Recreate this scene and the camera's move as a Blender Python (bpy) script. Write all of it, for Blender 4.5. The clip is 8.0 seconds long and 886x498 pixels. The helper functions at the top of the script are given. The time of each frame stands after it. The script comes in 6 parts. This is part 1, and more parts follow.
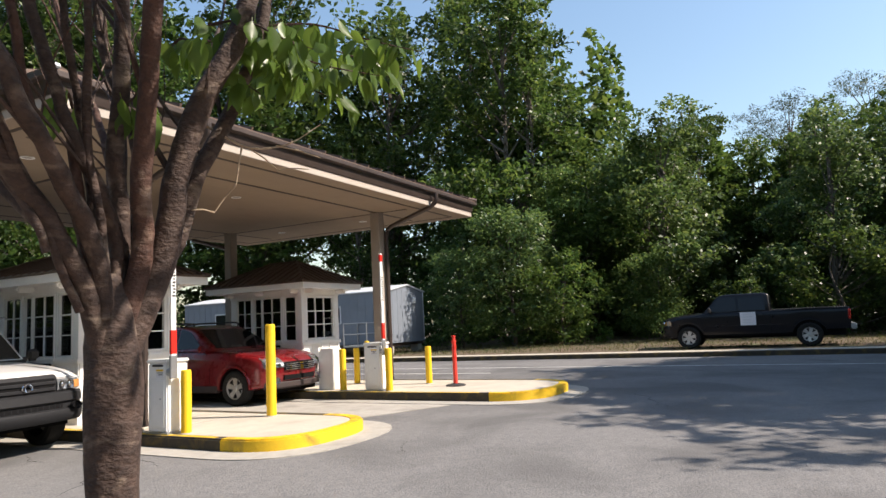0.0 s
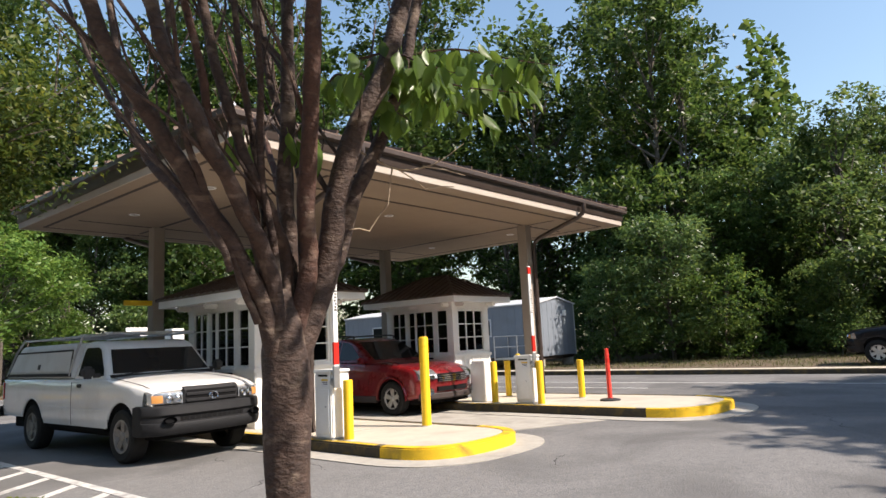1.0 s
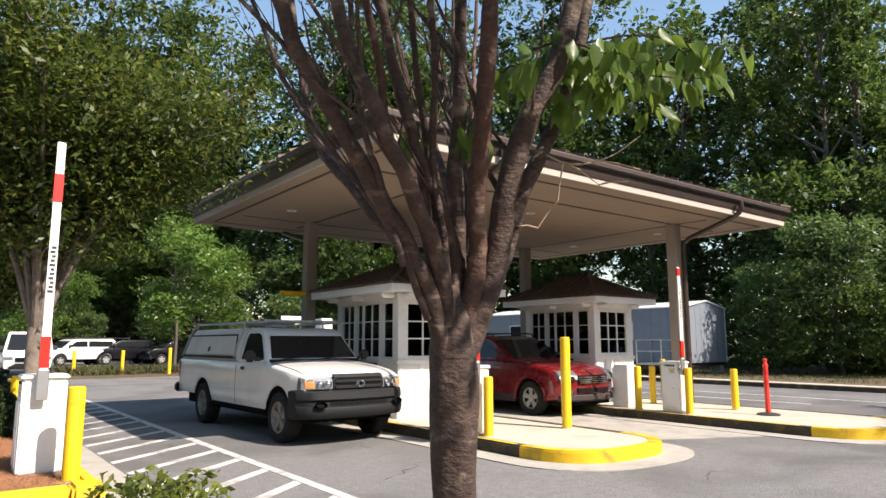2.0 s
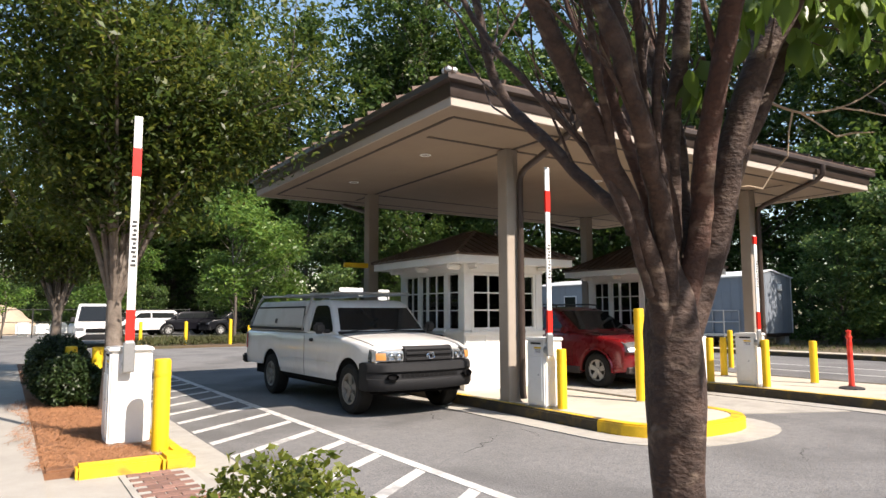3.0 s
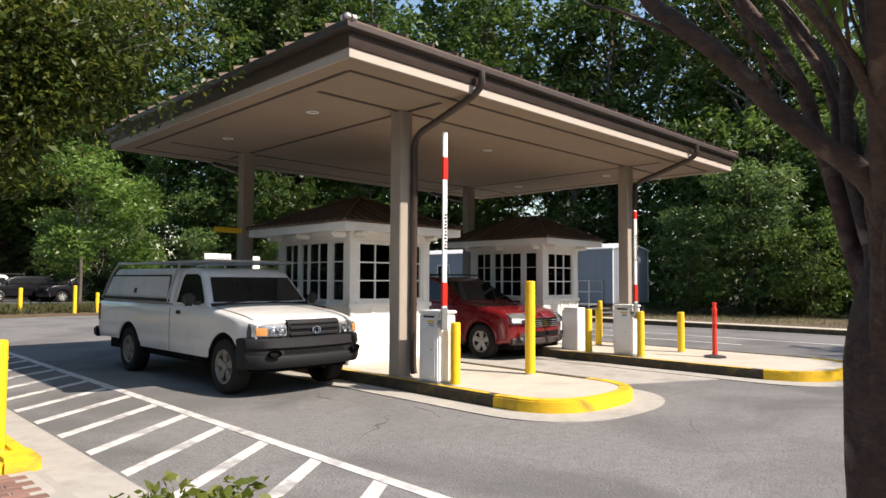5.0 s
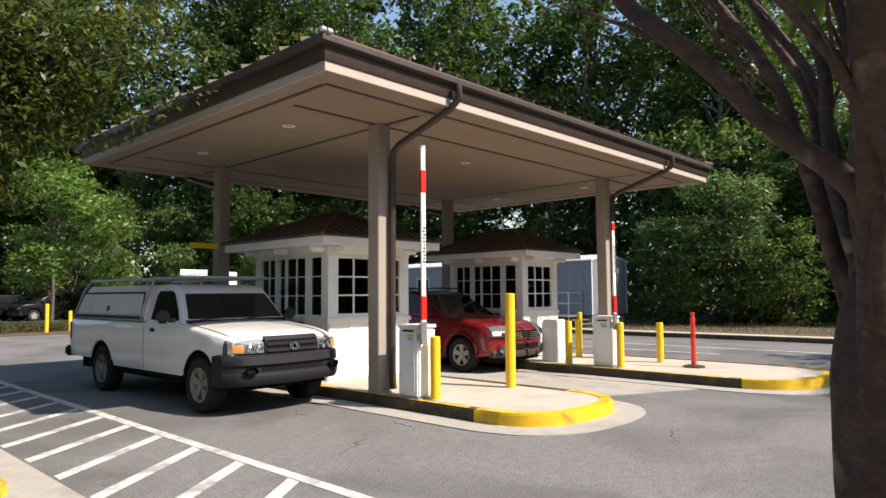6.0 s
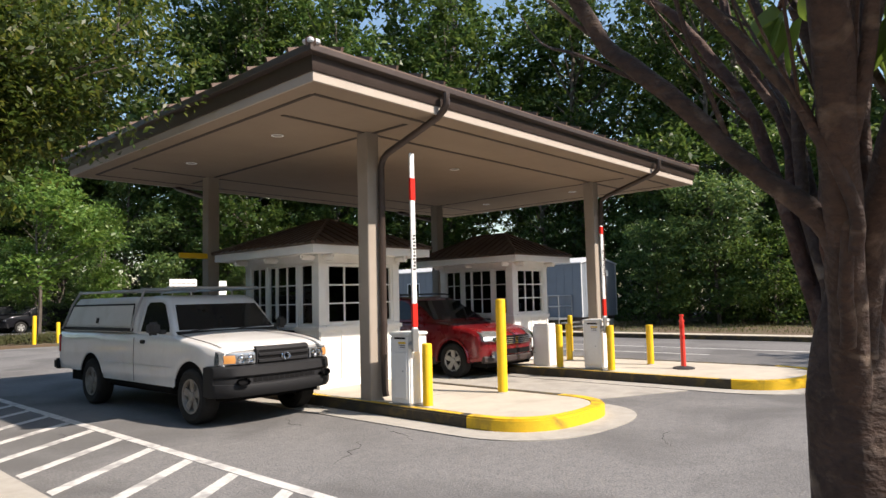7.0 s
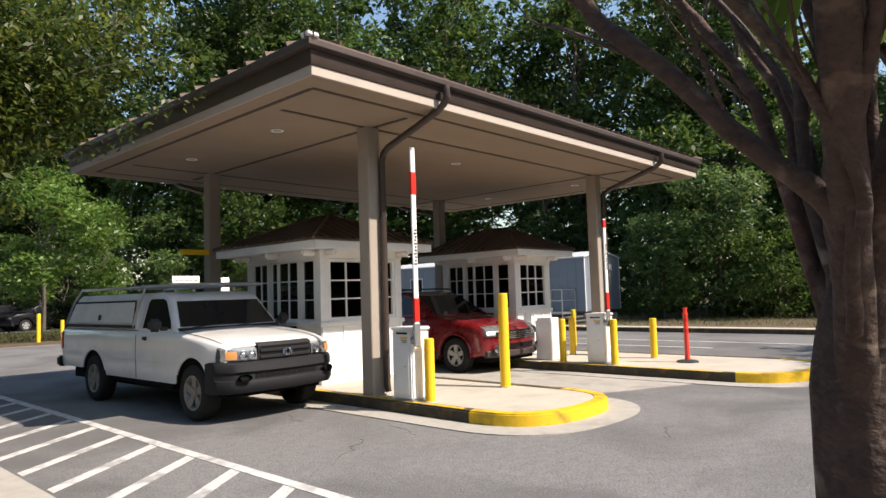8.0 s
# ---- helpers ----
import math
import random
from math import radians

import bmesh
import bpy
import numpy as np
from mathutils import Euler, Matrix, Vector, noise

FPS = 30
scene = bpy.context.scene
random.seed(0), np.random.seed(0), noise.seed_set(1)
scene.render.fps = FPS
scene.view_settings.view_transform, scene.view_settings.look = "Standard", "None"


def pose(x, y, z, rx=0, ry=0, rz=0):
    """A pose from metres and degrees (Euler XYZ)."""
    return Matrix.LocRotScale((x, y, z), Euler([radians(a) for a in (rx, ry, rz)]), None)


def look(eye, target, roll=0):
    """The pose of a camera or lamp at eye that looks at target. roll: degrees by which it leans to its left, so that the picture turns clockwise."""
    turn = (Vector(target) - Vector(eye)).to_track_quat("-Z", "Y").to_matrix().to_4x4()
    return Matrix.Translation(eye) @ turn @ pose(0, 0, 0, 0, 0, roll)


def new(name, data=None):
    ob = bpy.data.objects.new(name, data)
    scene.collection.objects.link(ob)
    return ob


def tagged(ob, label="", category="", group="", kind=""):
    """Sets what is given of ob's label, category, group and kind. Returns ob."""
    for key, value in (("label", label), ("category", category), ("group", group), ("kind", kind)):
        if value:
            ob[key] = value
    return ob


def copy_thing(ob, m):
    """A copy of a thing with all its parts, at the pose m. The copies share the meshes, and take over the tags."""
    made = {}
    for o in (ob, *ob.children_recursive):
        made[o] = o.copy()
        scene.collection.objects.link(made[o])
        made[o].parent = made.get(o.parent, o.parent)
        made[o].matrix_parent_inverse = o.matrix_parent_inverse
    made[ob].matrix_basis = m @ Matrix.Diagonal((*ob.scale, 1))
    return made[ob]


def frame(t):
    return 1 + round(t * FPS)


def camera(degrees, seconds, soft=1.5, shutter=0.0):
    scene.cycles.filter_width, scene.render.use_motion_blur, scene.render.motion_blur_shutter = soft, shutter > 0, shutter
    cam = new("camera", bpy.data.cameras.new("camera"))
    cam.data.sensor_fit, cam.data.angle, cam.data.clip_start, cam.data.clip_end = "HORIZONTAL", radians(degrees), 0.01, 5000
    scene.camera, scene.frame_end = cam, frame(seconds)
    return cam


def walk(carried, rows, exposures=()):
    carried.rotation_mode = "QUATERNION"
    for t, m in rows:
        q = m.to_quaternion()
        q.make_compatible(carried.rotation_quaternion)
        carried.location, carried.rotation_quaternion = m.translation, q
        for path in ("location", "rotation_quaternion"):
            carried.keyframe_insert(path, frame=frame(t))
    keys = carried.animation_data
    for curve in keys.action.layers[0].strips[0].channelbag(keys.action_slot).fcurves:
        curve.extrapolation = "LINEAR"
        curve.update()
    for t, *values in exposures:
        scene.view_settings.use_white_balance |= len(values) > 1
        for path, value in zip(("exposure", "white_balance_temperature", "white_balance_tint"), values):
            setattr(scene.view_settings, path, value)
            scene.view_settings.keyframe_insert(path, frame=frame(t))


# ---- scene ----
cam = camera(67.7, 8.0)
PATH = [
    (0, (-6.08, -8.438, 1.45), (-4.32, -7.513, 1.668), -2.8),
    (0.5, (-6.108, -8.479, 1.452), (-4.472, -7.356, 1.706), -2.6),
    (1, (-6.11, -8.471, 1.443), (-4.605, -7.183, 1.721), -2.8),
    (2.5, (-6.174, -8.236, 1.458), (-5.054, -6.597, 1.701), 0.4),
    (3, (-6.289, -8.02, 1.473), (-5.192, -6.359, 1.667), -0.2),
    (3.5, (-6.266, -7.835, 1.515), (-5.241, -6.133, 1.742), 0.1),
    (4, (-6.22, -7.669, 1.52), (-5.131, -5.999, 1.683), 1.9),
    (4.5, (-6.225, -7.459, 1.555), (-4.961, -5.917, 1.705), 1.4),
    (5, (-6.213, -7.358, 1.538), (-4.802, -5.944, 1.633), 0.3),
    (6.5, (-6.159, -7.333, 1.55), (-4.698, -5.976, 1.7), -0.9),
    (7, (-6.203, -7.36, 1.578), (-4.73, -6.015, 1.725), -1.4),
    (7.5, (-6.191, -7.361, 1.571), (-4.721, -6.013, 1.718), -1.3),
    (8, (-6.151, -7.348, 1.569), (-4.685, -5.995, 1.702), -1.8),
]
# the clip's camera opens up as it turns from the bright drive to the shade, then settles
EXPOSURES = [(0.0, 0.90), (1.0, 0.93), (2.5, 1.08), (3.5, 1.04), (4.0, 0.98), (5.0, 0.86), (6.5, 0.82), (8.0, 0.81)]
walk(cam, [(t, look(eye, target, roll)) for t, eye, target, roll in PATH], EXPOSURES)

# ---- light ----
SUN_DIR = Vector((0.33, -0.98, 1.0)).normalized()
world = bpy.data.worlds.new("world")
scene.world = world
world.use_nodes = True
wn = world.node_tree.nodes
sky = wn.new("ShaderNodeTexSky")
sky.sky_type = "NISHITA"
sky.sun_disc = False
sky.sun_elevation = math.asin(SUN_DIR.z)
sky.sun_rotation = math.atan2(SUN_DIR.x, SUN_DIR.y)
sky.air_density, sky.dust_density, sky.ozone_density = 1.4, 1.0, 2.0
wn["Background"].inputs[1].default_value = 0.108
world.node_tree.links.new(sky.outputs[0], wn["Background"].inputs[0])
sun_data = bpy.data.lights.new("sun", "SUN")
sun_data.energy, sun_data.angle, sun_data.color = 5.0, radians(0.5), (1.0, 0.87, 0.76)
sun = new("sun", sun_data)
sun.matrix_world = look((0, 0, 40), Vector((0, 0, 40)) - SUN_DIR)


# ---- materials ----
def mat(name, a, b=None, rough=0.7, metal=0.0, scale=6.0, fine=60.0, bump=0.15, coat=0.0, stain=None, stain_scale=0.8, stain_amount=0.5, streak=None, rand=0.0, spec=0.5, coarse=0.6, stain_from=0.5):
    """Two colours mixed by coarse and fine noise, with stains, relief and per-object change."""
    m = bpy.data.materials.new(name)
    m.use_nodes = True
    nt = m.node_tree
    n, l = nt.nodes, nt.links
    p = n["Principled BSDF"]
    b = b or tuple(c * 0.8 for c in a)
    tc = n.new("ShaderNodeTexCoord")
    mp = n.new("ShaderNodeMapping")
    l.new(tc.outputs["Object"], mp.inputs[0])
    if streak:
        mp.inputs["Scale"].default_value = streak
    n1 = n.new("ShaderNodeTexNoise")
    n1.inputs["Scale"].default_value, n1.inputs["Detail"].default_value, n1.inputs["Roughness"].default_value = scale, 6, 0.65
    n2 = n.new("ShaderNodeTexNoise")
    n2.inputs["Scale"].default_value, n2.inputs["Detail"].default_value = fine, 3
    l.new(mp.outputs[0], n1.inputs["Vector"])
    l.new(mp.outputs[0], n2.inputs["Vector"])
    mix = n.new("ShaderNodeMix")
    mix.data_type = "RGBA"
    mix.inputs[6].default_value, mix.inputs[7].default_value = (*a, 1), (*b, 1)
    add = n.new("ShaderNodeMath")
    add.operation = "MULTIPLY_ADD"
    l.new(n1.outputs[0], add.inputs[0])
    add.inputs[1].default_value = coarse
    sub = n.new("ShaderNodeMath")
    sub.operation = "MULTIPLY"
    sub.inputs[1].default_value = 1 - coarse
    l.new(n2.outputs[0], sub.inputs[0])
    l.new(sub.outputs[0], add.inputs[2])
    ramp = n.new("ShaderNodeMapRange")
    ramp.inputs[1].default_value, ramp.inputs[2].default_value = 0.33, 0.67
    l.new(add.outputs[0], ramp.inputs[0])
    l.new(ramp.outputs[0], mix.inputs[0])
    col = mix.outputs[2]
    if stain:
        n3 = n.new("ShaderNodeTexNoise")
        n3.inputs["Scale"].default_value, n3.inputs["Detail"].default_value, n3.inputs["Distortion"].default_value = stain_scale, 8, 0.6
        l.new(mp.outputs[0], n3.inputs["Vector"])
        r3 = n.new("ShaderNodeMapRange")
        r3.inputs[1].default_value, r3.inputs[2].default_value, r3.inputs[4].default_value = stain_from, stain_from + 0.2, stain_amount
        l.new(n3.outputs[0], r3.inputs[0])
        mx = n.new("ShaderNodeMix")
        mx.data_type = "RGBA"
        l.new(r3.outputs[0], mx.inputs[0])
        l.new(col, mx.inputs[6])
        mx.inputs[7].default_value = (*stain, 1)
        col = mx.outputs[2]
    if rand:
        oi = n.new("ShaderNodeObjectInfo")
        rr = n.new("ShaderNodeMapRange")
        rr.inputs[3].default_value, rr.inputs[4].default_value = 1 - rand, 1 + rand
        l.new(oi.outputs["Random"], rr.inputs[0])
        hv = n.new("ShaderNodeHueSaturation")
        l.new(rr.outputs[0], hv.inputs["Value"])
        l.new(col, hv.inputs["Color"])
        col = hv.outputs[0]
    l.new(col, p.inputs["Base Color"])
    rg = n.new("ShaderNodeMapRange")
    rg.inputs[3].default_value, rg.inputs[4].default_value = max(0.02, rough - 0.08), min(1, rough + 0.08)
    l.new(n1.outputs[0], rg.inputs[0])
    l.new(rg.outputs[0], p.inputs["Roughness"])
    p.inputs["Metallic"].default_value = metal
    p.inputs["Coat Weight"].default_value = coat
    p.inputs["Coat Roughness"].default_value = 0.04
    p.inputs["Specular IOR Level"].default_value = spec
    if bump:
        bp = n.new("ShaderNodeBump")
        bp.inputs["Strength"].default_value = bump
        bp.inputs["Distance"].default_value = 0.02
        l.new(add.outputs[0], bp.inputs["Height"])
        l.new(bp.outputs[0], p.inputs["Normal"])
    return m


def leaf_mat(name, a, b, c, trans=0.42, rough=0.42):
    """Leaves: three greens by island and tree, partly translucent."""
    m = bpy.data.materials.new(name)
    m.use_nodes = True
    nt = m.node_tree
    n, l = nt.nodes, nt.links
    p = n["Principled BSDF"]
    g = n.new("ShaderNodeNewGeometry")
    oi = n.new("ShaderNodeObjectInfo")
    ramp = n.new("ShaderNodeValToRGB")
    e = ramp.color_ramp.elements
    e[0].color, e[1].color = (*a, 1), (*c, 1)
    mid = e.new(0.6)
    mid.color = (*b, 1)
    l.new(g.outputs["Random Per Island"], ramp.inputs[0])
    tc = n.new("ShaderNodeTexCoord")
    nz = n.new("ShaderNodeTexNoise")
    nz.inputs["Scale"].default_value, nz.inputs["Detail"].default_value = 0.45, 2
    l.new(tc.outputs["Object"], nz.inputs["Vector"])
    hv = n.new("ShaderNodeHueSaturation")
    l.new(ramp.outputs[0], hv.inputs["Color"])
    mr = n.new("ShaderNodeMapRange")
    mr.inputs[3].default_value, mr.inputs[4].default_value = 0.75, 1.3
    l.new(oi.outputs["Random"], mr.inputs[0])
    m2 = n.new("ShaderNodeMapRange")
    m2.inputs[1].default_value, m2.inputs[2].default_value = 0.3, 0.7
    m2.inputs[3].default_value, m2.inputs[4].default_value = 0.7, 1.3
    l.new(nz.outputs[0], m2.inputs[0])
    mm = n.new("ShaderNodeMath")
    mm.operation = "MULTIPLY"
    l.new(mr.outputs[0], mm.inputs[0])
    l.new(m2.outputs[0], mm.inputs[1])
    l.new(mm.outputs[0], hv.inputs["Value"])
    l.new(hv.outputs[0], p.inputs["Base Color"])
    p.inputs["Roughness"].default_value = rough
    p.inputs["Specular IOR Level"].default_value = 0.35
    tr = n.new("ShaderNodeBsdfTranslucent")
    warm = n.new("ShaderNodeHueSaturation")
    warm.inputs["Hue"].default_value, warm.inputs["Value"].default_value = 0.48, 1.6
    l.new(hv.outputs[0], warm.inputs["Color"])
    l.new(warm.outputs[0], tr.inputs[0])
    ms = n.new("ShaderNodeMixShader")
    ms.inputs[0].default_value = trans
    l.new(p.outputs[0], ms.inputs[1])
    l.new(tr.outputs[0], ms.inputs[2])
    l.new(ms.outputs[0], n["Material Output"].inputs[0])
    return m


def glass_mat(name, tint, alpha):
    """Window glass: a tinted see-through sheet with a clear gloss."""
    m = bpy.data.materials.new(name)
    m.use_nodes = True
    nt = m.node_tree
    n, l = nt.nodes, nt.links
    gl = n.new("ShaderNodeBsdfGlossy")
    gl.inputs["Roughness"].default_value = 0.03
    tr = n.new("ShaderNodeBsdfTransparent")
    tr.inputs[0].default_value = (*tint, 1)
    fr = n.new("ShaderNodeFresnel")
    fr.inputs[0].default_value = 1.5
    ms = n.new("ShaderNodeMixShader")
    l.new(fr.outputs[0], ms.inputs[0])
    l.new(tr.outputs[0], ms.inputs[1])
    l.new(gl.outputs[0], ms.inputs[2])
    l.new(ms.outputs[0], n["Material Output"].inputs[0])
    return m


M_ASPHALT = mat("asphalt", (0.108, 0.107, 0.108), (0.228, 0.222, 0.213), 0.92, scale=9, fine=42, bump=0.8, coarse=0.4, stain=(0.098, 0.096, 0.094), stain_scale=0.55, stain_amount=0.75, spec=0.3, stain_from=0.44)
M_CONCRETE = mat("concrete", (0.50, 0.455, 0.37), (0.40, 0.36, 0.30), 0.9, scale=4, fine=90, bump=0.2, stain=(0.30, 0.27, 0.22), stain_scale=1.2, stain_amount=0.4)
M_PATH = mat("footpath_concrete", (0.36, 0.335, 0.295), (0.29, 0.27, 0.235), 0.9, scale=4, fine=90, bump=0.2, stain=(0.22, 0.205, 0.175), stain_scale=1.0, stain_amount=0.45)
M_GUTTER = mat("gutter_concrete", (0.40, 0.375, 0.33), (0.30, 0.285, 0.25), 0.9, scale=5, fine=90, bump=0.25, stain=(0.17, 0.16, 0.145), stain_scale=1.5, stain_amount=0.5)
M_YELLOW = mat("yellow_paint", (0.80, 0.52, 0.012), (0.72, 0.45, 0.01), 0.5, scale=6, fine=60, bump=0.1, stain=(0.45, 0.28, 0.02), stain_scale=2.5, stain_amount=0.35)
M_KERB_YELLOW = mat("kerb_yellow_paint", (0.76, 0.49, 0.012), (0.62, 0.39, 0.012), 0.65, scale=8, fine=60, bump=0.25, stain=(0.13, 0.10, 0.04), stain_scale=3, stain_amount=0.75)
M_KERB_BLACK = mat("kerb_black", (0.028, 0.024, 0.02), (0.07, 0.055, 0.03), 0.85, scale=7, fine=60, bump=0.3, stain=(0.30, 0.20, 0.02), stain_scale=4, stain_amount=0.35)
M_LINE = mat("road_paint", (0.60, 0.59, 0.56), (0.44, 0.43, 0.41), 0.8, scale=14, fine=90, bump=0.2, stain=(0.22, 0.215, 0.21), stain_scale=5, stain_amount=0.75, stain_from=0.47)
M_WHITE = mat("white_paint", (0.80, 0.80, 0.78), (0.74, 0.74, 0.72), 0.5, scale=3, fine=40, bump=0.05, stain=(0.58, 0.57, 0.53), stain_scale=1.6, stain_amount=0.35)
M_WHITE_STEEL = mat("white_enamel_steel", (0.80, 0.80, 0.78), (0.75, 0.745, 0.72), 0.38, scale=3, fine=30, bump=0.03, stain=(0.50, 0.46, 0.40), stain_scale=2.5, stain_amount=0.3)
M_STUCCO = mat("tan_stucco", (0.33, 0.285, 0.24), (0.29, 0.25, 0.205), 0.92, scale=4, fine=150, bump=0.35, stain=(0.24, 0.20, 0.165), stain_scale=0.9, stain_amount=0.35)
# darker than the other stucco: the colour takes on the underside's shade
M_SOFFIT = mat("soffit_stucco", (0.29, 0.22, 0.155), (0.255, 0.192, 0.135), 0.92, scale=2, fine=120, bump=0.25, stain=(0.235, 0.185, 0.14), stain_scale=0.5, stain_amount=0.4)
M_FASCIA = mat("fascia_board", (0.42, 0.365, 0.31), (0.37, 0.32, 0.27), 0.8, scale=3, fine=60, bump=0.1)
M_REVEAL = mat("dark_reveal", (0.06, 0.043, 0.03), (0.04, 0.028, 0.02), 0.8, bump=0.1)
M_BROWN = mat("bronze_metal", (0.052, 0.038, 0.032), (0.072, 0.052, 0.043), 0.42, metal=0.3, scale=4, fine=40, bump=0.04)
M_ROOF = mat("brown_roof_metal", (0.125, 0.082, 0.06), (0.09, 0.06, 0.046), 0.5, metal=0.25, scale=3, fine=30, bump=0.06, stain=(0.16, 0.12, 0.09), stain_scale=1.2, stain_amount=0.4, rand=0.12)
M_RED_PAINT = mat("red_reflective", (0.62, 0.022, 0.012), (0.55, 0.018, 0.012), 0.4, bump=0.03)
M_RED_POST = mat("red_plastic", (0.72, 0.05, 0.03), (0.62, 0.04, 0.025), 0.45, scale=8, bump=0.05)
M_BLACK = mat("black_rubber", (0.02, 0.02, 0.021), (0.032, 0.031, 0.03), 0.75, scale=10, bump=0.15)
# near-black: puts shade into slots, recesses, underbodies; also cracks, seams and the ledge
M_DARK = mat("dark_and_gap_shade", (0.007, 0.007, 0.008), (0.010, 0.010, 0.010), 0.9, bump=0, spec=0.08)
M_TYRE = mat("tyre_rubber", (0.014, 0.014, 0.014), (0.028, 0.027, 0.025), 0.85, scale=12, fine=90, bump=0.3, spec=0.2)
M_STEEL = mat("galvanised_steel", (0.46, 0.47, 0.48), (0.38, 0.39, 0.40), 0.4, metal=0.8, scale=8, bump=0.04)
M_RIM = mat("wheel_alloy", (0.62, 0.62, 0.61), (0.50, 0.49, 0.47), 0.38, metal=0.7, scale=10, bump=0.03)
M_RIM_WHITE = mat("wheel_steel_grey", (0.30, 0.28, 0.25), (0.17, 0.155, 0.14), 0.6, metal=0.25, scale=10, bump=0.05)
M_CHROME = mat("chrome", (0.75, 0.76, 0.78), (0.68, 0.69, 0.71), 0.12, metal=1.0, bump=0)
M_CAR_WHITE = mat("white_car_paint", (0.72, 0.72, 0.71), (0.66, 0.655, 0.64), 0.32, coat=0.7, scale=2, fine=20, bump=0, stain=(0.50, 0.46, 0.40), stain_scale=1.3, stain_amount=0.4)
M_CAR_RED = mat("maroon_car_paint", (0.19, 0.007, 0.011), (0.16, 0.006, 0.009), 0.28, metal=0.2, coat=0.7, scale=3, bump=0)
M_CAR_BLACK = mat("black_car_paint", (0.006, 0.006, 0.009), (0.005, 0.005, 0.007), 0.3, coat=0.12, scale=3, bump=0, spec=0.25)
M_CAP = mat("truck_cap_white", (0.62, 0.62, 0.61), (0.55, 0.545, 0.53), 0.5, scale=3, bump=0.02, stain=(0.42, 0.40, 0.37), stain_scale=2, stain_amount=0.4)
M_PLASTIC = mat("dark_bumper_plastic", (0.013, 0.0135, 0.015), (0.018, 0.0185, 0.02), 0.62, scale=10, fine=120, bump=0.08, spec=0.22)
M_CLADDING = mat("grey_brown_cladding", (0.045, 0.032, 0.03), (0.035, 0.026, 0.025), 0.55, bump=0.05)
M_LAMP = mat("headlamp_lens", (0.40, 0.42, 0.44), (0.20, 0.21, 0.22), 0.12, metal=0.6, coat=1.0, scale=25, bump=0.05)
M_AMBER = mat("amber_lens", (0.55, 0.26, 0.08), (0.48, 0.22, 0.06), 0.15, coat=1.0, bump=0)
M_TAIL = mat("red_lens", (0.45, 0.012, 0.012), (0.35, 0.01, 0.01), 0.15, coat=1.0, bump=0)
M_PAPER = mat("white_card", (0.72, 0.72, 0.74), (0.68, 0.68, 0.70), 0.6, bump=0)
M_INK = mat("dark_ink", (0.03, 0.03, 0.03), (0.04, 0.04, 0.04), 0.6, bump=0)
M_TRAILER = mat("grey_blue_siding", (0.185, 0.21, 0.245), (0.165, 0.19, 0.22), 0.55, scale=3, bump=0.05, stain=(0.14, 0.155, 0.175), stain_scale=0.9, stain_amount=0.35)
M_TRIM_LIGHT = mat("light_grey_trim", (0.58, 0.60, 0.62), (0.50, 0.52, 0.54), 0.5, bump=0.03)
M_MULCH = mat("pine_mulch", (0.27, 0.125, 0.058), (0.13, 0.06, 0.03), 0.95, scale=24, fine=160, bump=0.9, stain=(0.26, 0.14, 0.07), stain_scale=3, stain_amount=0.5)
M_STRAW = mat("pine_straw", (0.36, 0.175, 0.08), (0.20, 0.09, 0.042), 0.9, scale=8, fine=60, bump=0)
M_SOIL = mat("verge_soil", (0.13, 0.09, 0.055), (0.07, 0.05, 0.03), 0.95, scale=5, fine=70, bump=0.6, stain=(0.07, 0.085, 0.03), stain_scale=0.9, stain_amount=0.8)
M_GROUND = mat("woodland_floor", (0.06, 0.05, 0.03), (0.035, 0.04, 0.02), 0.95, scale=2, fine=30, bump=0.6)
M_BRICK = mat("paver_red", (0.235, 0.13, 0.10), (0.17, 0.095, 0.075), 0.9, scale=20, fine=120, bump=0.3, rand=0.25)
# pale patches: bark bands, lifted in colour to carry sunlit highlights as well
M_BARK = mat("smooth_grey_brown_bark", (0.075, 0.046, 0.034), (0.020, 0.012, 0.010), 0.8, scale=12, fine=60, bump=0.7, stain=(0.26, 0.20, 0.15), stain_scale=10, stain_amount=0.8, streak=(1.2, 1.2, 1.9), stain_from=0.56)
M_BARK_RED = mat("reddish_bark", (0.095, 0.045, 0.030), (0.032, 0.016, 0.012), 0.8, scale=12, fine=60, bump=0.7, stain=(0.28, 0.21, 0.16), stain_scale=10, stain_amount=0.75, streak=(1.2, 1.2, 1.6), stain_from=0.56)
M_TRUNK = mat("woodland_bark", (0.13, 0.11, 0.09), (0.06, 0.05, 0.042), 0.95, scale=5, fine=40, bump=0.8, streak=(1, 1, 0.25))
M_STREET_BARK = mat("pale_grey_bark", (0.20, 0.165, 0.135), (0.10, 0.08, 0.065), 0.9, scale=9, fine=60, bump=0.6, stain=(0.30, 0.26, 0.22), stain_scale=6, stain_amount=0.5)
M_TWIG = mat("dry_twig_bark", (0.42, 0.33, 0.23), (0.30, 0.23, 0.16), 0.85, scale=20, bump=0.2)
M_DIRT = mat("earth_mound", (0.42, 0.34, 0.25), (0.33, 0.26, 0.19), 0.95, scale=5, fine=50, bump=0.6)
# near-black, so the wheel openings look shaded
M_WELL = mat("wheel_well_shade", (0.010, 0.010, 0.010), (0.014, 0.014, 0.014), 0.9, bump=0.1, spec=0.1)
M_GLASS = glass_mat("booth_glass", (0.16, 0.17, 0.17), 0.3)
M_CAR_GLASS = mat("tinted_car_glass", (0.012, 0.014, 0.015), (0.015, 0.017, 0.018), 0.04, bump=0, spec=0.35)
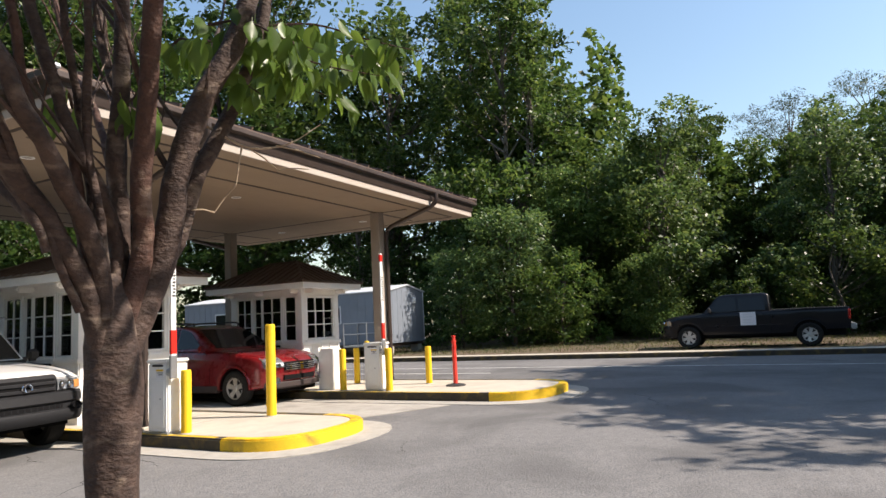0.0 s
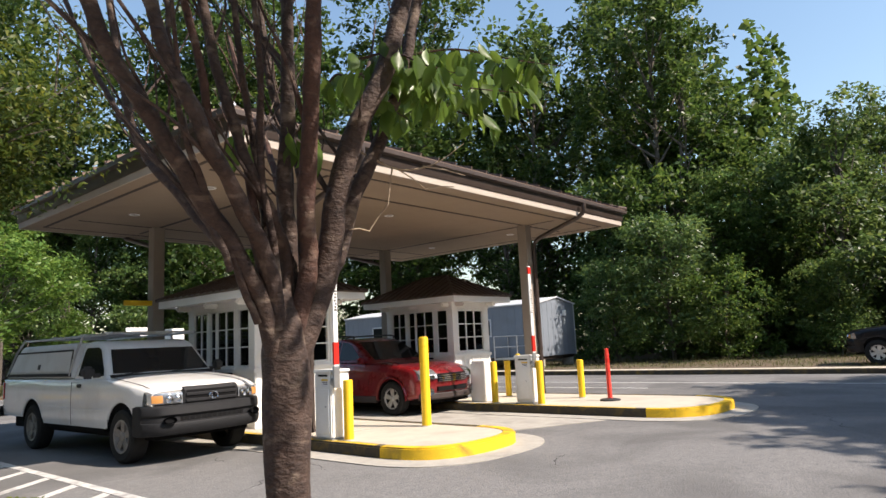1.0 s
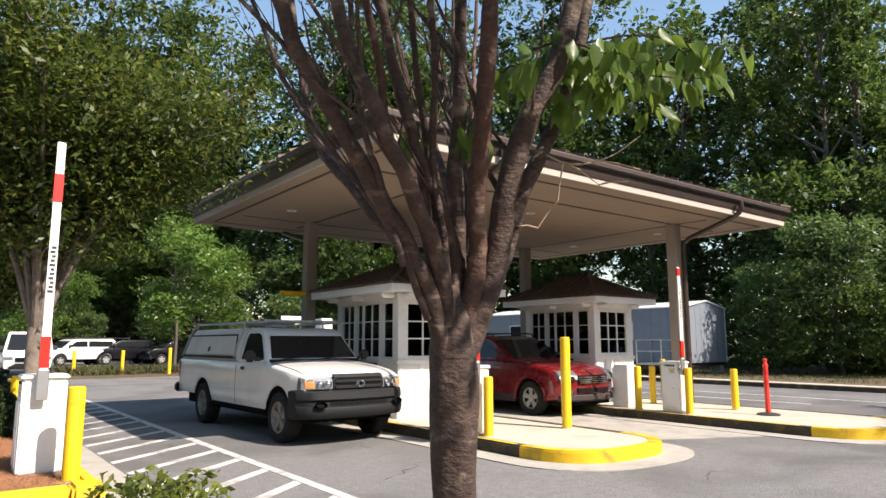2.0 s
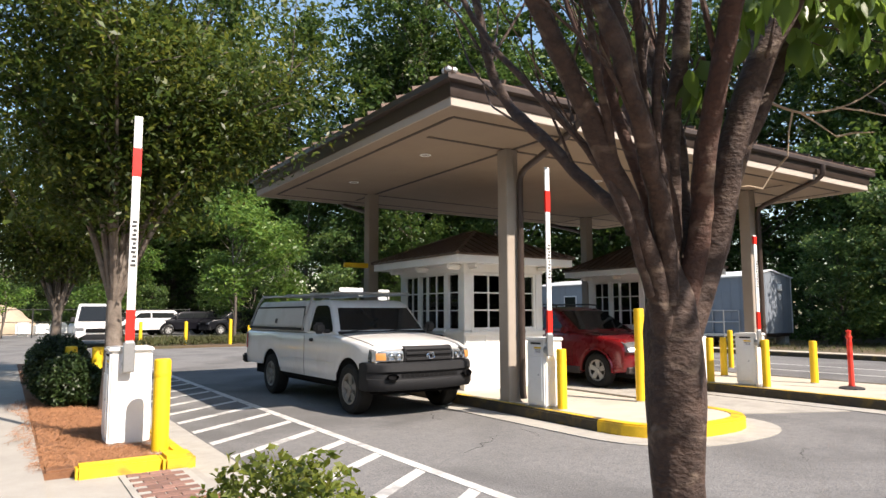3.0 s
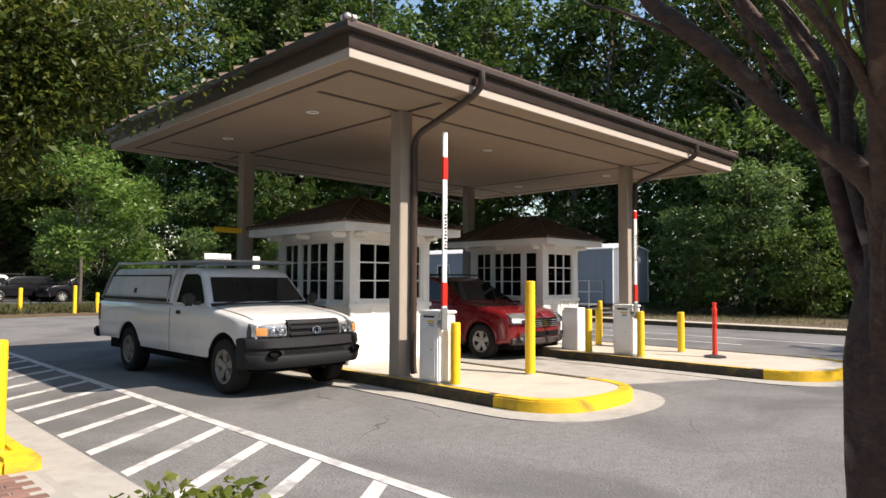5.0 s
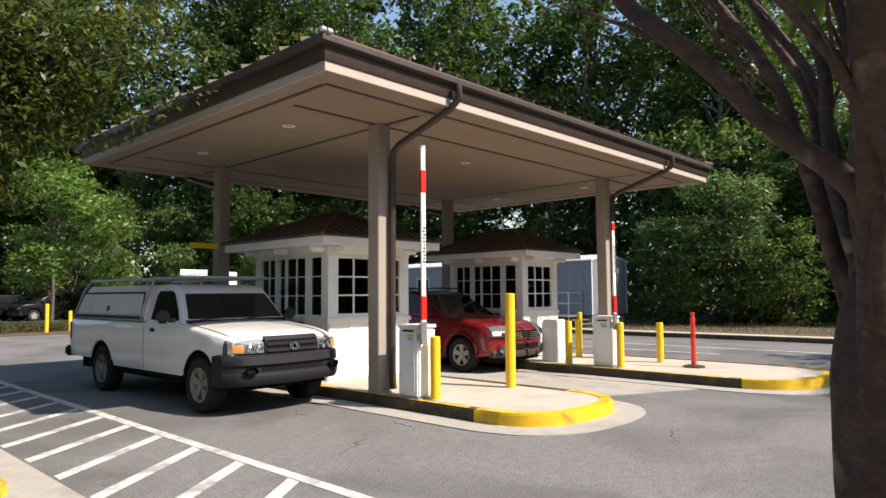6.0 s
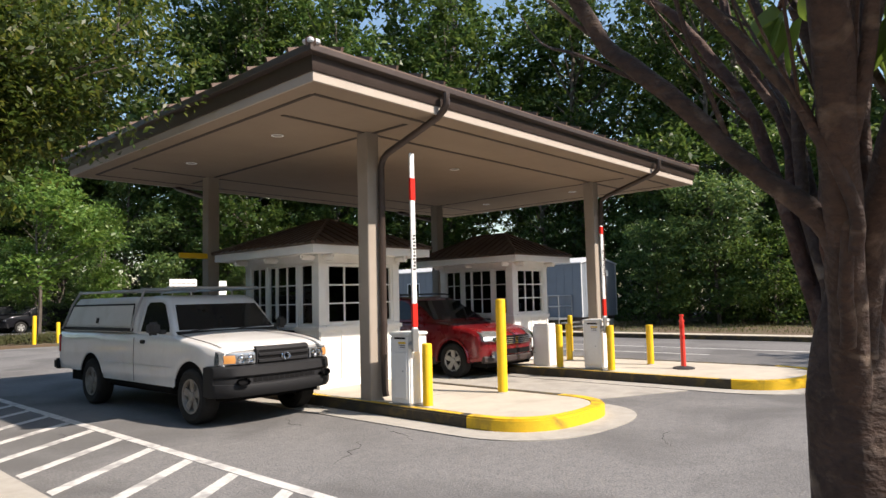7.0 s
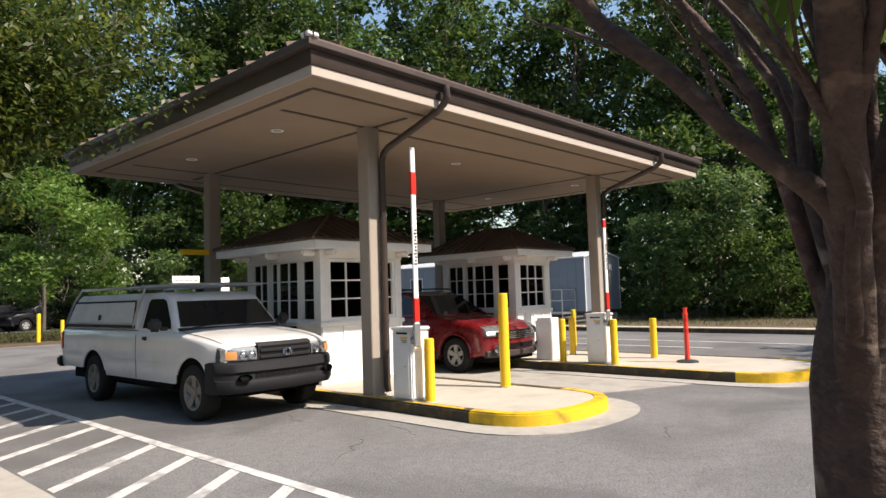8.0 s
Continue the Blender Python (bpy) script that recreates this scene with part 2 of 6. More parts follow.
# base colour lowered to put the booths' inner shade into walls and ceiling
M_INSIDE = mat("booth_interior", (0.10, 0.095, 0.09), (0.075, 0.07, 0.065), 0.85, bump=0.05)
M_LENS = mat("downlight_lens", (0.30, 0.28, 0.25), (0.24, 0.22, 0.19), 0.35, bump=0)
L_FOREST = leaf_mat("woodland_leaves", (0.023, 0.050, 0.011), (0.044, 0.088, 0.018), (0.094, 0.138, 0.030))
L_BUSH = leaf_mat("understorey_leaves", (0.035, 0.073, 0.020), (0.073, 0.127, 0.034), (0.132, 0.186, 0.048))
L_PINE = leaf_mat("pine_needles", (0.024, 0.043, 0.017), (0.043, 0.067, 0.026), (0.066, 0.090, 0.036), 0.2)
L_STREET = leaf_mat("street_tree_leaves", (0.024, 0.044, 0.008), (0.048, 0.076, 0.011), (0.104, 0.116, 0.018))
L_BRIGHT = leaf_mat("young_tree_leaves", (0.060, 0.127, 0.023), (0.105, 0.194, 0.036), (0.165, 0.247, 0.051))
L_NEAR = leaf_mat("near_leaves", (0.052, 0.098, 0.016), (0.081, 0.138, 0.023), (0.138, 0.190, 0.030), 0.5, 0.35)
L_HEDGE = leaf_mat("hedge_leaves", (0.016, 0.032, 0.009), (0.028, 0.052, 0.014), (0.048, 0.075, 0.020), 0.2)
L_SHRUB = leaf_mat("shrub_leaves", (0.085, 0.125, 0.018), (0.15, 0.19, 0.027), (0.22, 0.24, 0.04), 0.4)
L_GRASS = leaf_mat("verge_grass", (0.042, 0.056, 0.015), (0.077, 0.084, 0.028), (0.133, 0.119, 0.052), 0.3, 0.7)


# ---- building helpers ----
def thing(name, label, category, group="", kind="", m=None):
    ob = new(name)
    ob.empty_display_size = 0.1
    ob.matrix_world = m or Matrix()
    return tagged(ob, label, category, group, kind)


def mesh_from(name, bm, material, sharp=35):
    bmesh.ops.recalc_face_normals(bm, faces=bm.faces)
    lim = radians(sharp)
    for f in bm.faces:
        f.smooth = True
    for e in bm.edges:
        e.smooth = len(e.link_faces) == 2 and e.calc_face_angle(0) < lim
    me = bpy.data.meshes.new(name)
    bm.to_mesh(me)
    bm.free()
    me.materials.append(material)
    return me


def part(name, bm, material, parent=None, label="", sharp=35, m=None):
    me = bm if isinstance(bm, bpy.types.Mesh) else mesh_from(name, bm, material, sharp)
    ob = new(name, me)
    if parent is not None:
        ob.parent = parent
    if m is not None:
        ob.matrix_basis = m
    return tagged(ob, label)


def solo(name, bm, material, label, category, group="", kind="", m=None, sharp=35):
    """A thing that is one mesh."""
    return tagged(part(name, bm, material, None, "", sharp, m), label, category, group, kind)


def B(*boxes, bevel=0.0, seg=1):
    """One bmesh of boxes (x0, x1, y0, y1, z0, z1), bevelled."""
    bm = bmesh.new()
    for x0, x1, y0, y1, z0, z1 in boxes:
        r = bmesh.ops.create_cube(bm, size=1, matrix=Matrix.Translation(((x0 + x1) / 2, (y0 + y1) / 2, (z0 + z1) / 2)) @ Matrix.Diagonal((x1 - x0, y1 - y0, z1 - z0, 1)))
    if bevel:
        bmesh.ops.bevel(bm, geom=bm.edges[:], offset=bevel, segments=seg, affect="EDGES", clamp_overlap=True)
    return bm


def tube(pts, radii, seg=10, bm=None, caps=True, wob=0.0, rng=None):
    """A round tube along points, with a radius at each."""
    bm = bm or bmesh.new()
    pts = [Vector(p) for p in pts]
    if not isinstance(radii, (list, tuple)):
        radii = [radii] * len(pts)
    rings = []
    side = None
    for i, p in enumerate(pts):
        d = (pts[min(i + 1, len(pts) - 1)] - pts[max(i - 1, 0)]).normalized()
        if side is None:
            side = d.orthogonal().normalized()
        side = (side - d * side.dot(d)).normalized()
        up = d.cross(side)
        ring = []
        for k in range(seg):
            a = 2 * math.pi * k / seg
            r = radii[i] * (1 + (rng.uniform(-wob, wob) if wob else 0))
            ring.append(bm.verts.new(p + (side * math.cos(a) + up * math.sin(a)) * r))
        rings.append(ring)
    for a, b in zip(rings, rings[1:]):
        for k in range(seg):
            bm.faces.new((a[k], a[(k + 1) % seg], b[(k + 1) % seg], b[k]))
    if caps:
        bm.faces.new(rings[0][::-1])
        bm.faces.new(rings[-1])
    return bm


def curve_pts(pts, n=5):
    """Catmull-Rom through points, n steps a span."""
    p = [Vector(q) for q in pts]
    p = [2 * p[0] - p[1]] + p + [2 * p[-1] - p[-2]]
    out = []
    for i in range(1, len(p) - 2):
        a, b, c, d = p[i - 1], p[i], p[i + 1], p[i + 2]
        for k in range(n):
            t = k / n
            out.append(0.5 * ((2 * b) + (c - a) * t + (2 * a - 5 * b + 4 * c - d) * t * t + (3 * b - a - 3 * c + d) * t ** 3))
    out.append(p[-2])
    return out


def lathe(profile, seg=24, axis="z", bm=None, at=(0, 0, 0), caps=False):
    """Turn (r, h) about an axis."""
    bm = bm or bmesh.new()
    rings = []
    for r, h in profile:
        ring = []
        for k in range(seg):
            a = 2 * math.pi * k / seg
            c, s = r * math.cos(a), r * math.sin(a)
            v = (c, s, h) if axis == "z" else (h, c, s)
            ring.append(bm.verts.new(Vector(v) + Vector(at)))
        rings.append(ring)
    for a, b in zip(rings, rings[1:]):
        for k in range(seg):
            bm.faces.new((a[k], a[(k + 1) % seg], b[(k + 1) % seg], b[k]))
    if caps and profile[0][0] > 0:
        bm.faces.new(rings[0][::-1])
    if caps and profile[-1][0] > 0:
        bm.faces.new(rings[-1])
    bmesh.ops.remove_doubles(bm, verts=bm.verts, dist=1e-5)
    return bm


def slab(poly, z0, z1, bevel=0.0, seg=2):
    """A flat polygon with thickness; the top edge rounded."""
    bm = bmesh.new()
    lo = [bm.verts.new((x, y, z0)) for x, y in poly]
    hi = [bm.verts.new((x, y, z1)) for x, y in poly]
    top = bm.faces.new(hi)
    bm.faces.new(lo[::-1])
    n = len(poly)
    for i in range(n):
        bm.faces.new((lo[i], lo[(i + 1) % n], hi[(i + 1) % n], hi[i]))
    if bevel:
        bmesh.ops.bevel(bm, geom=list(top.edges), offset=bevel, segments=seg, affect="EDGES")
    return bm


def island_outline(x0, x1, y_back, y_tip, inset=0.0, n=14):
    """Plan of a traffic island: straight sides, a round nose towards -y."""
    x0, x1, y_back, y_tip = x0 + inset, x1 - inset, y_back - inset, y_tip + inset
    r = (x1 - x0) / 2
    cx, cy = (x0 + x1) / 2, y_tip + r * 0.92
    pts = [(x1, y_back), (x0, y_back)]
    for k in range(n + 1):
        a = math.pi + math.pi * k / n
        c, s = math.cos(a), math.sin(a)
        pts.append((cx + r * math.copysign(abs(c) ** 0.78, c), cy - 0.92 * r * abs(s) ** 0.78))
    return pts


def strip_between(outer, inner, z0, z1, bevel=0.02):
    """A kerb band between two outlines of the same number of points, open at the ends."""
    bm = bmesh.new()
    n = len(outer)
    a0 = [bm.verts.new((*p, z0)) for p in outer]
    a1 = [bm.verts.new((*p, z1)) for p in outer]
    b0 = [bm.verts.new((*p, z0)) for p in inner]
    b1 = [bm.verts.new((*p, z1)) for p in inner]
    for i in range(n - 1):
        bm.faces.new((a0[i], a0[i + 1], a1[i + 1], a1[i]))
        bm.faces.new((a1[i], a1[i + 1], b1[i + 1], b1[i]))
        bm.faces.new((b1[i], b1[i + 1], b0[i + 1], b0[i]))
    bm.faces.new((a0[0], a1[0], b1[0], b0[0]))
    bm.faces.new((a0[-1], b0[-1], b1[-1], a1[-1]))
    if bevel:
        edges = [e for e in bm.edges if all(v in a1 for v in e.verts)]
        bmesh.ops.bevel(bm, geom=edges, offset=bevel, segments=2, affect="EDGES")
    return bm


def prism(profile, hw, r=0.04, tumble=0.0, z_t=1.2, nose=None, tail=None, bow=0.0):
    """A side profile (y, z) drawn across x from -hw to hw with rounded rims; tumblehome above z_t; nose and tail: (y, length, amount) narrowing."""
    bm = bmesh.new()
    n = len(profile)
    P = [Vector(p) for p in profile]
    area = sum(P[i].x * P[(i + 1) % n].y - P[(i + 1) % n].x * P[i].y for i in range(n))
    if area < 0:
        P.reverse()
    nor = []
    for i in range(n):
        a, b = (P[i] - P[i - 1]).normalized(), (P[(i + 1) % n] - P[i]).normalized()
        t = (a + b)
        t = t.normalized() if t.length > 1e-6 else a
        nor.append(Vector((t.y, -t.x)))
    sl = [(-hw, r), (-hw + 0.13 * r, 0.5 * r), (-hw + 0.5 * r, 0.13 * r), (-hw + r, 0)]
    sl += [(-(hw - r) * k, 0) for k in (0.6, 0.2)]
    sl = sl + [(-x, d) for x, d in reversed(sl)]
    rings = []
    for x, d in sl:
        ring = []
        for p, q in zip(P, nor):
            y, z = p - q * d
            s = 1 - tumble * max(0, z - z_t)
            if nose and y < nose[0] + nose[1]:
                s *= 1 - nose[2] * ((nose[0] + nose[1] - y) / nose[1]) ** 2
            if tail and y > tail[0] - tail[1]:
                s *= 1 - tail[2] * ((y - tail[0] + tail[1]) / tail[1]) ** 2
            if bow and y < nose[0] + nose[1]:
                y += bow * min(1, (nose[0] + nose[1] - y) / nose[1]) * x * x
            ring.append(bm.verts.new((x * s, y, z)))
        rings.append(ring)
    for a, b in zip(rings, rings[1:]):
        for i in range(n):
            bm.faces.new((a[i], a[(i + 1) % n], b[(i + 1) % n], b[i]))
    bm.faces.new(rings[0][::-1])
    bm.faces.new(rings[-1])
    return bm


def arch(cy, cz, r, z_cut, n=10, forward=True):
    """Points of a wheel arch from +y to -y over the wheel."""
    s = math.asin(max(-1, min(1, (z_cut - cz) / r)))
    out = []
    for k in range(n + 1):
        a = s + (math.pi - 2 * s) * k / n
        out.append((cy + r * math.cos(a), cz + r * math.sin(a)))
    return out


def sheet(points, thick, bm=None):
    """A thick flat panel on a ring of points, grown along its normal."""
    bm = bm or bmesh.new()
    p = [Vector(q) for q in points]
    n = (p[1] - p[0]).cross(p[2] - p[0]).normalized() * thick
    a = [bm.verts.new(q) for q in p]
    b = [bm.verts.new(q + n) for q in p]
    bm.faces.new(a[::-1])
    bm.faces.new(b)
    for i in range(len(p)):
        j = (i + 1) % len(p)
        bm.faces.new((a[i], a[j], b[j], b[i]))
    return bm


def loft_bar(section, xs, back):
    """A section (y, z) carried along x; back(x) moves it in y."""
    bm = bmesh.new()
    rings = [[bm.verts.new((x, y + back(x), z)) for y, z in section] for x in xs]
    n = len(section)
    for a, b in zip(rings, rings[1:]):
        for i in range(n):
            bm.faces.new((a[i], a[(i + 1) % n], b[(i + 1) % n], b[i]))
    bm.faces.new(rings[0][::-1])
    bm.faces.new(rings[-1])
    return bm


def well(parent, s, cy, cz, r, x0, x1, z_cut):
    """A near-black arched liner that puts shade into a wheel opening, from x0 to x1 on side s."""
    bm = bmesh.new()
    pts = arch(cy, cz, r, z_cut, 14)
    a = [bm.verts.new((s * x0, y, z)) for y, z in pts]
    b = [bm.verts.new((s * x1, y, z)) for y, z in pts]
    c = [bm.verts.new((s * x1, y * 1.0 + (y - cy) * 0.04, cz + (z - cz) * 1.04)) for y, z in pts]
    for i in range(len(pts) - 1):
        bm.faces.new((a[i], a[i + 1], b[i + 1], b[i]))
        bm.faces.new((b[i], b[i + 1], c[i + 1], c[i]))
    bm.faces.new(a)
    part("wheel_well", bm, M_WELL, parent, "near-black liner that stands in for wheel-well shade")


# ---- the ground ----
solo("ground", slab([(-900, -900), (900, -900), (900, 900), (-900, 900)], -0.4, -0.06), M_GROUND, "dark earth and leaf litter of the surrounding land", "ground", kind="structure")
solo("road", slab([(-70, -70), (15.6, -70), (15.6, 70), (-70, 70)], -0.3, 0.0), M_ASPHALT, "worn grey asphalt drive with stains", "road", kind="structure")
solo("ground_verge", slab([(16.5, -70), (70, -70), (70, 70), (16.5, 70)], -0.3, 0.135), M_SOIL, "bare earth verge with dry grass beside the drive", "verge", kind="structure")
solo("kerb_far", B((15.6, 15.74, -70, 70, -0.2, 0.15), bevel=0.02), M_KERB_BLACK, "kerb with a near-black face along the drive", "kerb", kind="structure")
solo("trim_kerb_top", B((15.74, 16.5, -70, 70, -0.2, 0.146)), M_CONCRETE, "pale concrete top of the far kerb", "kerb", kind="structure")
solo("pavement_walkway", slab([(-9.5, -14), (-5.95, -14), (-5.95, 13.5), (-9.5, 13.5)], -0.1, 0.13, 0.01), M_PATH, "pale concrete footpath beside the planting bed", "footpath", kind="structure")
solo("pavement_gutter", B((-4.757, -4.30, -14, 14, -0.1, 0.012)), M_GUTTER, "pale concrete gutter strip along the planting bed", "gutter", kind="structure")
solo("ground_bed", slab([(-5.95, -1.34), (-4.90, -1.34), (-4.90, 13.5), (-5.95, 13.5)], -0.1, 0.145, 0.02), M_MULCH, "red-brown pine mulch bed", "mulch", kind="structure")
solo("ground_bed_near", slab([(-5.95, -14), (-4.72, -14), (-4.72, -2.75), (-5.95, -2.75)], -0.1, 0.12, 0.02), M_MULCH, "red-brown pine mulch under the shrub", "mulch", kind="structure")

solo("pavement_crossing", B((-5.948, -4.759, -2.748, -1.345, -0.1, 0.072)), M_PATH, "pale concrete crossing at the end of the bed", "footpath", kind="structure")
solo("pavement_lane_pad", slab([(2.60, -2.2), (4.28, -3.0), (4.28, 8.0), (2.60, 8.0)], -0.05, 0.009), M_GUTTER, "pale concrete lane pad between the islands", "lane", kind="structure")

# yellow kerb round the end of the bed
kb = thing("kerb_bed", "yellow-painted kerb round the end of the mulch bed", "kerb", kind="structure")
part("kerb_block", B((-5.72, -5.035, -1.50, -1.34, -0.05, 0.19), bevel=0.025, seg=2), M_KERB_YELLOW, kb)
part("kerb_block", B((-5.03, -4.75, -1.56, -1.25, -0.05, 0.195), bevel=0.03, seg=2), M_KERB_YELLOW, kb)
part("kerb_block", B((-4.90, -4.76, -1.245, 0.2, -0.05, 0.18), bevel=0.025, seg=2), M_KERB_YELLOW, kb)
part("kerb_block", B((-4.90, -4.76, 0.204, 13.5, -0.05, 0.17), bevel=0.025, seg=2), M_GUTTER, kb, "bare concrete kerb")

# island kerbs, pads and aprons
ISLANDS = [("one", 0.0, -0.10, 2.08, 7.4, -3.10, -1.95), ("two", 0.0, 4.72, 7.30, 7.4, -4.45, -3.3)]
for tag, _, x0, x1, yb, yt, y_paint in ISLANDS:
    out = island_outline(x0, x1, yb, yt, n=22)
    inn = island_outline(x0, x1, yb, yt, 0.16, n=22)
    apr = island_outline(x0 - 0.40, x1 + 0.36, yb, yt - 0.38, n=22)
    solo("pavement_apron_" + tag, slab(apr[1:] + apr[:1], -0.05, 0.012), M_GUTTER, "pale concrete apron round the island", "gutter", kind="structure")
    solo("pavement_island_" + tag, slab(inn, -0.05, 0.15), M_CONCRETE, "pale tan concrete top of the traffic island", "island", kind="structure")
    kerb = thing("kerb_island_" + tag, "island kerb, yellow paint worn black by tyres", "kerb", kind="structure")
    ring = list(zip(out[1:] + out[:1], inn[1:] + inn[:1]))
    nose = [p for p in ring[1:-1] if p[0][1] < y_paint]
    first = ring.index(nose[0])
    part("kerb_side", strip_between([p[0] for p in ring[: first + 1]], [p[1] for p in ring[: first + 1]], -0.05, 0.156), M_KERB_BLACK, kerb, "kerb blackened by tyres")
    last = ring.index(nose[-1])
    part("kerb_nose", strip_between([p[0] for p in ring[first: last + 1]], [p[1] for p in ring[first: last + 1]], -0.05, 0.158), M_KERB_YELLOW, kerb, "bright yellow painted kerb")
    part("kerb_side", strip_between([p[0] for p in ring[last:]], [p[1] for p in ring[last:]], -0.05, 0.156), M_KERB_BLACK, kerb, "kerb blackened by tyres")
    band = thing("trim_kerb_paint_" + tag, "thin yellow band along the kerb top", "paint", kind="structure")
    part("stripe", B((x0 + 0.05, x0 + 0.13, y_paint, yb - 0.1, 0.15, 0.1585)), M_KERB_YELLOW, band)
solo("pavement_joint", B((0.06, 2.0, -0.60, -0.585, 0.148, 0.1535)), M_GUTTER, "joint in the island concrete", "joint", kind="structure")

# hatched no-drive strip
marks = thing("trim_road_hatching", "worn white hatching painted on the asphalt", "road marking", kind="structure")
part("edge_line", B((-2.93, -2.81, -9.5, 11.5, 0.0, 0.005)), M_LINE, marks)
hatch = mesh_from("hatch_stripe", sheet([(0, -0.08, 0.001), (0.0, 0.08, 0.001), (-1.32, -0.94, 0.001), (-1.32, -1.10, 0.001)], 0.0035), M_LINE)
for k in range(22):
    part("hatch_stripe", hatch, None, marks, m=pose(-2.94, -8.58 + 0.86 * k, 0))
lines = thing("trim_lane_lines", "faded white lane lines on the far drive", "road marking", kind="structure")
part("lane_line", B((12.2, 12.32, -20, 30, 0, 0.005)), M_LINE, lines)
part("lane_line", B((10.4, 10.52, -1.0, 30, 0, 0.005)), M_LINE, lines)
part("lane_line", B((2.66, 2.76, 0.0, 7, 0.005, 0.014)), M_KERB_YELLOW, lines, "faded yellow line")
# cracks and tar lines in the asphalt
pr_c = random.Random(9)
for x, y, a, L in ((-2.2, -2.2, 40, 1.3), (-0.9, -2.0, 75, 0.9), (0.4, -4.4, 20, 0.9), (-3.6, 0.9, 80, 1.2), (4.6, -6.6, 35, 2.0), (-1.2, -0.3, 85, 0.8)):
    p, pts = Vector((x, y, 0.0)), []
    for k in range(9):
        pts.append(p.copy())
        ang = radians(a + pr_c.uniform(-38, 38))
        p += Vector((math.cos(ang), math.sin(ang), 0)) * L / 8
    bm = tube(pts, [0.0030 * (1 - abs(k - 4) / 6) for k in range(9)], 4)
    solo("trim_crack", bm, M_DARK, "thin dark crack in the asphalt", "crack", kind="structure")

# ---- canopy ----
CX0, CX1, CY0, CY1 = -1.90, 8.60, -1.56, 5.90
ZS = 4.0
can = thing("canopy", "brown hipped drive-through canopy on four stucco columns", "canopy")
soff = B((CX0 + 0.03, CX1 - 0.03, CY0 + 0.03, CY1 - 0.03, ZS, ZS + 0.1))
part("soffit", soff, M_SOFFIT, can, "tan stucco soffit, darkened for underside shade, with dark joints")
for nm, bx in (("fascia", (CX0, CX1, CY0, CY0 + 0.03, ZS - 0.01, ZS + 0.32)), ("fascia", (CX0, CX1, CY1 - 0.03, CY1, ZS - 0.01, ZS + 0.32)),
               ("fascia", (CX0, CX0 + 0.03, CY0 + 0.031, CY1 - 0.031, ZS - 0.01, ZS + 0.32)), ("fascia", (CX1 - 0.03, CX1, CY0 + 0.031, CY1 - 0.031, ZS - 0.01, ZS + 0.32))):
    part(nm, B(bx, bevel=0.004), M_FASCIA, can, "beige fascia board")
GUT = [(0, 0), (0.012, 0), (0.02, 0.01), (0.035, 0.165), (0.10, 0.175), (0.11, 0.185), (0.11, 0.245), (0.10, 0.25), (0.0, 0.25)]


def gutter_run(p0, p1, out):
    """A K-profile gutter between two corners, mitred."""
    bm = bmesh.new()
    p0, p1, out = Vector(p0), Vector(p1), Vector(out)
    d = (p1 - p0).normalized()
    rings = []
    for p, s in ((p0, -1), (p1, 1)):
        rings.append([bm.verts.new(p + out * a + d * (s * a) + Vector((0, 0, b))) for a, b in GUT])
    n = len(GUT)
    for i in range(n):
        bm.faces.new((rings[0][i], rings[0][(i + 1) % n], rings[1][(i + 1) % n], rings[1][i]))
    bm.faces.new(rings[0][::-1])
    bm.faces.new(rings[1])
    return bm


ZG = ZS + 0.10
for a, b, o in (((CX0, CY0 - 0.003, ZG), (CX1, CY0 - 0.003, ZG), (0, -1, 0)), ((CX1 + 0.003, CY0, ZG), (CX1 + 0.003, CY1, ZG), (1, 0, 0)),
                ((CX1, CY1 + 0.003, ZG), (CX0, CY1 + 0.003, ZG), (0, 1, 0)), ((CX0 - 0.003, CY1, ZG), (CX0 - 0.003, CY0, ZG), (-1, 0, 0))):
    part("gutter", gutter_run(a, b, o), M_BROWN, can, "dark bronze metal gutter")


def hip_roof(x0, x1, y0, y1, z, rise, over=0.0):
    """The four planes of a hip roof as one closed mesh, and its plan: ridge ends."""
    h = min(x1 - x0, y1 - y0) / 2
    if x1 - x0 > y1 - y0:
        r0, r1 = Vector((x0 + h, (y0 + y1) / 2, z + rise)), Vector((x1 - h, (y0 + y1) / 2, z + rise))
    else:
        r0, r1 = Vector(((x0 + x1) / 2, y0 + h, z + rise)), Vector(((x0 + x1) / 2, y1 - h, z + rise))
    c = [Vector((x0, y0, z)), Vector((x1, y0, z)), Vector((x1, y1, z)), Vector((x0, y1, z))]
    return c, r0, r1


def roof_mesh(c, r0, r1, thick=0.05):
    bm = bmesh.new()
    lo = [bm.verts.new(p) for p in c]
    hi = [bm.verts.new(p + Vector((0, 0, thick))) for p in c]
    a, b = bm.verts.new(r0 + Vector((0, 0, thick))), bm.verts.new(r1 + Vector((0, 0, thick)))
    bm.faces.new(lo[::-1])
    for i in range(4):
        bm.faces.new((lo[i], lo[(i + 1) % 4], hi[(i + 1) % 4], hi[i]))
    wide = abs((r1 - r0).x) >= abs((r1 - r0).y)
    if wide:
        bm.faces.new((hi[0], hi[1], b, a))
        bm.faces.new((hi[1], hi[2], b))
        bm.faces.new((hi[2], hi[3], a, b))
        bm.faces.new((hi[3], hi[0], a))
    else:
        bm.faces.new((hi[0], hi[1], a))
        bm.faces.new((hi[1], hi[2], b, a))
        bm.faces.new((hi[2], hi[3], b))
        bm.faces.new((hi[3], hi[0], a, b))
    return bm


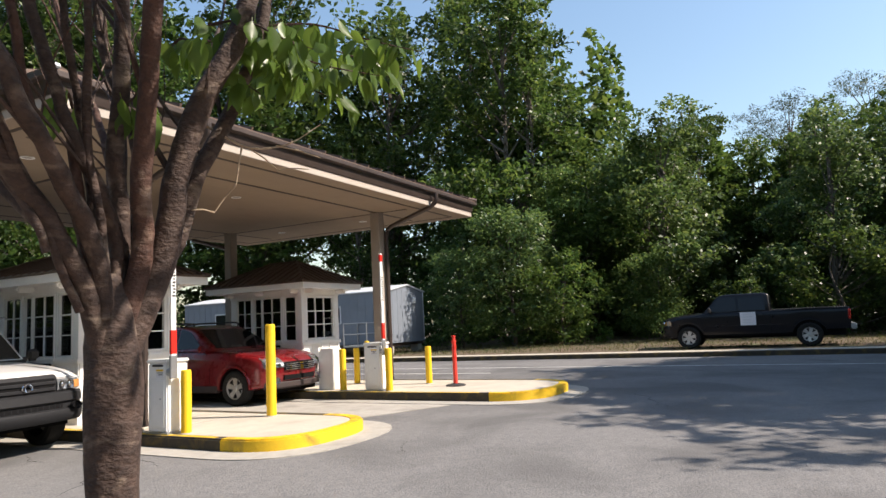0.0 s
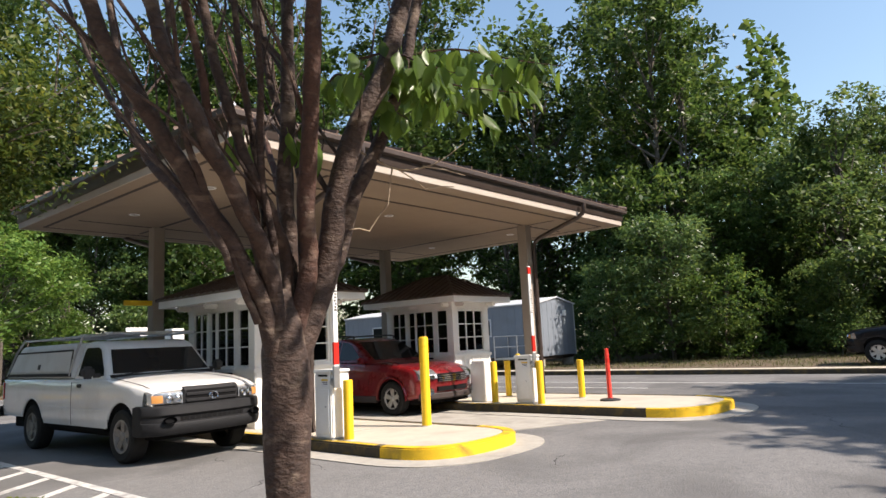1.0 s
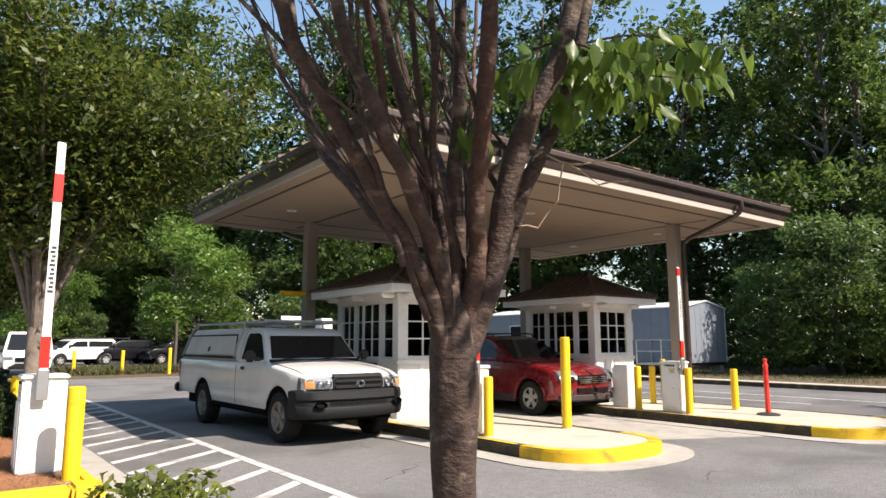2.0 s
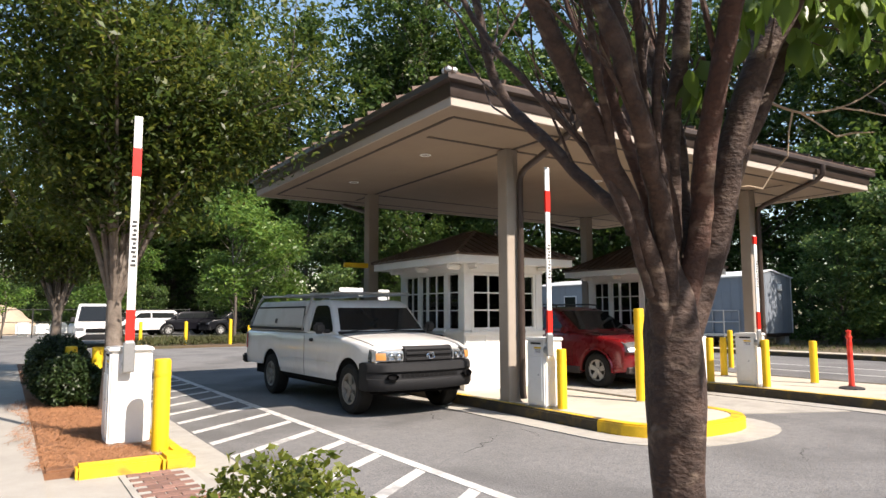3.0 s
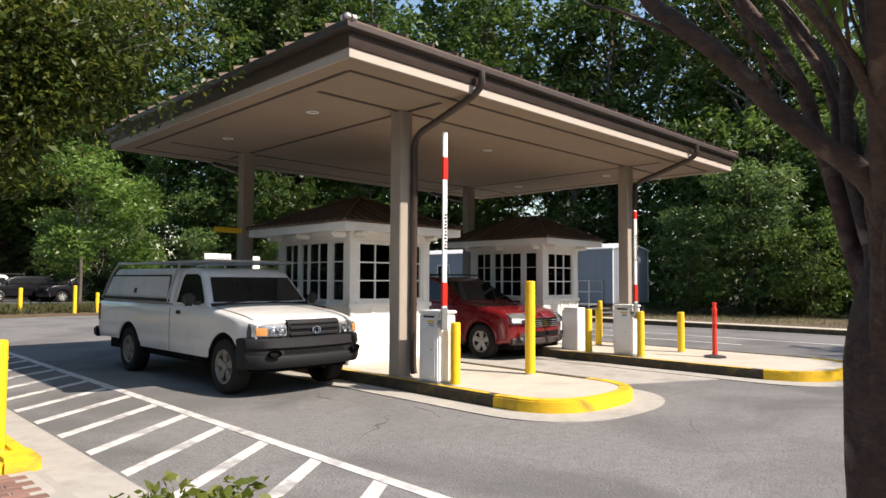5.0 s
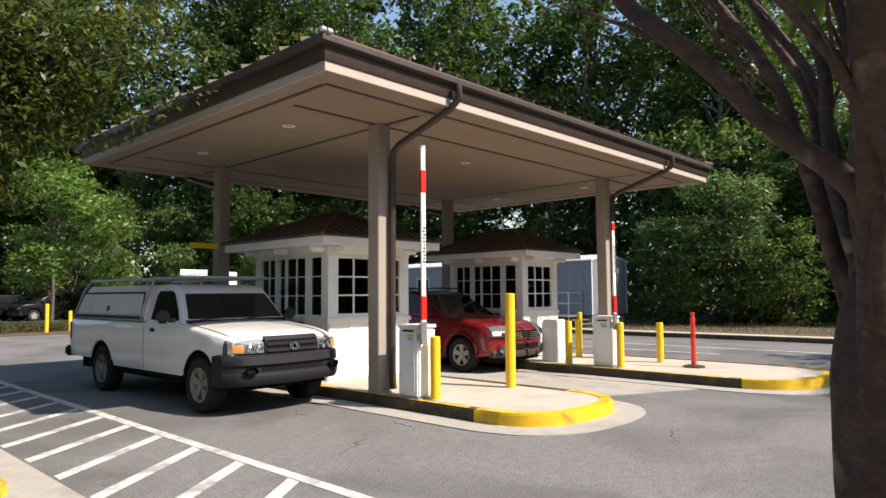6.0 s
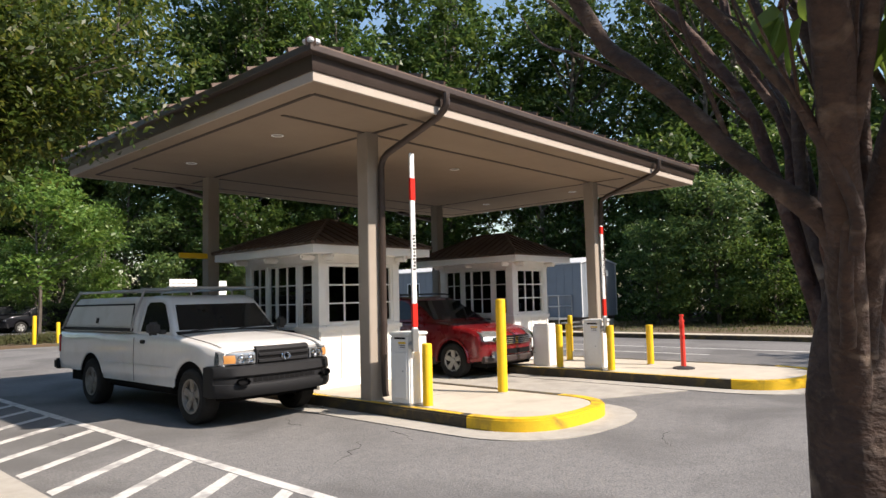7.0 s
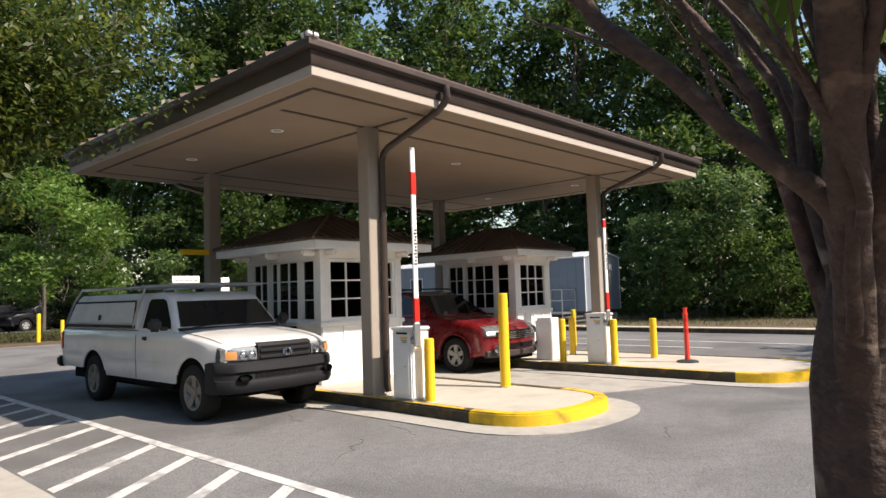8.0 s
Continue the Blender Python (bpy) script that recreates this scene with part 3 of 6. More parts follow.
def roof_seams(parent, c, r0, r1, step, thick, size, mat_):
    """Standing seams up each plane, and caps on hips and ridge; each its own rib."""
    lift = Vector((0, 0, thick))
    wide = abs((r1 - r0).x) >= abs((r1 - r0).y)
    tops = [(r0, r1), (r1, r1), (r1, r0), (r0, r0)] if wide else [(r0, r0), (r0, r1), (r1, r1), (r1, r0)]
    for i in range(4):
        p, q = c[i], c[(i + 1) % 4]
        a, b = tops[i]
        length = (q - p).length
        e = (q - p).normalized()
        n = int(length / step)
        fa, fb = (a - p).dot(e), (b - p).dot(e)
        inward = (a - p) - e * fa
        for k in range(1, n):
            s = length * k / n
            f = s / fa if s < fa else ((length - s) / (length - fb) if s > fb else 1.0)
            f = max(0.0, min(1.0, f))
            if f < 0.06:
                continue
            s0 = p + e * s + lift
            s1 = s0 + inward * f
            w = e * size * 0.35
            nrm = e.cross(inward).normalized()
            if nrm.z < 0:
                nrm = -nrm
            bm = bmesh.new()
            v = [bm.verts.new(x) for x in (s0 - w, s0 + w, s0 + w + nrm * size, s0 - w + nrm * size, s1 - w, s1 + w, s1 + w + nrm * size, s1 - w + nrm * size)]
            for f4 in ((0, 1, 2, 3), (4, 7, 6, 5), (0, 4, 5, 1), (1, 5, 6, 2), (2, 6, 7, 3), (3, 7, 4, 0)):
                bm.faces.new([v[j] for j in f4])
            part("roof_seam", bm, mat_, parent)
    hips = [(c[0], r0), (c[1], r1 if wide else r0), (c[2], r1), (c[3], r0 if wide else r1)]
    for p, q in hips:
        part("hip_cap", tube([p + lift * 1.2, q + lift * 1.2], size * 1.3, 6), mat_, parent)
    if (r1 - r0).length > 0.05:
        part("ridge_cap", tube([r0 + lift * 1.2, r1 + lift * 1.2], size * 1.3, 6), mat_, parent)


rc = hip_roof(CX0 - 0.10, CX1 + 0.10, CY0 - 0.10, CY1 + 0.10, ZS + 0.34, 1.15)
canroof = part("roof", roof_mesh(*rc, thick=0.03), M_ROOF, can, "brown standing-seam metal hip roof")
roof_seams(canroof, *rc, 0.42, 0.03, 0.05, M_ROOF)
for x, y in ((CX0 - 0.08, CY0 - 0.08),):
    part("hip_end_cap", B((x - 0.05, x + 0.10, y - 0.05, y + 0.10, ZS + 0.365, ZS + 0.42), bevel=0.015), M_TRIM_LIGHT, can, "pale metal hip end cap")
# dark joints in the soffit
for bx in ((CX0 + 0.30, CX1 - 0.30, CY0 + 0.38, CY0 + 0.44), (CX0 + 0.30, CX1 - 0.30, CY1 - 0.44, CY1 - 0.40), (CX0 + 0.28, CX0 + 0.34, CY0 + 0.441, CY1 - 0.441), (CX1 - 0.34, CX1 - 0.30, CY0 + 0.441, CY1 - 0.441),
           (CX0 + 0.55, CX1 - 0.55, -0.19, -0.12), (CX0 + 0.55, CX1 - 0.55, 4.44, 4.49), (0.12, 0.19, CY0 + 0.65, -0.191), (0.12, 0.19, -0.119, 4.439), (0.13, 0.18, 4.491, CY1 - 0.65),
           (6.52, 6.57, CY0 + 0.65, -0.181), (6.52, 6.57, -0.129, 4.439), (6.52, 6.57, 4.491, CY1 - 0.65)):
    part("soffit_joint", B((*bx, ZS - 0.006, ZS + 0.02)), M_REVEAL, can, "dark joint strip")
# columns and downpipes
COLUMNS = [(0.13, -0.13), (6.53, -0.13), (0.13, 4.46), (6.53, 4.46)]
for cx, cy in COLUMNS:
    col = part("column", B((cx - 0.115, cx + 0.115, cy - 0.115, cy + 0.115, 0.14, ZS + 0.001), bevel=0.012), M_STUCCO, can, "square tan stucco column")
    part("column_base", B((cx - 0.128, cx + 0.128, cy - 0.128, cy + 0.128, 0.14, 0.17), bevel=0.006), M_GUTTER, col)
for cx, cy, s in [(*c, -1 if c[1] < 1 else 1) for c in COLUMNS]:
    ye = (CY0 - 0.07) if s < 0 else (CY1 + 0.07)
    px, py = cx + 0.10, cy + s * 0.175
    pts = [(cx, ye + s * 0.07, ZG + 0.16), (cx, ye + s * 0.07, ZG + 0.0), (cx + 0.005, ye + s * 0.02, ZG - 0.06), (cx + 0.015, ye - s * 0.10, ZG - 0.13),
           (px - 0.02, py + s * 0.16, ZS - 0.33), (px, py + s * 0.04, ZS - 0.40), (px, py, ZS - 0.50), (px, py, 0.30), (px, py + s * 0.02, 0.2)]
    dp = part("downpipe", tube(pts, 0.048, 10), M_BROWN, can, "dark bronze round downpipe")
    for z in (1.2, 2.9):
        part("bracket", lathe([(0.052, z - 0.02), (0.056, z - 0.02), (0.056, z + 0.02), (0.052, z + 0.02)], 12, at=(px, py, 0)), M_BROWN, dp)
# recessed downlights
for x, y in ((-0.8, 0.79), (-0.8, 3.4), (3.1, 0.79), (3.1, 3.4), (7.3, 0.79), (7.3, 3.4)):
    lt = thing("downlight", "small recessed round soffit light, unlit", "ceiling light", "downlights in the soffit", m=pose(x, y, ZS))
    part("rim", lathe([(0.065, -0.002), (0.09, -0.002), (0.094, -0.010), (0.073, -0.012), (0.065, -0.004)], 20), M_WHITE_STEEL, lt, "pale trim ring")
    part("lens", lathe([(0.0, -0.006), (0.064, -0.006), (0.064, 0.0)], 20), M_LENS, lt)

# ---- booths ----


def window_unit(parent, axis, a0, a1, z0, z1, plane, cols, rows, name="window", frame_w=0.05, bar=0.012):
    """A glazed window in a wall: frame, bars and panes. axis 'x': runs along x in the plane y; 'y': along y in the plane x. Outwards is -."""
    def bx(p0, p1, d0, d1, q0, q1):
        return (p0, p1, plane + d0, plane + d1, q0, q1) if axis == "x" else (plane + d0, plane + d1, p0, p1, q0, q1)
    w = part(name, B(bx(a0, a0 + frame_w, -0.03, 0.06, z0, z1), bx(a1 - frame_w, a1, -0.03, 0.06, z0, z1), bx(a0 + frame_w, a1 - frame_w, -0.03, 0.06, z1 - frame_w, z1), bx(a0 + frame_w, a1 - frame_w, -0.03, 0.06, z0, z0 + frame_w)), M_WHITE, parent, "white painted window frame")
    g0, g1, h0, h1 = a0 + frame_w, a1 - frame_w, z0 + frame_w, z1 - frame_w
    for c in range(cols):
        for r in range(rows):
            p0, p1 = g0 + (g1 - g0) * c / cols, g0 + (g1 - g0) * (c + 1) / cols
            q0, q1 = h0 + (h1 - h0) * r / rows, h0 + (h1 - h0) * (r + 1) / rows
            pane = part("pane", B(bx(p0 + 0.008, p1 - 0.008, 0.012, 0.018, q0 + 0.008, q1 - 0.008)), M_GLASS, w, "dark clear glass pane")
            pane.visible_shadow = False
    for c in range(1, cols):
        p = g0 + (g1 - g0) * c / cols
        part("glazing_bar", B(bx(p - bar, p + bar, -0.012, 0.03, h0, h1)), M_WHITE, w)
    for r in range(1, rows):
        q = h0 + (h1 - h0) * r / rows
        part("glazing_bar", B(bx(g0, g1, -0.010, 0.028, q - bar, q + bar)), M_WHITE, w)
    part("sill", B(bx(a0 - 0.03, a1 + 0.03, -0.06, 0.02, z0 - 0.04, z0), bevel=0.005), M_WHITE, w)
    return w


def booth(x0, x1, y0, y1, front_cols, label):
    """A white timber toll booth with a brown hip roof; windows towards -y and -x."""
    b = thing("toll_booth", label, "toll booth", "white toll booths under the canopy")
    z0, zw, zt, ze = 0.15, 1.165, 2.20, 2.34
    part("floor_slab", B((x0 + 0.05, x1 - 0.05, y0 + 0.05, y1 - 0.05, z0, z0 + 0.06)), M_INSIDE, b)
    # lower walls with panel battens
    for bx in ((x0, x1, y0, y0 + 0.10, z0, zw), (x0, x1, y1 - 0.10, y1, z0, zw), (x0, x0 + 0.10, y0 + 0.101, y1 - 0.101, z0, zw), (x1 - 0.10, x1, y0 + 0.101, y1 - 0.101, z0, zw)):
        part("lower_wall", B(bx, bevel=0.004), M_WHITE, b, "white panelled lower wall")
    part("rail_cap", B((x0 - 0.03, x1 + 0.03, y0 - 0.03, y0 + 0.0, zw - 0.09, zw - 0.02), (x0 - 0.03, x0, y0 + 0.001, y1, zw - 0.09, zw - 0.02), bevel=0.004), M_WHITE, b)
    for k in range(5):
        x = x0 + 0.02 + (x1 - x0 - 0.10) * k / 4
        part("batten", B((x, x + 0.06, y0 - 0.016, y0 - 0.001, z0 + 0.12, zw - 0.091)), M_WHITE, b)
    part("skirting", B((x0 - 0.015, x1 + 0.015, y0 - 0.02, y0 - 0.001, z0, z0 + 0.119), (x0 - 0.02, x0 - 0.001, y0, y1, z0, z0 + 0.119)), M_WHITE, b)
    # corner posts and head
    for px, py in ((x0, y0), (x1 - 0.16, y0), (x0, y1 - 0.16), (x1 - 0.16, y1 - 0.16)):
        part("corner_post", B((px, px + 0.16, py, py + 0.16, zw + 0.001, zt), bevel=0.006), M_WHITE, b, "white corner post")
    part("head_beam", B((x0 - 0.01, x1 + 0.01, y0 - 0.01, y0 + 0.14, zt, ze), (x0 - 0.01, x1 + 0.01, y1 - 0.14, y1 + 0.01, zt, ze), (x0 - 0.01, x0 + 0.14, y0 + 0.141, y1 - 0.141, zt, ze), (x1 - 0.14, x1 + 0.01, y0 + 0.141, y1 - 0.141, zt, ze)), M_WHITE, b)
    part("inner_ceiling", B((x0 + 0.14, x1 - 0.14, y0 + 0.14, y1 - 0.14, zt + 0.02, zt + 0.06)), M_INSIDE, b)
    # windows
    window_unit(b, "x", x0 + 0.165, x1 - 0.165, zw + 0.005, zt - 0.005, y0 + 0.04, front_cols, 3)
    L = y1 - y0 - 0.32
    ya = y0 + 0.165
    window_unit(b, "y", ya, ya + L * 0.20, zw + 0.005, zt - 0.005, x0 + 0.04, 1, 3, frame_w=0.03, bar=0.009)
    part("mullion_post", B((x0, x0 + 0.10, ya + L * 0.20 + 0.005, ya + L * 0.20 + 0.045, zw + 0.001, zt)), M_WHITE, b)
    window_unit(b, "y", ya + L * 0.20 + 0.05, ya + L * 0.56, zw + 0.005, zt - 0.005, x0 + 0.02, 2, 3, "sliding_window", 0.03, 0.009)
    window_unit(b, "y", ya + L * 0.56 + 0.005, ya + L * 0.70, zw + 0.005, zt - 0.005, x0 + 0.05, 1, 3, frame_w=0.025, bar=0.009)
    part("mullion_post", B((x0, x0 + 0.10, ya + L * 0.70 + 0.005, ya + L * 0.70 + 0.045, zw + 0.001, zt)), M_WHITE, b)
    window_unit(b, "y", ya + L * 0.70 + 0.05, ya + L - 0.005, zw + 0.005, zt - 0.005, x0 + 0.04, 2, 3, frame_w=0.03, bar=0.009)
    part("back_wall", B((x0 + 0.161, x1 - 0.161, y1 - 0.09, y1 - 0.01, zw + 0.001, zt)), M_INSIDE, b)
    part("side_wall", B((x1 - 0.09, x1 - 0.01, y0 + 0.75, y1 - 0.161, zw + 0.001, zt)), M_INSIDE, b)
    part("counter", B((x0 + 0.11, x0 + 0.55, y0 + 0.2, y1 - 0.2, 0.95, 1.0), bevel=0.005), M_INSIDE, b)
    part("service_ledge", B((x0 - 0.22, x0 - 0.031, ya + L * 0.24, ya + L * 0.54, 1.04, 1.09), bevel=0.008), M_DARK, b, "dark service ledge below the sliding window")
    # eaves, brackets and roof
    o = 0.40
    part("eave_soffit", B((x0 - o + 0.02, x1 + o - 0.02, y0 - o + 0.02, y1 + o - 0.02, ze + 0.001, ze + 0.03)), M_WHITE, b, "white boarded eave")
    part("eave_fascia", B((x0 - o, x1 + o, y0 - o, y0 - o + 0.02, ze - 0.01, ze + 0.12), (x0 - o, x1 + o, y1 + o - 0.02, y1 + o, ze - 0.01, ze + 0.12), (x0 - o, x0 - o + 0.02, y0 - o + 0.02, y1 + o - 0.02, ze - 0.01, ze + 0.12), (x1 + o - 0.02, x1 + o, y0 - o + 0.02, y1 + o - 0.02, ze - 0.01, ze + 0.12)), M_WHITE, b, "white fascia")
    for px, py, dx, dy in ((x0 + 0.05, y0 - 0.30, 0.10, 0.29), (x1 - 0.15, y0 - 0.30, 0.10, 0.29), (x0 - 0.30, y0 + 0.05, 0.29, 0.10), (x0 - 0.30, (y0 + y1) / 2, 0.29, 0.10), (x0 - 0.30, y1 - 0.15, 0.29, 0.10)):
        part("bracket", B((px, px + dx, py, py + dy, ze - 0.10, ze), bevel=0.03, seg=3), M_WHITE, b, "rounded white eave bracket")
    hr = hip_roof(x0 - o - 0.04, x1 + o + 0.04, y0 - o - 0.04, y1 + o + 0.04, ze + 0.121, 0.56)
    rf = part("roof", roof_mesh(*hr, thick=0.025), M_ROOF, b, "brown standing-seam metal hip roof")
    roof_seams(rf, *hr, 0.20, 0.025, 0.022, M_ROOF)
    return b


booth(0.37, 2.18, 1.40, 3.62, 4, "white timber booth with divided windows and brown hip roof")
booth(5.62, 6.98, 1.38, 3.55, 3, "narrower white timber booth with divided windows and brown roof")

# ---- gates and posts ----


def gate_box(x, y, h, w=0.38, d=0.42, z=0.15, ax=0.13, L=2.50):
    """A barrier cabinet with its raised arm; the arm pivots at the -y end."""
    g = thing("barrier_gate", "white steel barrier cabinet with raised red and white arm", "barrier gate", "barrier gates at the lanes", m=pose(x, y, z))
    part("cabinet", B((0, w, 0, d, 0.03, h), bevel=0.018, seg=2), M_WHITE_STEEL, g, "white enamelled steel cabinet")
    part("cabinet_base", B((-0.02, w + 0.02, -0.02, d + 0.02, 0, 0.029)), M_STEEL, g)
    part("cabinet_lid", B((-0.015, w + 0.015, -0.015, d + 0.015, h + 0.001, h + 0.05), bevel=0.015, seg=2), M_WHITE_STEEL, g)
    door = part("access_door", B((-0.014, -0.001, 0.05, d - 0.05, 0.10, h - 0.22), bevel=0.004), M_WHITE_STEEL, g)
    part("lock", lathe([(0.0, -0.022), (0.012, -0.022), (0.012, -0.014)], 10, "x", at=(0, d * 0.3, h * 0.5)), M_STEEL, door)
    part("notice", B((-0.004, -0.001, d * 0.18, d * 0.55, h - 0.185, h - 0.08)), M_PAPER, g, "small white notice with yellow band")
    part("notice_band", B((-0.006, -0.0042, d * 0.18, d * 0.55, h - 0.105, h - 0.08)), M_YELLOW, g)
    part("notice_text", B((-0.006, -0.0042, d * 0.22, d * 0.50, h - 0.13, h - 0.12)), M_INK, g)
    part("notice_text", B((-0.006, -0.0042, d * 0.22, d * 0.46, h - 0.155, h - 0.145)), M_INK, g)
    part("slot", B((-0.005, -0.001, d * 0.2, d * 0.75, h - 0.045, h - 0.02)), M_DARK, g)
    hub = lathe([(0.0, 0.001), (0.055, 0.001), (0.055, 0.05), (0.05, 0.06), (0.0, 0.06)], 16)
    bmesh.ops.transform(hub, matrix=pose(ax, 0, h - 0.12, 90, 0, 0), verts=hub.verts)
    part("pivot_hub", hub, M_STEEL, g)
    part("arm_clamp", B((ax - 0.055, ax + 0.055, -0.10, -0.06, h - 0.20, h + 0.10), bevel=0.008), M_STEEL, g, "grey steel arm clamp")
    z0 = h - 0.05
    arm = part("arm", B((ax - 0.04, ax + 0.04, -0.095, -0.065, z0, z0 + L), bevel=0.006), M_WHITE, g, "white barrier arm board")
    for s0, s1 in ((0.17, 0.48), (1.86, 2.16) if L > 2 else (L - 0.16, L - 0.02)):
        part("red_band", B((ax - 0.0425, ax + 0.043, -0.098, -0.062, z0 + s0, z0 + s1)), M_RED_PAINT, arm, "red reflective band")
    for k in range(11):
        s = 0.92 + k * 0.045
        part("lettering_bar", B((ax - 0.026 + 0.008 * (k % 3), ax + 0.026 - 0.006 * (k % 2), -0.0975, -0.0955, z0 + s, z0 + s + 0.028)), M_INK, arm)
    return g


gate_box(-0.01, -1.06, 0.93, 0.34, 0.38, 0.15, 0.03)
gate_box(4.95, -1.12, 0.90, 0.34, 0.38, 0.15, 0.03, 1.86)
gate_box(-5.38, -0.54, 0.95, 0.40, 0.38, 0.14, 0.16)


def bollard(x, y, h, r, z=0.15, lean=0.0):
    b = thing("bollard", "yellow painted steel bollard with domed top", "bollard", "yellow bollards", m=pose(x, y, z, lean, 0, 0))
    part("post", lathe([(r, 0.0), (r, h - 0.03), (r * 0.96, h - 0.012), (r * 0.8, h - 0.002), (0, h)], 20), M_YELLOW, b)
    part("sleeve_ring", lathe([(r, h - 0.165), (r + 0.003, h - 0.165), (r + 0.003, h - 0.135), (r, h - 0.135)], 20), M_YELLOW, b)
    part("foot_collar", lathe([(r + 0.02, 0), (r + 0.012, 0.012), (r, 0.014)], 20), M_GUTTER, b)
    return b


bollard(1.71, -1.27, 1.39, 0.075)
bollard(0.165, -1.21, 0.83, 0.068)
bollard(5.01, -1.28, 0.84, 0.068)
bollard(5.02, -0.16, 0.84, 0.068)
bollard(6.38, 0.46, 0.80, 0.068)
bollard(6.39, -1.40, 0.79, 0.068)
bollard(9.9, 2.6, 1.0, 0.068, 0.0)
bollard(-4.97, -1.02, 0.90, 0.08, 0.14)
bollard(-5.42, 3.55, 0.86, 0.085, 0.14)
bollard(-5.06, 3.5, 0.84, 0.085, 0.14)
for px, py, ph in ((0.6, 23.6, 1.1), (2.4, 22.9, 1.2), (3.3, 23.0, 0.9), (-1.2, 24.2, 1.1)):
    bollard(px, py, ph, 0.075, 0.05)

dl = thing("delineator_post", "red plastic delineator post on a black rubber base", "traffic post", m=pose(5.98, -2.24, 0.15))
part("base", lathe([(0.21, 0), (0.21, 0.018), (0.16, 0.035), (0.07, 0.05), (0.06, 0.05)], 8), M_BLACK, dl, "black rubber base")
part("post", lathe([(0.05, 0.05), (0.045, 0.10), (0.04, 0.86), (0.05, 0.865), (0.05, 0.90), (0.036, 0.905), (0.03, 0.97), (0.042, 0.975), (0.042, 1.0), (0.0, 1.012)], 16), M_RED_POST, dl)
for z in (0.55, 0.74):
    part("reflective_band", lathe([(0.0425, z), (0.0445, z), (0.0445, z + 0.07), (0.042, z + 0.07)], 16), M_RED_PAINT, dl)
# small card reader pedestal by the second booth
solo("ticket_cabinet", B((5.12, 5.45, 0.15, 0.55, 0.15, 0.95), (5.14, 5.43, 0.17, 0.53, 0.951, 1.0), bevel=0.015, seg=2), M_WHITE_STEEL, "white steel ticket cabinet on the island", "cabinet")

# ---- vehicles ----


def wheel(parent, x, y, r, w, rim_mat, side, spokes=5, label="black tyre on a worn wheel"):
    """A wheel with its axle along x; side -1 shows its face towards -x."""
    rr = r * 0.62
    h = w / 2
    wh = part("wheel", lathe([(rr, -h * 0.9), (r * 0.86, -h), (r * 0.97, -h * 0.8), (r, -h * 0.45), (r, h * 0.45), (r * 0.97, h * 0.8), (r * 0.86, h), (rr, h * 0.9), (rr, -h * 0.9)], 28, "x"), M_TYRE, parent, label, m=pose(x, y, r))
    s = side
    part("rim", lathe([(rr * 1.02, s * h * 0.88), (rr * 0.95, s * h * 0.94), (rr * 0.88, s * h * 0.80), (rr * 0.84, s * h * 0.35), (0.0, s * h * 0.30)], 28, "x"), M_RIM_WHITE if rim_mat is M_RIM_WHITE else M_PLASTIC, wh)
    for k in range(spokes):
        a = 2 * math.pi * k / spokes + 0.3
        bm = bmesh.new()
        ca, sa = math.cos(a), math.sin(a)
        def at(rad, off, dep):
            return (s * h * dep, ca * rad - sa * off, sa * rad + ca * off)
        sheet([at(rr * 0.12, -rr * 0.16, 0.66), at(rr * 0.92, -rr * 0.25, 0.78), at(rr * 0.92, rr * 0.25, 0.78), at(rr * 0.12, rr * 0.16, 0.66)], s * -0.0 + 0.02 * (1 if s < 0 else -1), bm)
        part("spoke", bm, rim_mat, wh)
    part("rim_flange", lathe([(rr * 0.99, s * h * 0.80), (rr * 0.99, s * h * 0.93), (rr * 0.90, s * h * 0.90), (rr * 0.86, s * h * 0.70)], 28, "x"), rim_mat, wh)
    part("hub_cap", lathe([(rr * 0.26, s * h * 0.45), (rr * 0.26, s * h * 0.80), (rr * 0.2, s * h * 0.90), (0, s * h * 0.92)], 16, "x"), rim_mat, wh)
    return wh


def side_x(z, hw, tumble, z_t):
    return hw * (1 - tumble * max(0, z - z_t))


def side_glass(parent, poly, hw, tumble, z_t, name="side_window", proud=0.006):
    for s in (-1, 1):
        pts = [(s * (side_x(z, hw, tumble, z_t) + 0.001), y, z) for y, z in poly]
        if s > 0:
            pts = pts[::-1]
        bm = sheet(pts, 0.006)
        n = bm.verts
        cen = sum((v.co.x for v in n), 0) / len(n)
        part(name, bm, M_CAR_GLASS, parent, "dark tinted side glass")


def loft_body(ys, half, bow=0.0, bow_from=0.0, bow_len=1.0):
    """A body shell from cross sections: half(y) gives (x, z) points from the sill up and in to the middle; the front bows back with x."""
    bm = bmesh.new()
    rings = []
    for y in ys:
        h = half(y)
        pts = [(-x, z) for x, z in h] + [(x, z) for x, z in reversed(h[:-1])]
        f = min(1, max(0, (bow_from - y) / bow_len))
        rings.append([bm.verts.new((x, y + bow * f * x * x, z)) for x, z in pts])
    n = len(rings[0])
    for a, b in zip(rings, rings[1:]):
        for i in range(n - 1):
            bm.faces.new((a[i], a[i + 1], b[i + 1], b[i]))
    bm.faces.new(rings[0])
    bm.faces.new(rings[-1][::-1])
    return bm


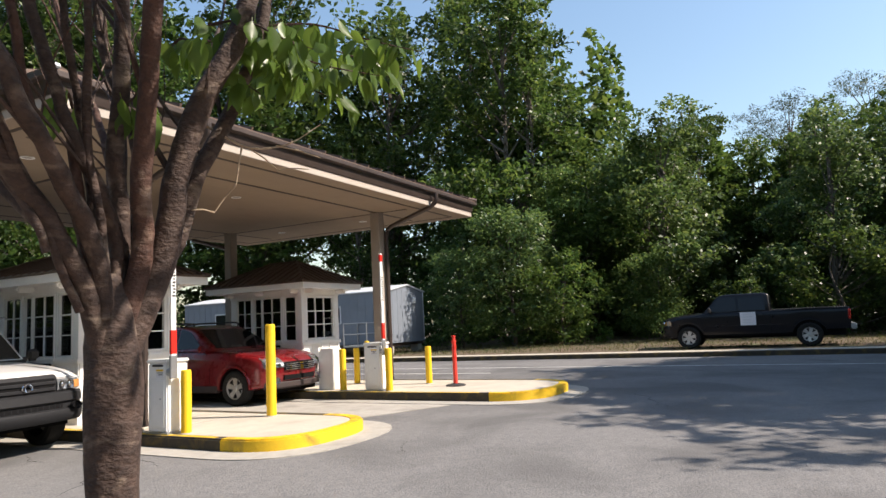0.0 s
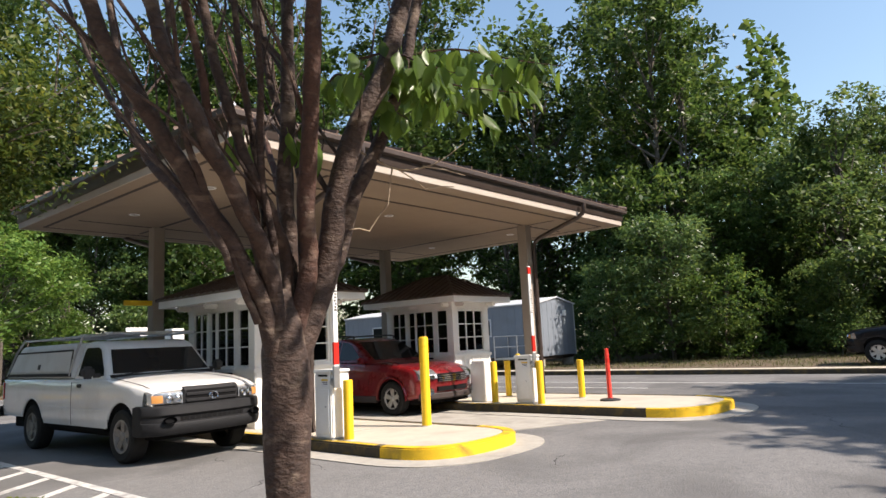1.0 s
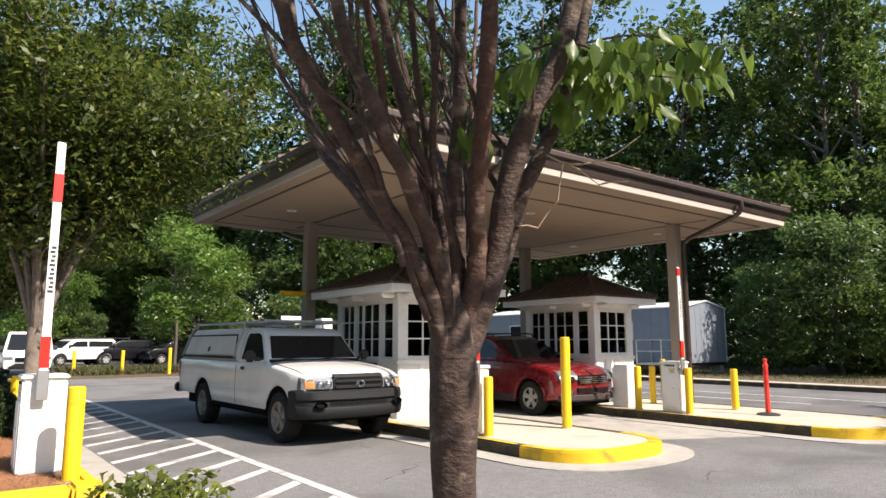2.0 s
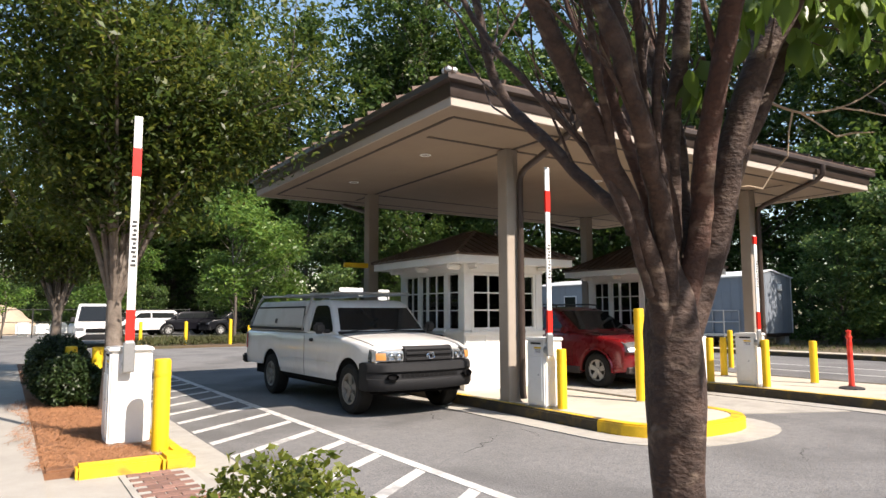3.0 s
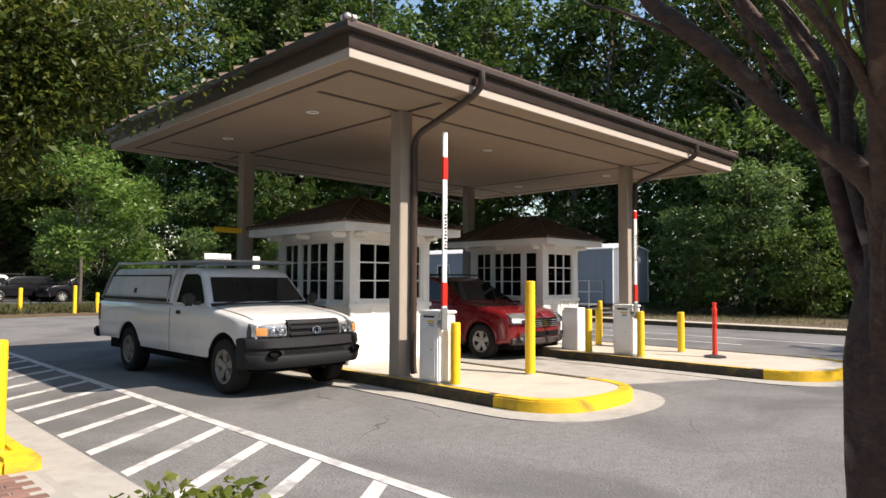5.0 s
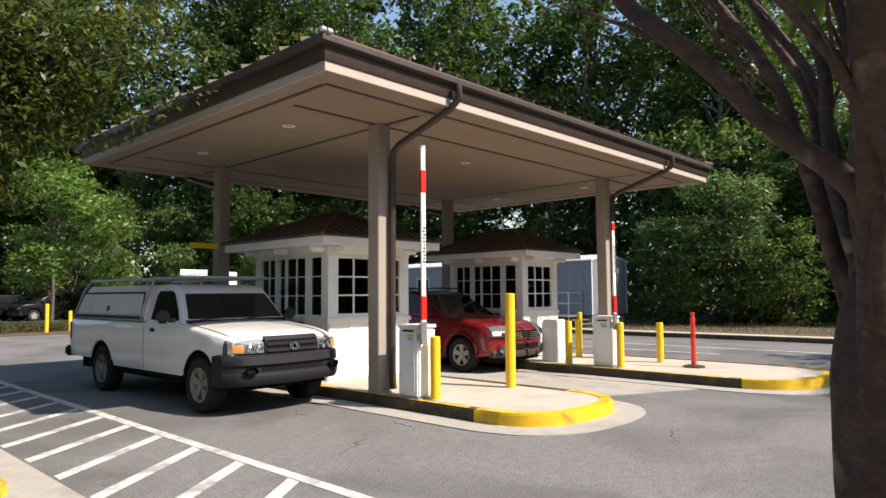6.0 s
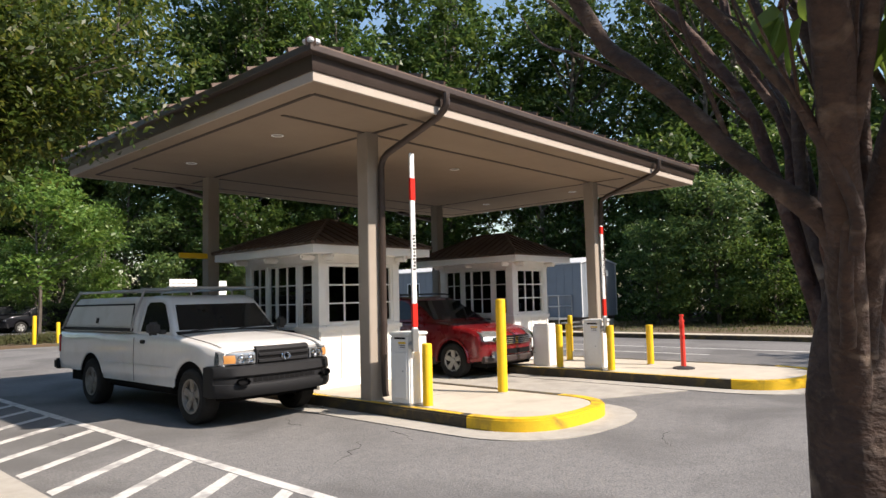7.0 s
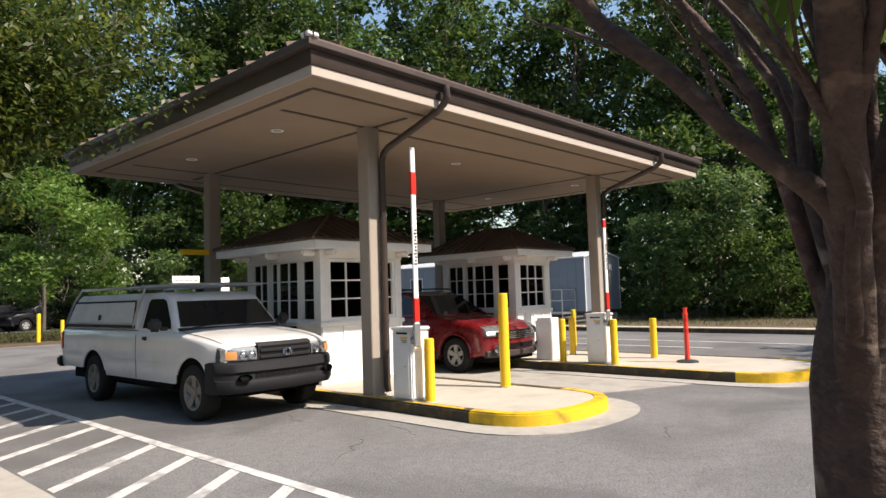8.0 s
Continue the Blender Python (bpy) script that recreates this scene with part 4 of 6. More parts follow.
def pickup(name, label, paint, m, wb, cab1, cap, bumper_mat, rim, roof_z=1.71, group="parked and waiting vehicles", tail=1.36):
    """A full-size pickup truck, proportions fitted to the camera's view, front towards -y, origin on the ground under
    the front axle; cab1: the back of the cab.
    """
    v = thing(name, label, "pickup truck", group, m=m)
    hw, wr, R = 0.885, 0.368, 0.475
    rear = wb + tail

    def bottom(y):
        z = 0.56 if y < -0.5 else (0.45 if y < wb else 0.52)
        for c in (0.0, wb):
            if abs(y - c) < R:
                z = max(z, wr + math.sqrt(R * R - (y - c) ** 2))
        return z

    def half(y):
        w = hw * (1 - 0.085 * max(0, (-0.30 - y) / 0.5) ** 2)
        zs = float(np.interp(y, [-0.80, -0.72, -0.45, 0.0, 0.45, 0.6, rear], [0.955, 0.99, 1.035, 1.085, 1.135, 1.15, 1.155]))
        zc = float(np.interp(y, [-0.80, -0.74, -0.60, -0.2, 0.45, 0.6, rear], [0.985, 1.03, 1.07, 1.125, 1.185, 1.18, 1.175]))
        zb = bottom(y)
        w *= 1 + 0.022 * max(0, 1 - (y / 0.62) ** 2) + 0.016 * max(0, 1 - ((y - wb) / 0.62) ** 2)
        out = []
        for f in (0.0, 0.12, 0.3, 0.5, 0.7, 0.85):
            z = zb + f * (zs - 0.035 - zb)
            out.append((w * (1 - 0.11 * (z - 0.82) ** 2 - (0.010 if f == 0 else 0)), z))
        out += [(w * 0.985, zs - 0.03), (w * 0.965, zs - 0.008), (w * 0.93, zs + 0.004), (w * 0.84, zs + 0.45 * (zc - zs)), (w * 0.6, zs + 0.78 * (zc - zs)), (w * 0.3, zs + 0.95 * (zc - zs)), (0, zc)]
        return out

    ys = {-0.80, -0.78, -0.74, -0.68, -0.60, -0.5, 0.45, 0.6, cab1, rear - 0.04, rear}
    for c in (0.0, wb):
        ys |= {c + R * math.cos(math.pi * k / 18) for k in range(19)} | {c - R - 0.004, c + R + 0.004}
    ys |= {0.6 + (wb - R - 0.6) * k / 8 for k in range(9)} | {wb + R + (rear - wb - R) * k / 6 for k in range(7)}
    body = part("body", loft_body(sorted(ys), half, 0.17, -0.2, 0.5), paint, v, "body panels", sharp=38)

    def flank(z):
        return hw * (1 - 0.11 * (z - 0.82) ** 2)

    for s in (-1, 1):
        for y in (0.40, cab1 - 0.02):
            zs_ = [0.47 + 0.07 * k for k in range(10)]
            part("panel_seam", tube([(s * (flank(z) + 0.0005), y + (0.05 * max(0, 0.75 - z) if y < 1 else 0), z) for z in zs_], 0.0045, 5), M_DARK, body)
        part("door_handle", B((min(s * (flank(1.05) - 0.02), s * (flank(1.05) + 0.022)), max(s * (flank(1.05) - 0.02), s * (flank(1.05) + 0.022)), cab1 - 0.37, cab1 - 0.25, 1.02, 1.075), bevel=0.01, seg=2), M_BLACK, body, "black door handle")
        for c in (0.0, wb):
            part("wheel_arch_lip", tube([(s * (flank(z) - 0.004), y, z) for y, z in arch(c, wr, R - 0.002, 0.47 if c == 0 else 0.53, 16)], 0.016, 6), paint, body)
            well(v, s, c, wr, R - 0.012, 0.45, hw - 0.02, 0.44)
        part("rub_crease", tube([(s * (flank(0.72) + 0.001), y, 0.72) for y in (R + 0.06, (R + wb - R) / 2, wb - R - 0.06)], 0.006, 5), paint, body)
    # near-black boxes give the open underside its shade
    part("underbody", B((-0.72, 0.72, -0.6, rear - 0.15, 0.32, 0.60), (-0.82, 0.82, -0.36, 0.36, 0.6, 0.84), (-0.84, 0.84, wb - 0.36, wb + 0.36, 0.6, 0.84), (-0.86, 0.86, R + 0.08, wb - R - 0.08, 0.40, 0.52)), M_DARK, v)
    # hood shut lines
    for s in (-1, 1):
        part("hood_seam", tube([(s * (0.80 - 0.04 * max(0, -y - 0.3)), y + 0.17 * min(1, max(0, (-0.2 - y) / 0.5)) * 0.6, float(np.interp(y, [-0.72, -0.45, 0.0, 0.42], [1.010, 1.055, 1.106, 1.158]))) for y in (-0.70, -0.45, -0.2, 0.1, 0.42)], 0.004, 5), M_DARK, body)
    # cab
    tum, zt, chw = 0.31, 1.16, hw - 0.045
    cab_prof = [(0.40, 1.13), (0.47, 1.19), (0.86, roof_z - 0.125), (0.96, roof_z - 0.055), (1.10, roof_z - 0.015), (1.32, roof_z), (cab1 - 0.22, roof_z), (cab1 - 0.08, roof_z - 0.03), (cab1 - 0.03, roof_z - 0.08), (cab1 + 0.0, 1.13)]
    bend = lambda y: 0.10 * min(1, max(0, (1.30 - y) / 0.9))
    cab = part("cab", prism(cab_prof, chw, 0.06, tumble=tum, z_t=zt, nose=(0.40, 0.9, 0.0), bow=0.10), paint, v, "cab roof and pillars", sharp=40)
    d = Vector((0.39, roof_z - 0.125 - 1.19)).normalized()
    nx = Vector((-d.y, d.x)) * 0.008
    bm = bmesh.new()
    grid = []
    for j in range(5):
        f = 0.05 + 0.90 * j / 4
        y0, z0 = 0.47 + 0.39 * f + nx.x, 1.19 + (roof_z - 0.125 - 1.19) * f + nx.y
        xw = 0.765 - 0.115 * f
        grid.append([bm.verts.new((xw * u / 6, y0 + bend(y0) * (xw * u / 6) ** 2, z0)) for u in range(-6, 7)])
    for a, b in zip(grid, grid[1:]):
        for k in range(12):
            bm.faces.new((a[k], a[k + 1], b[k + 1], b[k]))
    ws = part("windscreen", bm, M_CAR_GLASS, cab, "dark glossy windscreen")
    for x0, x1 in ((-0.60, 0.02), (0.10, 0.66)):
        part("wiper", tube([(x0, 0.475 + 0.10 * x0 * x0, 1.20), ((x0 + x1) / 2, 0.49, 1.222), (x1, 0.50 + 0.10 * x1 * x1, 1.232)], 0.008, 5), M_BLACK, cab)
    part("cowl", loft_bar([(0.40, 1.165), (0.46, 1.20), (0.485, 1.195), (0.44, 1.15)], [-0.80 + 0.16 * k for k in range(11)], lambda x: 0.10 * x * x), M_PLASTIC, cab, "dark cowl strip under the windscreen")
    w1 = min(cab1 - 0.14, 1.52)
    side_glass(cab, [(0.66, 1.19), (0.70, 1.27), (0.98, roof_z - 0.135), (1.08, roof_z - 0.10), (w1 - 0.06, roof_z - 0.10), (w1 - 0.01, roof_z - 0.16), (w1, 1.19)], chw + 0.003, tum, zt)
    if cab1 > 2.0:
        side_glass(cab, [(w1 + 0.07, 1.19), (w1 + 0.06, roof_z - 0.11), (cab1 - 0.22, roof_z - 0.12), (cab1 - 0.14, 1.19)], chw + 0.003, tum, zt)
    part("rear_window", B((-0.62, 0.62, cab1 + 0.004, cab1 + 0.012, 1.25, roof_z - 0.14)), M_CAR_GLASS, cab)
    for s in (-1, 1):
        mir = part("mirror", B((min(s * 0.95, s * 1.13), max(s * 0.95, s * 1.13), 0.66, 0.77, 1.16, 1.34), bevel=0.04, seg=3), M_BLACK, v, "black door mirror")
        part("mirror_foot", B((min(s * 0.86, s * 0.96), max(s * 0.86, s * 0.96), 0.69, 0.75, 1.17, 1.23), bevel=0.012), M_BLACK, mir)
    # front end
    nose = lambda x: 0.17 * x * x
    gr = part("grille", loft_bar([(-0.815, 0.725), (-0.835, 0.735), (-0.842, 0.965), (-0.815, 1.0), (-0.76, 1.01), (-0.74, 0.725)], [-0.41 + 0.082 * k for k in range(11)], nose), M_PLASTIC, v, "dark grey grille surround")
    for z in (0.78, 0.863, 0.942):
        part("grille_slot", loft_bar([(-0.8445, z - 0.018), (-0.8445, z + 0.018), (-0.83, z + 0.018), (-0.83, z - 0.018)], [-0.375 + 0.075 * k for k in range(11)], nose), M_DARK, gr)
    for z in (0.821, 0.903):
        part("grille_bar", loft_bar([(-0.842, z - 0.027), (-0.864, z - 0.012), (-0.864, z + 0.014), (-0.842, z + 0.027)], [-0.39 + 0.078 * k for k in range(11)], nose), M_PLASTIC, gr)
    if cap:
        for a0, b0 in ((1.0, 1.0), (0.45, 0.95), (0.92, 0.42)):
            ring = lathe([(0.050, 0.0), (0.057, 0.008), (0.064, 0.0), (0.057, -0.004), (0.050, 0.0)], 22)
            bmesh.ops.transform(ring, matrix=pose(0, -0.872, 0.866 + (0.012 if b0 < 0.5 else 0), 90, 0, 0) @ Matrix.Diagonal((1.15 * a0, 0.86 * b0, 1, 1)), verts=ring.verts)
            part("emblem", ring, M_CHROME, gr, "chrome oval emblem")
    turn = lambda x: 0.17 * x * x + 1.9 * max(0, abs(x) - 0.66) ** 2
    for s in (-1, 1):
        lamp = part("headlamp", loft_bar([(-0.815, 0.79), (-0.838, 0.80), (-0.848, 0.86), (-0.828, 0.94), (-0.76, 0.965), (-0.70, 0.79)], [s * (0.43 + 0.042 * k) for k in range(11)], turn), M_LAMP, v, "clear headlamp")
        for c_ in (0.50, 0.615):
            bowl = lathe([(0.0, 0.03), (0.03, 0.02), (0.052, -0.004), (0.056, 0.0), (0.05, 0.03)], 18)
            bmesh.ops.transform(bowl, matrix=pose(s * c_, -0.846 + turn(c_), 0.868, 90, 0, s * 18), verts=bowl.verts)
            part("reflector", bowl, M_CHROME, lamp, "bright round reflector bowl")
        part("indicator", loft_bar([(-0.852, 0.815), (-0.8545, 0.86), (-0.838, 0.915), (-0.80, 0.815)], [s * (0.69 + 0.02 * k) for k in range(7)], turn), M_AMBER, lamp, "amber indicator lens")
    sec = [(-0.78, 0.785), (-0.865, 0.78), (-0.90, 0.755), (-0.915, 0.66), (-0.90, 0.637), (-0.885, 0.63), (-0.885, 0.56), (-0.925, 0.55), (-0.935, 0.52), (-0.925, 0.45), (-0.88, 0.395), (-0.78, 0.38), (-0.66, 0.40), (-0.66, 0.76)]
    xs = [s * w for s, w in [(-1, q) for q in (0.90, 0.895, 0.87, 0.83, 0.77, 0.70, 0.58, 0.4, 0.2)] + [(1, q) for q in (0, 0.2, 0.4, 0.58, 0.70, 0.77, 0.83, 0.87, 0.895, 0.90)]]
    wrap = lambda x: 0.17 * x * x + 3.6 * max(0, abs(x) - 0.70) ** 1.9
    bmp = part("front_bumper", loft_bar(sec, xs, wrap), bumper_mat, v, "wrap-round bumper")
    for s in (-1, 1):
        part("bumper_end", B((min(s * 0.80, s * 0.899), max(s * 0.80, s * 0.899), -0.62, -0.45, 0.42, 0.78), bevel=0.03, seg=2), bumper_mat, bmp)
        fog = lathe([(0.0, 0.02), (0.060, 0.02), (0.072, -0.008), (0.08, -0.006), (0.084, 0.05)], 20)
        bmesh.ops.transform(fog, matrix=pose(s * 0.64, -0.858, 0.588, 90, 0, s * 16) @ Matrix.Diagonal((1.0, 0.60, 1, 1)), verts=fog.verts)
        part("fog_recess", fog, M_DARK, bmp, "dark oval recess")
    part("bumper_intake", loft_bar([(-0.8865, 0.568), (-0.8885, 0.622), (-0.87, 0.622), (-0.87, 0.568)], [-0.48 + 0.096 * k for k in range(11)], nose), M_DARK, bmp, "dark intake slot")
    for k in range(12):
        x = -0.44 + 0.08 * k
        part("intake_rib", B((x - 0.004, x + 0.004, -0.8905 + 0.17 * x * x, -0.882 + 0.17 * x * x, 0.568, 0.622)), M_PLASTIC, bmp)
    part("rear_bumper", B((-0.93, 0.93, rear - 0.02, rear + 0.14, 0.50, 0.68), bevel=0.03, seg=2), M_STEEL if not cap else M_PLASTIC, v)
    for s in (-1, 1):
        part("tail_lamp", B((min(s * 0.70, s * 0.90), max(s * 0.70, s * 0.90), rear - 0.06, rear + 0.012, 0.80, 1.10), bevel=0.012), M_TAIL, v, "red tail lamp")
    for y in (0, wb):
        for s in (-1, 1):
            wheel(v, s * 0.765, y, wr, 0.25, rim, s, 5 if rim is M_RIM_WHITE else 6)
    if cap:
        c0, c1 = cab1 + 0.03, rear - 0.06
        cp = [(c0, 1.16), (c0 + 0.02, 1.60), (c0 + 0.07, 1.68), (c0 + 0.16, 1.705), (c1 - 0.50, 1.705), (c1 - 0.40, 1.66), (c1 - 0.02, 1.16)]
        ct, cz, cw = 0.20, 1.2, hw - 0.025
        cs = part("truck_cap", prism(cp, cw, 0.05, tumble=ct, z_t=cz), M_CAP, v, "grey-white utility cap over the bed")
        for s in (-1, 1):
            f = lambda z: s * (side_x(z, cw, ct, cz) + 0.002)
            def plate(name, ya, za, yb, zb, yc, zc, yd, zd, thick, mt, parent, lab=""):
                pts = [(f(za), ya, za), (f(zb), yb, zb), (f(zc), yc, zc), (f(zd), yd, zd)]
                return part(name, sheet(pts if s < 0 else pts[::-1], thick), mt, parent, lab)
            hd = plate("side_hatch", c0 + 0.10, 1.265, c0 + 0.12, 1.575, c1 - 0.36, 1.575, c1 - 0.16, 1.265, 0.010, M_CAP, cs, "hinged side hatch")
            plate("hatch_rail", c0 + 0.10, 1.578, c0 + 0.10, 1.602, c1 - 0.36, 1.602, c1 - 0.35, 1.578, 0.016, M_PLASTIC, cs)
            plate("hatch_edge", c0 + 0.075, 1.265, c0 + 0.095, 1.575, c0 + 0.118, 1.575, c0 + 0.098, 1.265, 0.013, M_PLASTIC, cs)
            plate("cap_rail", c0 + 0.02, 1.185, c0 + 0.02, 1.235, c1 - 0.08, 1.235, c1 - 0.04, 1.185, 0.014, M_PLASTIC, cs, "dark rubber base rail")
            ym = c0 + (c1 - c0) * 0.46
            plate("hatch_latch", ym, 1.30, ym, 1.385, ym + 0.085, 1.385, ym + 0.085, 1.30, 0.022, M_BLACK, hd)
        rack = part("roof_rack", tube([(-0.72, 0.86, 1.80), (-0.72, c1 - 0.42, 1.80)], 0.018, 8), M_STEEL, v, "grey steel ladder rack rail")
        part("rack_rail", tube([(0.72, 0.86, 1.80), (0.72, c1 - 0.42, 1.80)], 0.018, 8), M_STEEL, rack)
        for y in (0.92, c0 + 0.04, c0 + 1.1, c1 - 0.45):
            part("cross_bar", B((-0.74, 0.74, y - 0.02, y + 0.02, 1.80, 1.835), bevel=0.006), M_STEEL, rack)
        for s in (-1, 1):
            part("rack_leg", tube([(s * 0.87, c0 + 0.06, 1.20), (s * 0.845, c0 + 0.03, 1.40), (s * 0.72, c0 - 0.06, 1.83)], 0.019, 8), M_STEEL, rack)
            part("rack_leg", tube([(s * 0.87, c1 - 0.04, 1.20), (s * 0.80, c1 - 0.26, 1.60), (s * 0.72, c1 - 0.42, 1.83)], 0.019, 8), M_STEEL, rack)
    else:
        part("bed_rail", B((-0.90, -0.83, cab1 + 0.03, rear - 0.05, 1.155, 1.19), bevel=0.01), M_BLACK, v)
        part("bed_rail", B((0.83, 0.90, cab1 + 0.03, rear - 0.05, 1.155, 1.19), bevel=0.01), M_BLACK, v)
    return v


pickup("pickup_truck", "white work pickup with grey utility cap and dark bumper", M_CAR_WHITE, pose(-1.12, 1.04, 0, 0, 0, 1.5), 3.20, 1.68, True, M_PLASTIC, M_RIM_WHITE, 1.71)
bp = pickup("pickup_truck", "black extended-cab pickup parked on the earth verge", M_CAR_BLACK, pose(18.3, -5.2, 0.135, 0, 0, 180), 3.56, 2.52, False, M_CAR_BLACK, M_RIM, 1.74, tail=1.12)
sign = part("paper_sign", B((0.888, 0.893, 1.62, 2.08, 0.72, 1.14)), M_PAPER, bp, "white paper sign taped to the door")
for k in range(4):
    part("text_bar", B((0.8935, 0.895, 1.68, 2.0 - 0.05 * (k % 2), 0.80 + 0.09 * k, 0.815 + 0.09 * k)), M_TRIM_LIGHT, sign)


def wagon(m):
    """A maroon crossover wagon, front towards -y, origin under the front axle."""
    v = thing("estate_car", "maroon crossover estate car waiting in the lane", "car", "parked and waiting vehicles", m=m)
    hw, wr, wb, rear = 0.91, 0.345, 2.74, 3.84
    prof = [(-0.86, 0.34), (-0.92, 0.46), (-0.935, 0.66), (-0.90, 0.80), (-0.78, 0.895), (-0.45, 0.965), (0.10, 1.035), (0.55, 1.085), (1.5, 1.10), (3.1, 1.135), (3.70, 1.13), (3.82, 1.02), (rear, 0.75), (3.82, 0.45), (3.70, 0.36)]
    prof += arch(wb, wr, 0.405, 0.34) + [(wb - 0.5, 0.27), (0.5, 0.27)] + arch(0, wr, 0.405, 0.30)
    body = part("body", prism(prof, hw, 0.09, nose=(-0.935, 0.62, 0.08), tail=(rear, 0.5, 0.10), tumble=0.16, z_t=0.72, bow=0.30), M_CAR_RED, v, "maroon metallic body", sharp=42)
    for s in (-1, 1):
        part("sill_cladding", B((min(s * 0.80, s * 0.922), max(s * 0.80, s * 0.922), 0.45, wb - 0.45, 0.25, 0.40), bevel=0.02), M_CLADDING, body, "grey lower cladding")
        for cy in (0, wb):
            part("wheel_arch_trim", tube([(s * (hw - 0.005), y, z) for y, z in arch(cy, wr, 0.415, 0.32, 14)], 0.026, 6), M_CAR_RED, body)
        for y in (0.66, 1.68, 2.58):
            part("door_seam", B((s * (hw - 0.004) - 0.006, s * (hw - 0.004) + 0.006, y - 0.004, y + 0.004, 0.42, 0.74)), M_DARK, body)
        for y in (1.45, 2.36):
            part("door_handle", B((min(s * 0.87, s * 0.908), max(s * 0.87, s * 0.908), y, y + 0.17, 0.90, 0.93), bevel=0.01), M_CAR_RED, body)
    # boxes beneath the wagon, coloured as underside shade
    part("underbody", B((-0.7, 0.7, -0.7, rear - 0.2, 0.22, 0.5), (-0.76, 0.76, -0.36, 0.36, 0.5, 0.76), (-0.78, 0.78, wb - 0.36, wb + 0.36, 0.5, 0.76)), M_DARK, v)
    for s in (-1, 1):
        for cy in (0, wb):
            well(v, s, cy, wr, 0.395, 0.45, hw - 0.008, 0.32)
    cp = [(0.48, 1.06), (0.62, 1.14), (1.22, 1.50), (1.42, 1.575), (1.75, 1.61), (2.6, 1.615), (3.25, 1.575), (3.40, 1.53), (3.76, 1.10)]
    tum, zt = 0.42, 1.08
    cab = part("cabin", prism(cp, 0.85, 0.06, tumble=tum, z_t=zt), M_CAR_RED, v, "cabin roof and pillars", sharp=40)
    part("windscreen", sheet([(0.76, 0.60, 1.135), (-0.76, 0.60, 1.135), (-0.62, 1.235, 1.525), (0.62, 1.235, 1.525)], 0.006), M_CAR_GLASS, cab, "dark windscreen")
    side_glass(cab, [(0.95, 1.14), (1.38, 1.47), (1.60, 1.53), (1.68, 1.53), (1.68, 1.14)], 0.853, tum, zt)
    side_glass(cab, [(1.74, 1.14), (1.74, 1.535), (2.52, 1.53), (2.62, 1.15)], 0.853, tum, zt)
    side_glass(cab, [(2.69, 1.16), (2.60, 1.52), (3.12, 1.48), (3.38, 1.20)], 0.853, tum, zt)
    for s in (-1, 1):
        part("mirror", B((min(s * 0.84, s * 1.02), max(s * 0.84, s * 1.02), 0.80, 0.92, 1.06, 1.19), bevel=0.035, seg=2), M_CAR_RED, v)
        part("roof_rail", tube(curve_pts([(s * 0.62, 1.40, 1.585), (s * 0.62, 1.55, 1.66), (s * 0.62, 2.9, 1.665), (s * 0.62, 3.15, 1.60)], 4), 0.018, 8), M_BLACK, v, "black roof rail")
        lamp = part("headlamp", loft_bar([(-0.945, 0.72), (-0.916, 0.808), (-0.82, 0.886), (-0.74, 0.912), (-0.70, 0.72)], [s * (0.45 + 0.045 * k) for k in range(9)], lambda x: 0.29 * x * x), M_LAMP, v, "clear headlamp")
        part("lamp_core", loft_bar([(-0.955, 0.715), (-0.935, 0.79), (-0.88, 0.79), (-0.88, 0.715)], [s * (0.52 + 0.03 * k) for k in range(5)], lambda x: 0.29 * x * x), M_CHROME, lamp)
        fog = lathe([(0.0, -0.01), (0.055, -0.012), (0.07, 0.0), (0.07, 0.05)], 16)
        bmesh.ops.transform(fog, matrix=pose(s * 0.64, -0.835, 0.47, 90, 0, s * 20), verts=fog.verts)
        part("fog_lamp", fog, M_LAMP, v, "round fog lamp")
    back = lambda x: 0.30 * x * x
    gr = part("grille", loft_bar([(-0.952, 0.655), (-0.94, 0.80), (-0.88, 0.815), (-0.88, 0.65)], [-0.44 + 0.088 * k for k in range(11)], back), M_DARK, v, "dark grille with chrome bars")
    for z in (0.665, 0.70, 0.735, 0.775):
        part("chrome_bar", loft_bar([(-0.965, z - 0.008), (-0.965, z + 0.008), (-0.94, z + 0.008), (-0.94, z - 0.008)], [-0.43 + 0.086 * k for k in range(11)], back), M_CHROME, gr)
    low = part("lower_bumper", loft_bar([(-0.92, 0.31), (-0.945, 0.34), (-0.945, 0.42), (-0.92, 0.44), (-0.86, 0.43), (-0.86, 0.31)], [-0.80 + 0.16 * k for k in range(11)], lambda x: 0.30 * x * x + 0.25 * max(0, abs(x) - 0.65) ** 1.5), M_CLADDING, v, "grey lower bumper")
    part("intake", loft_bar([(-0.95, 0.47), (-0.95, 0.56), (-0.92, 0.56), (-0.92, 0.47)], [-0.45 + 0.09 * k for k in range(11)], back), M_DARK, low)
    for y in (0, wb):
        for s in (-1, 1):
            wheel(v, s * 0.80, y, wr, 0.215, M_RIM, s, 5, "black tyre on a silver alloy wheel")
    return v


wagon(pose(4.44, 1.36, 0))


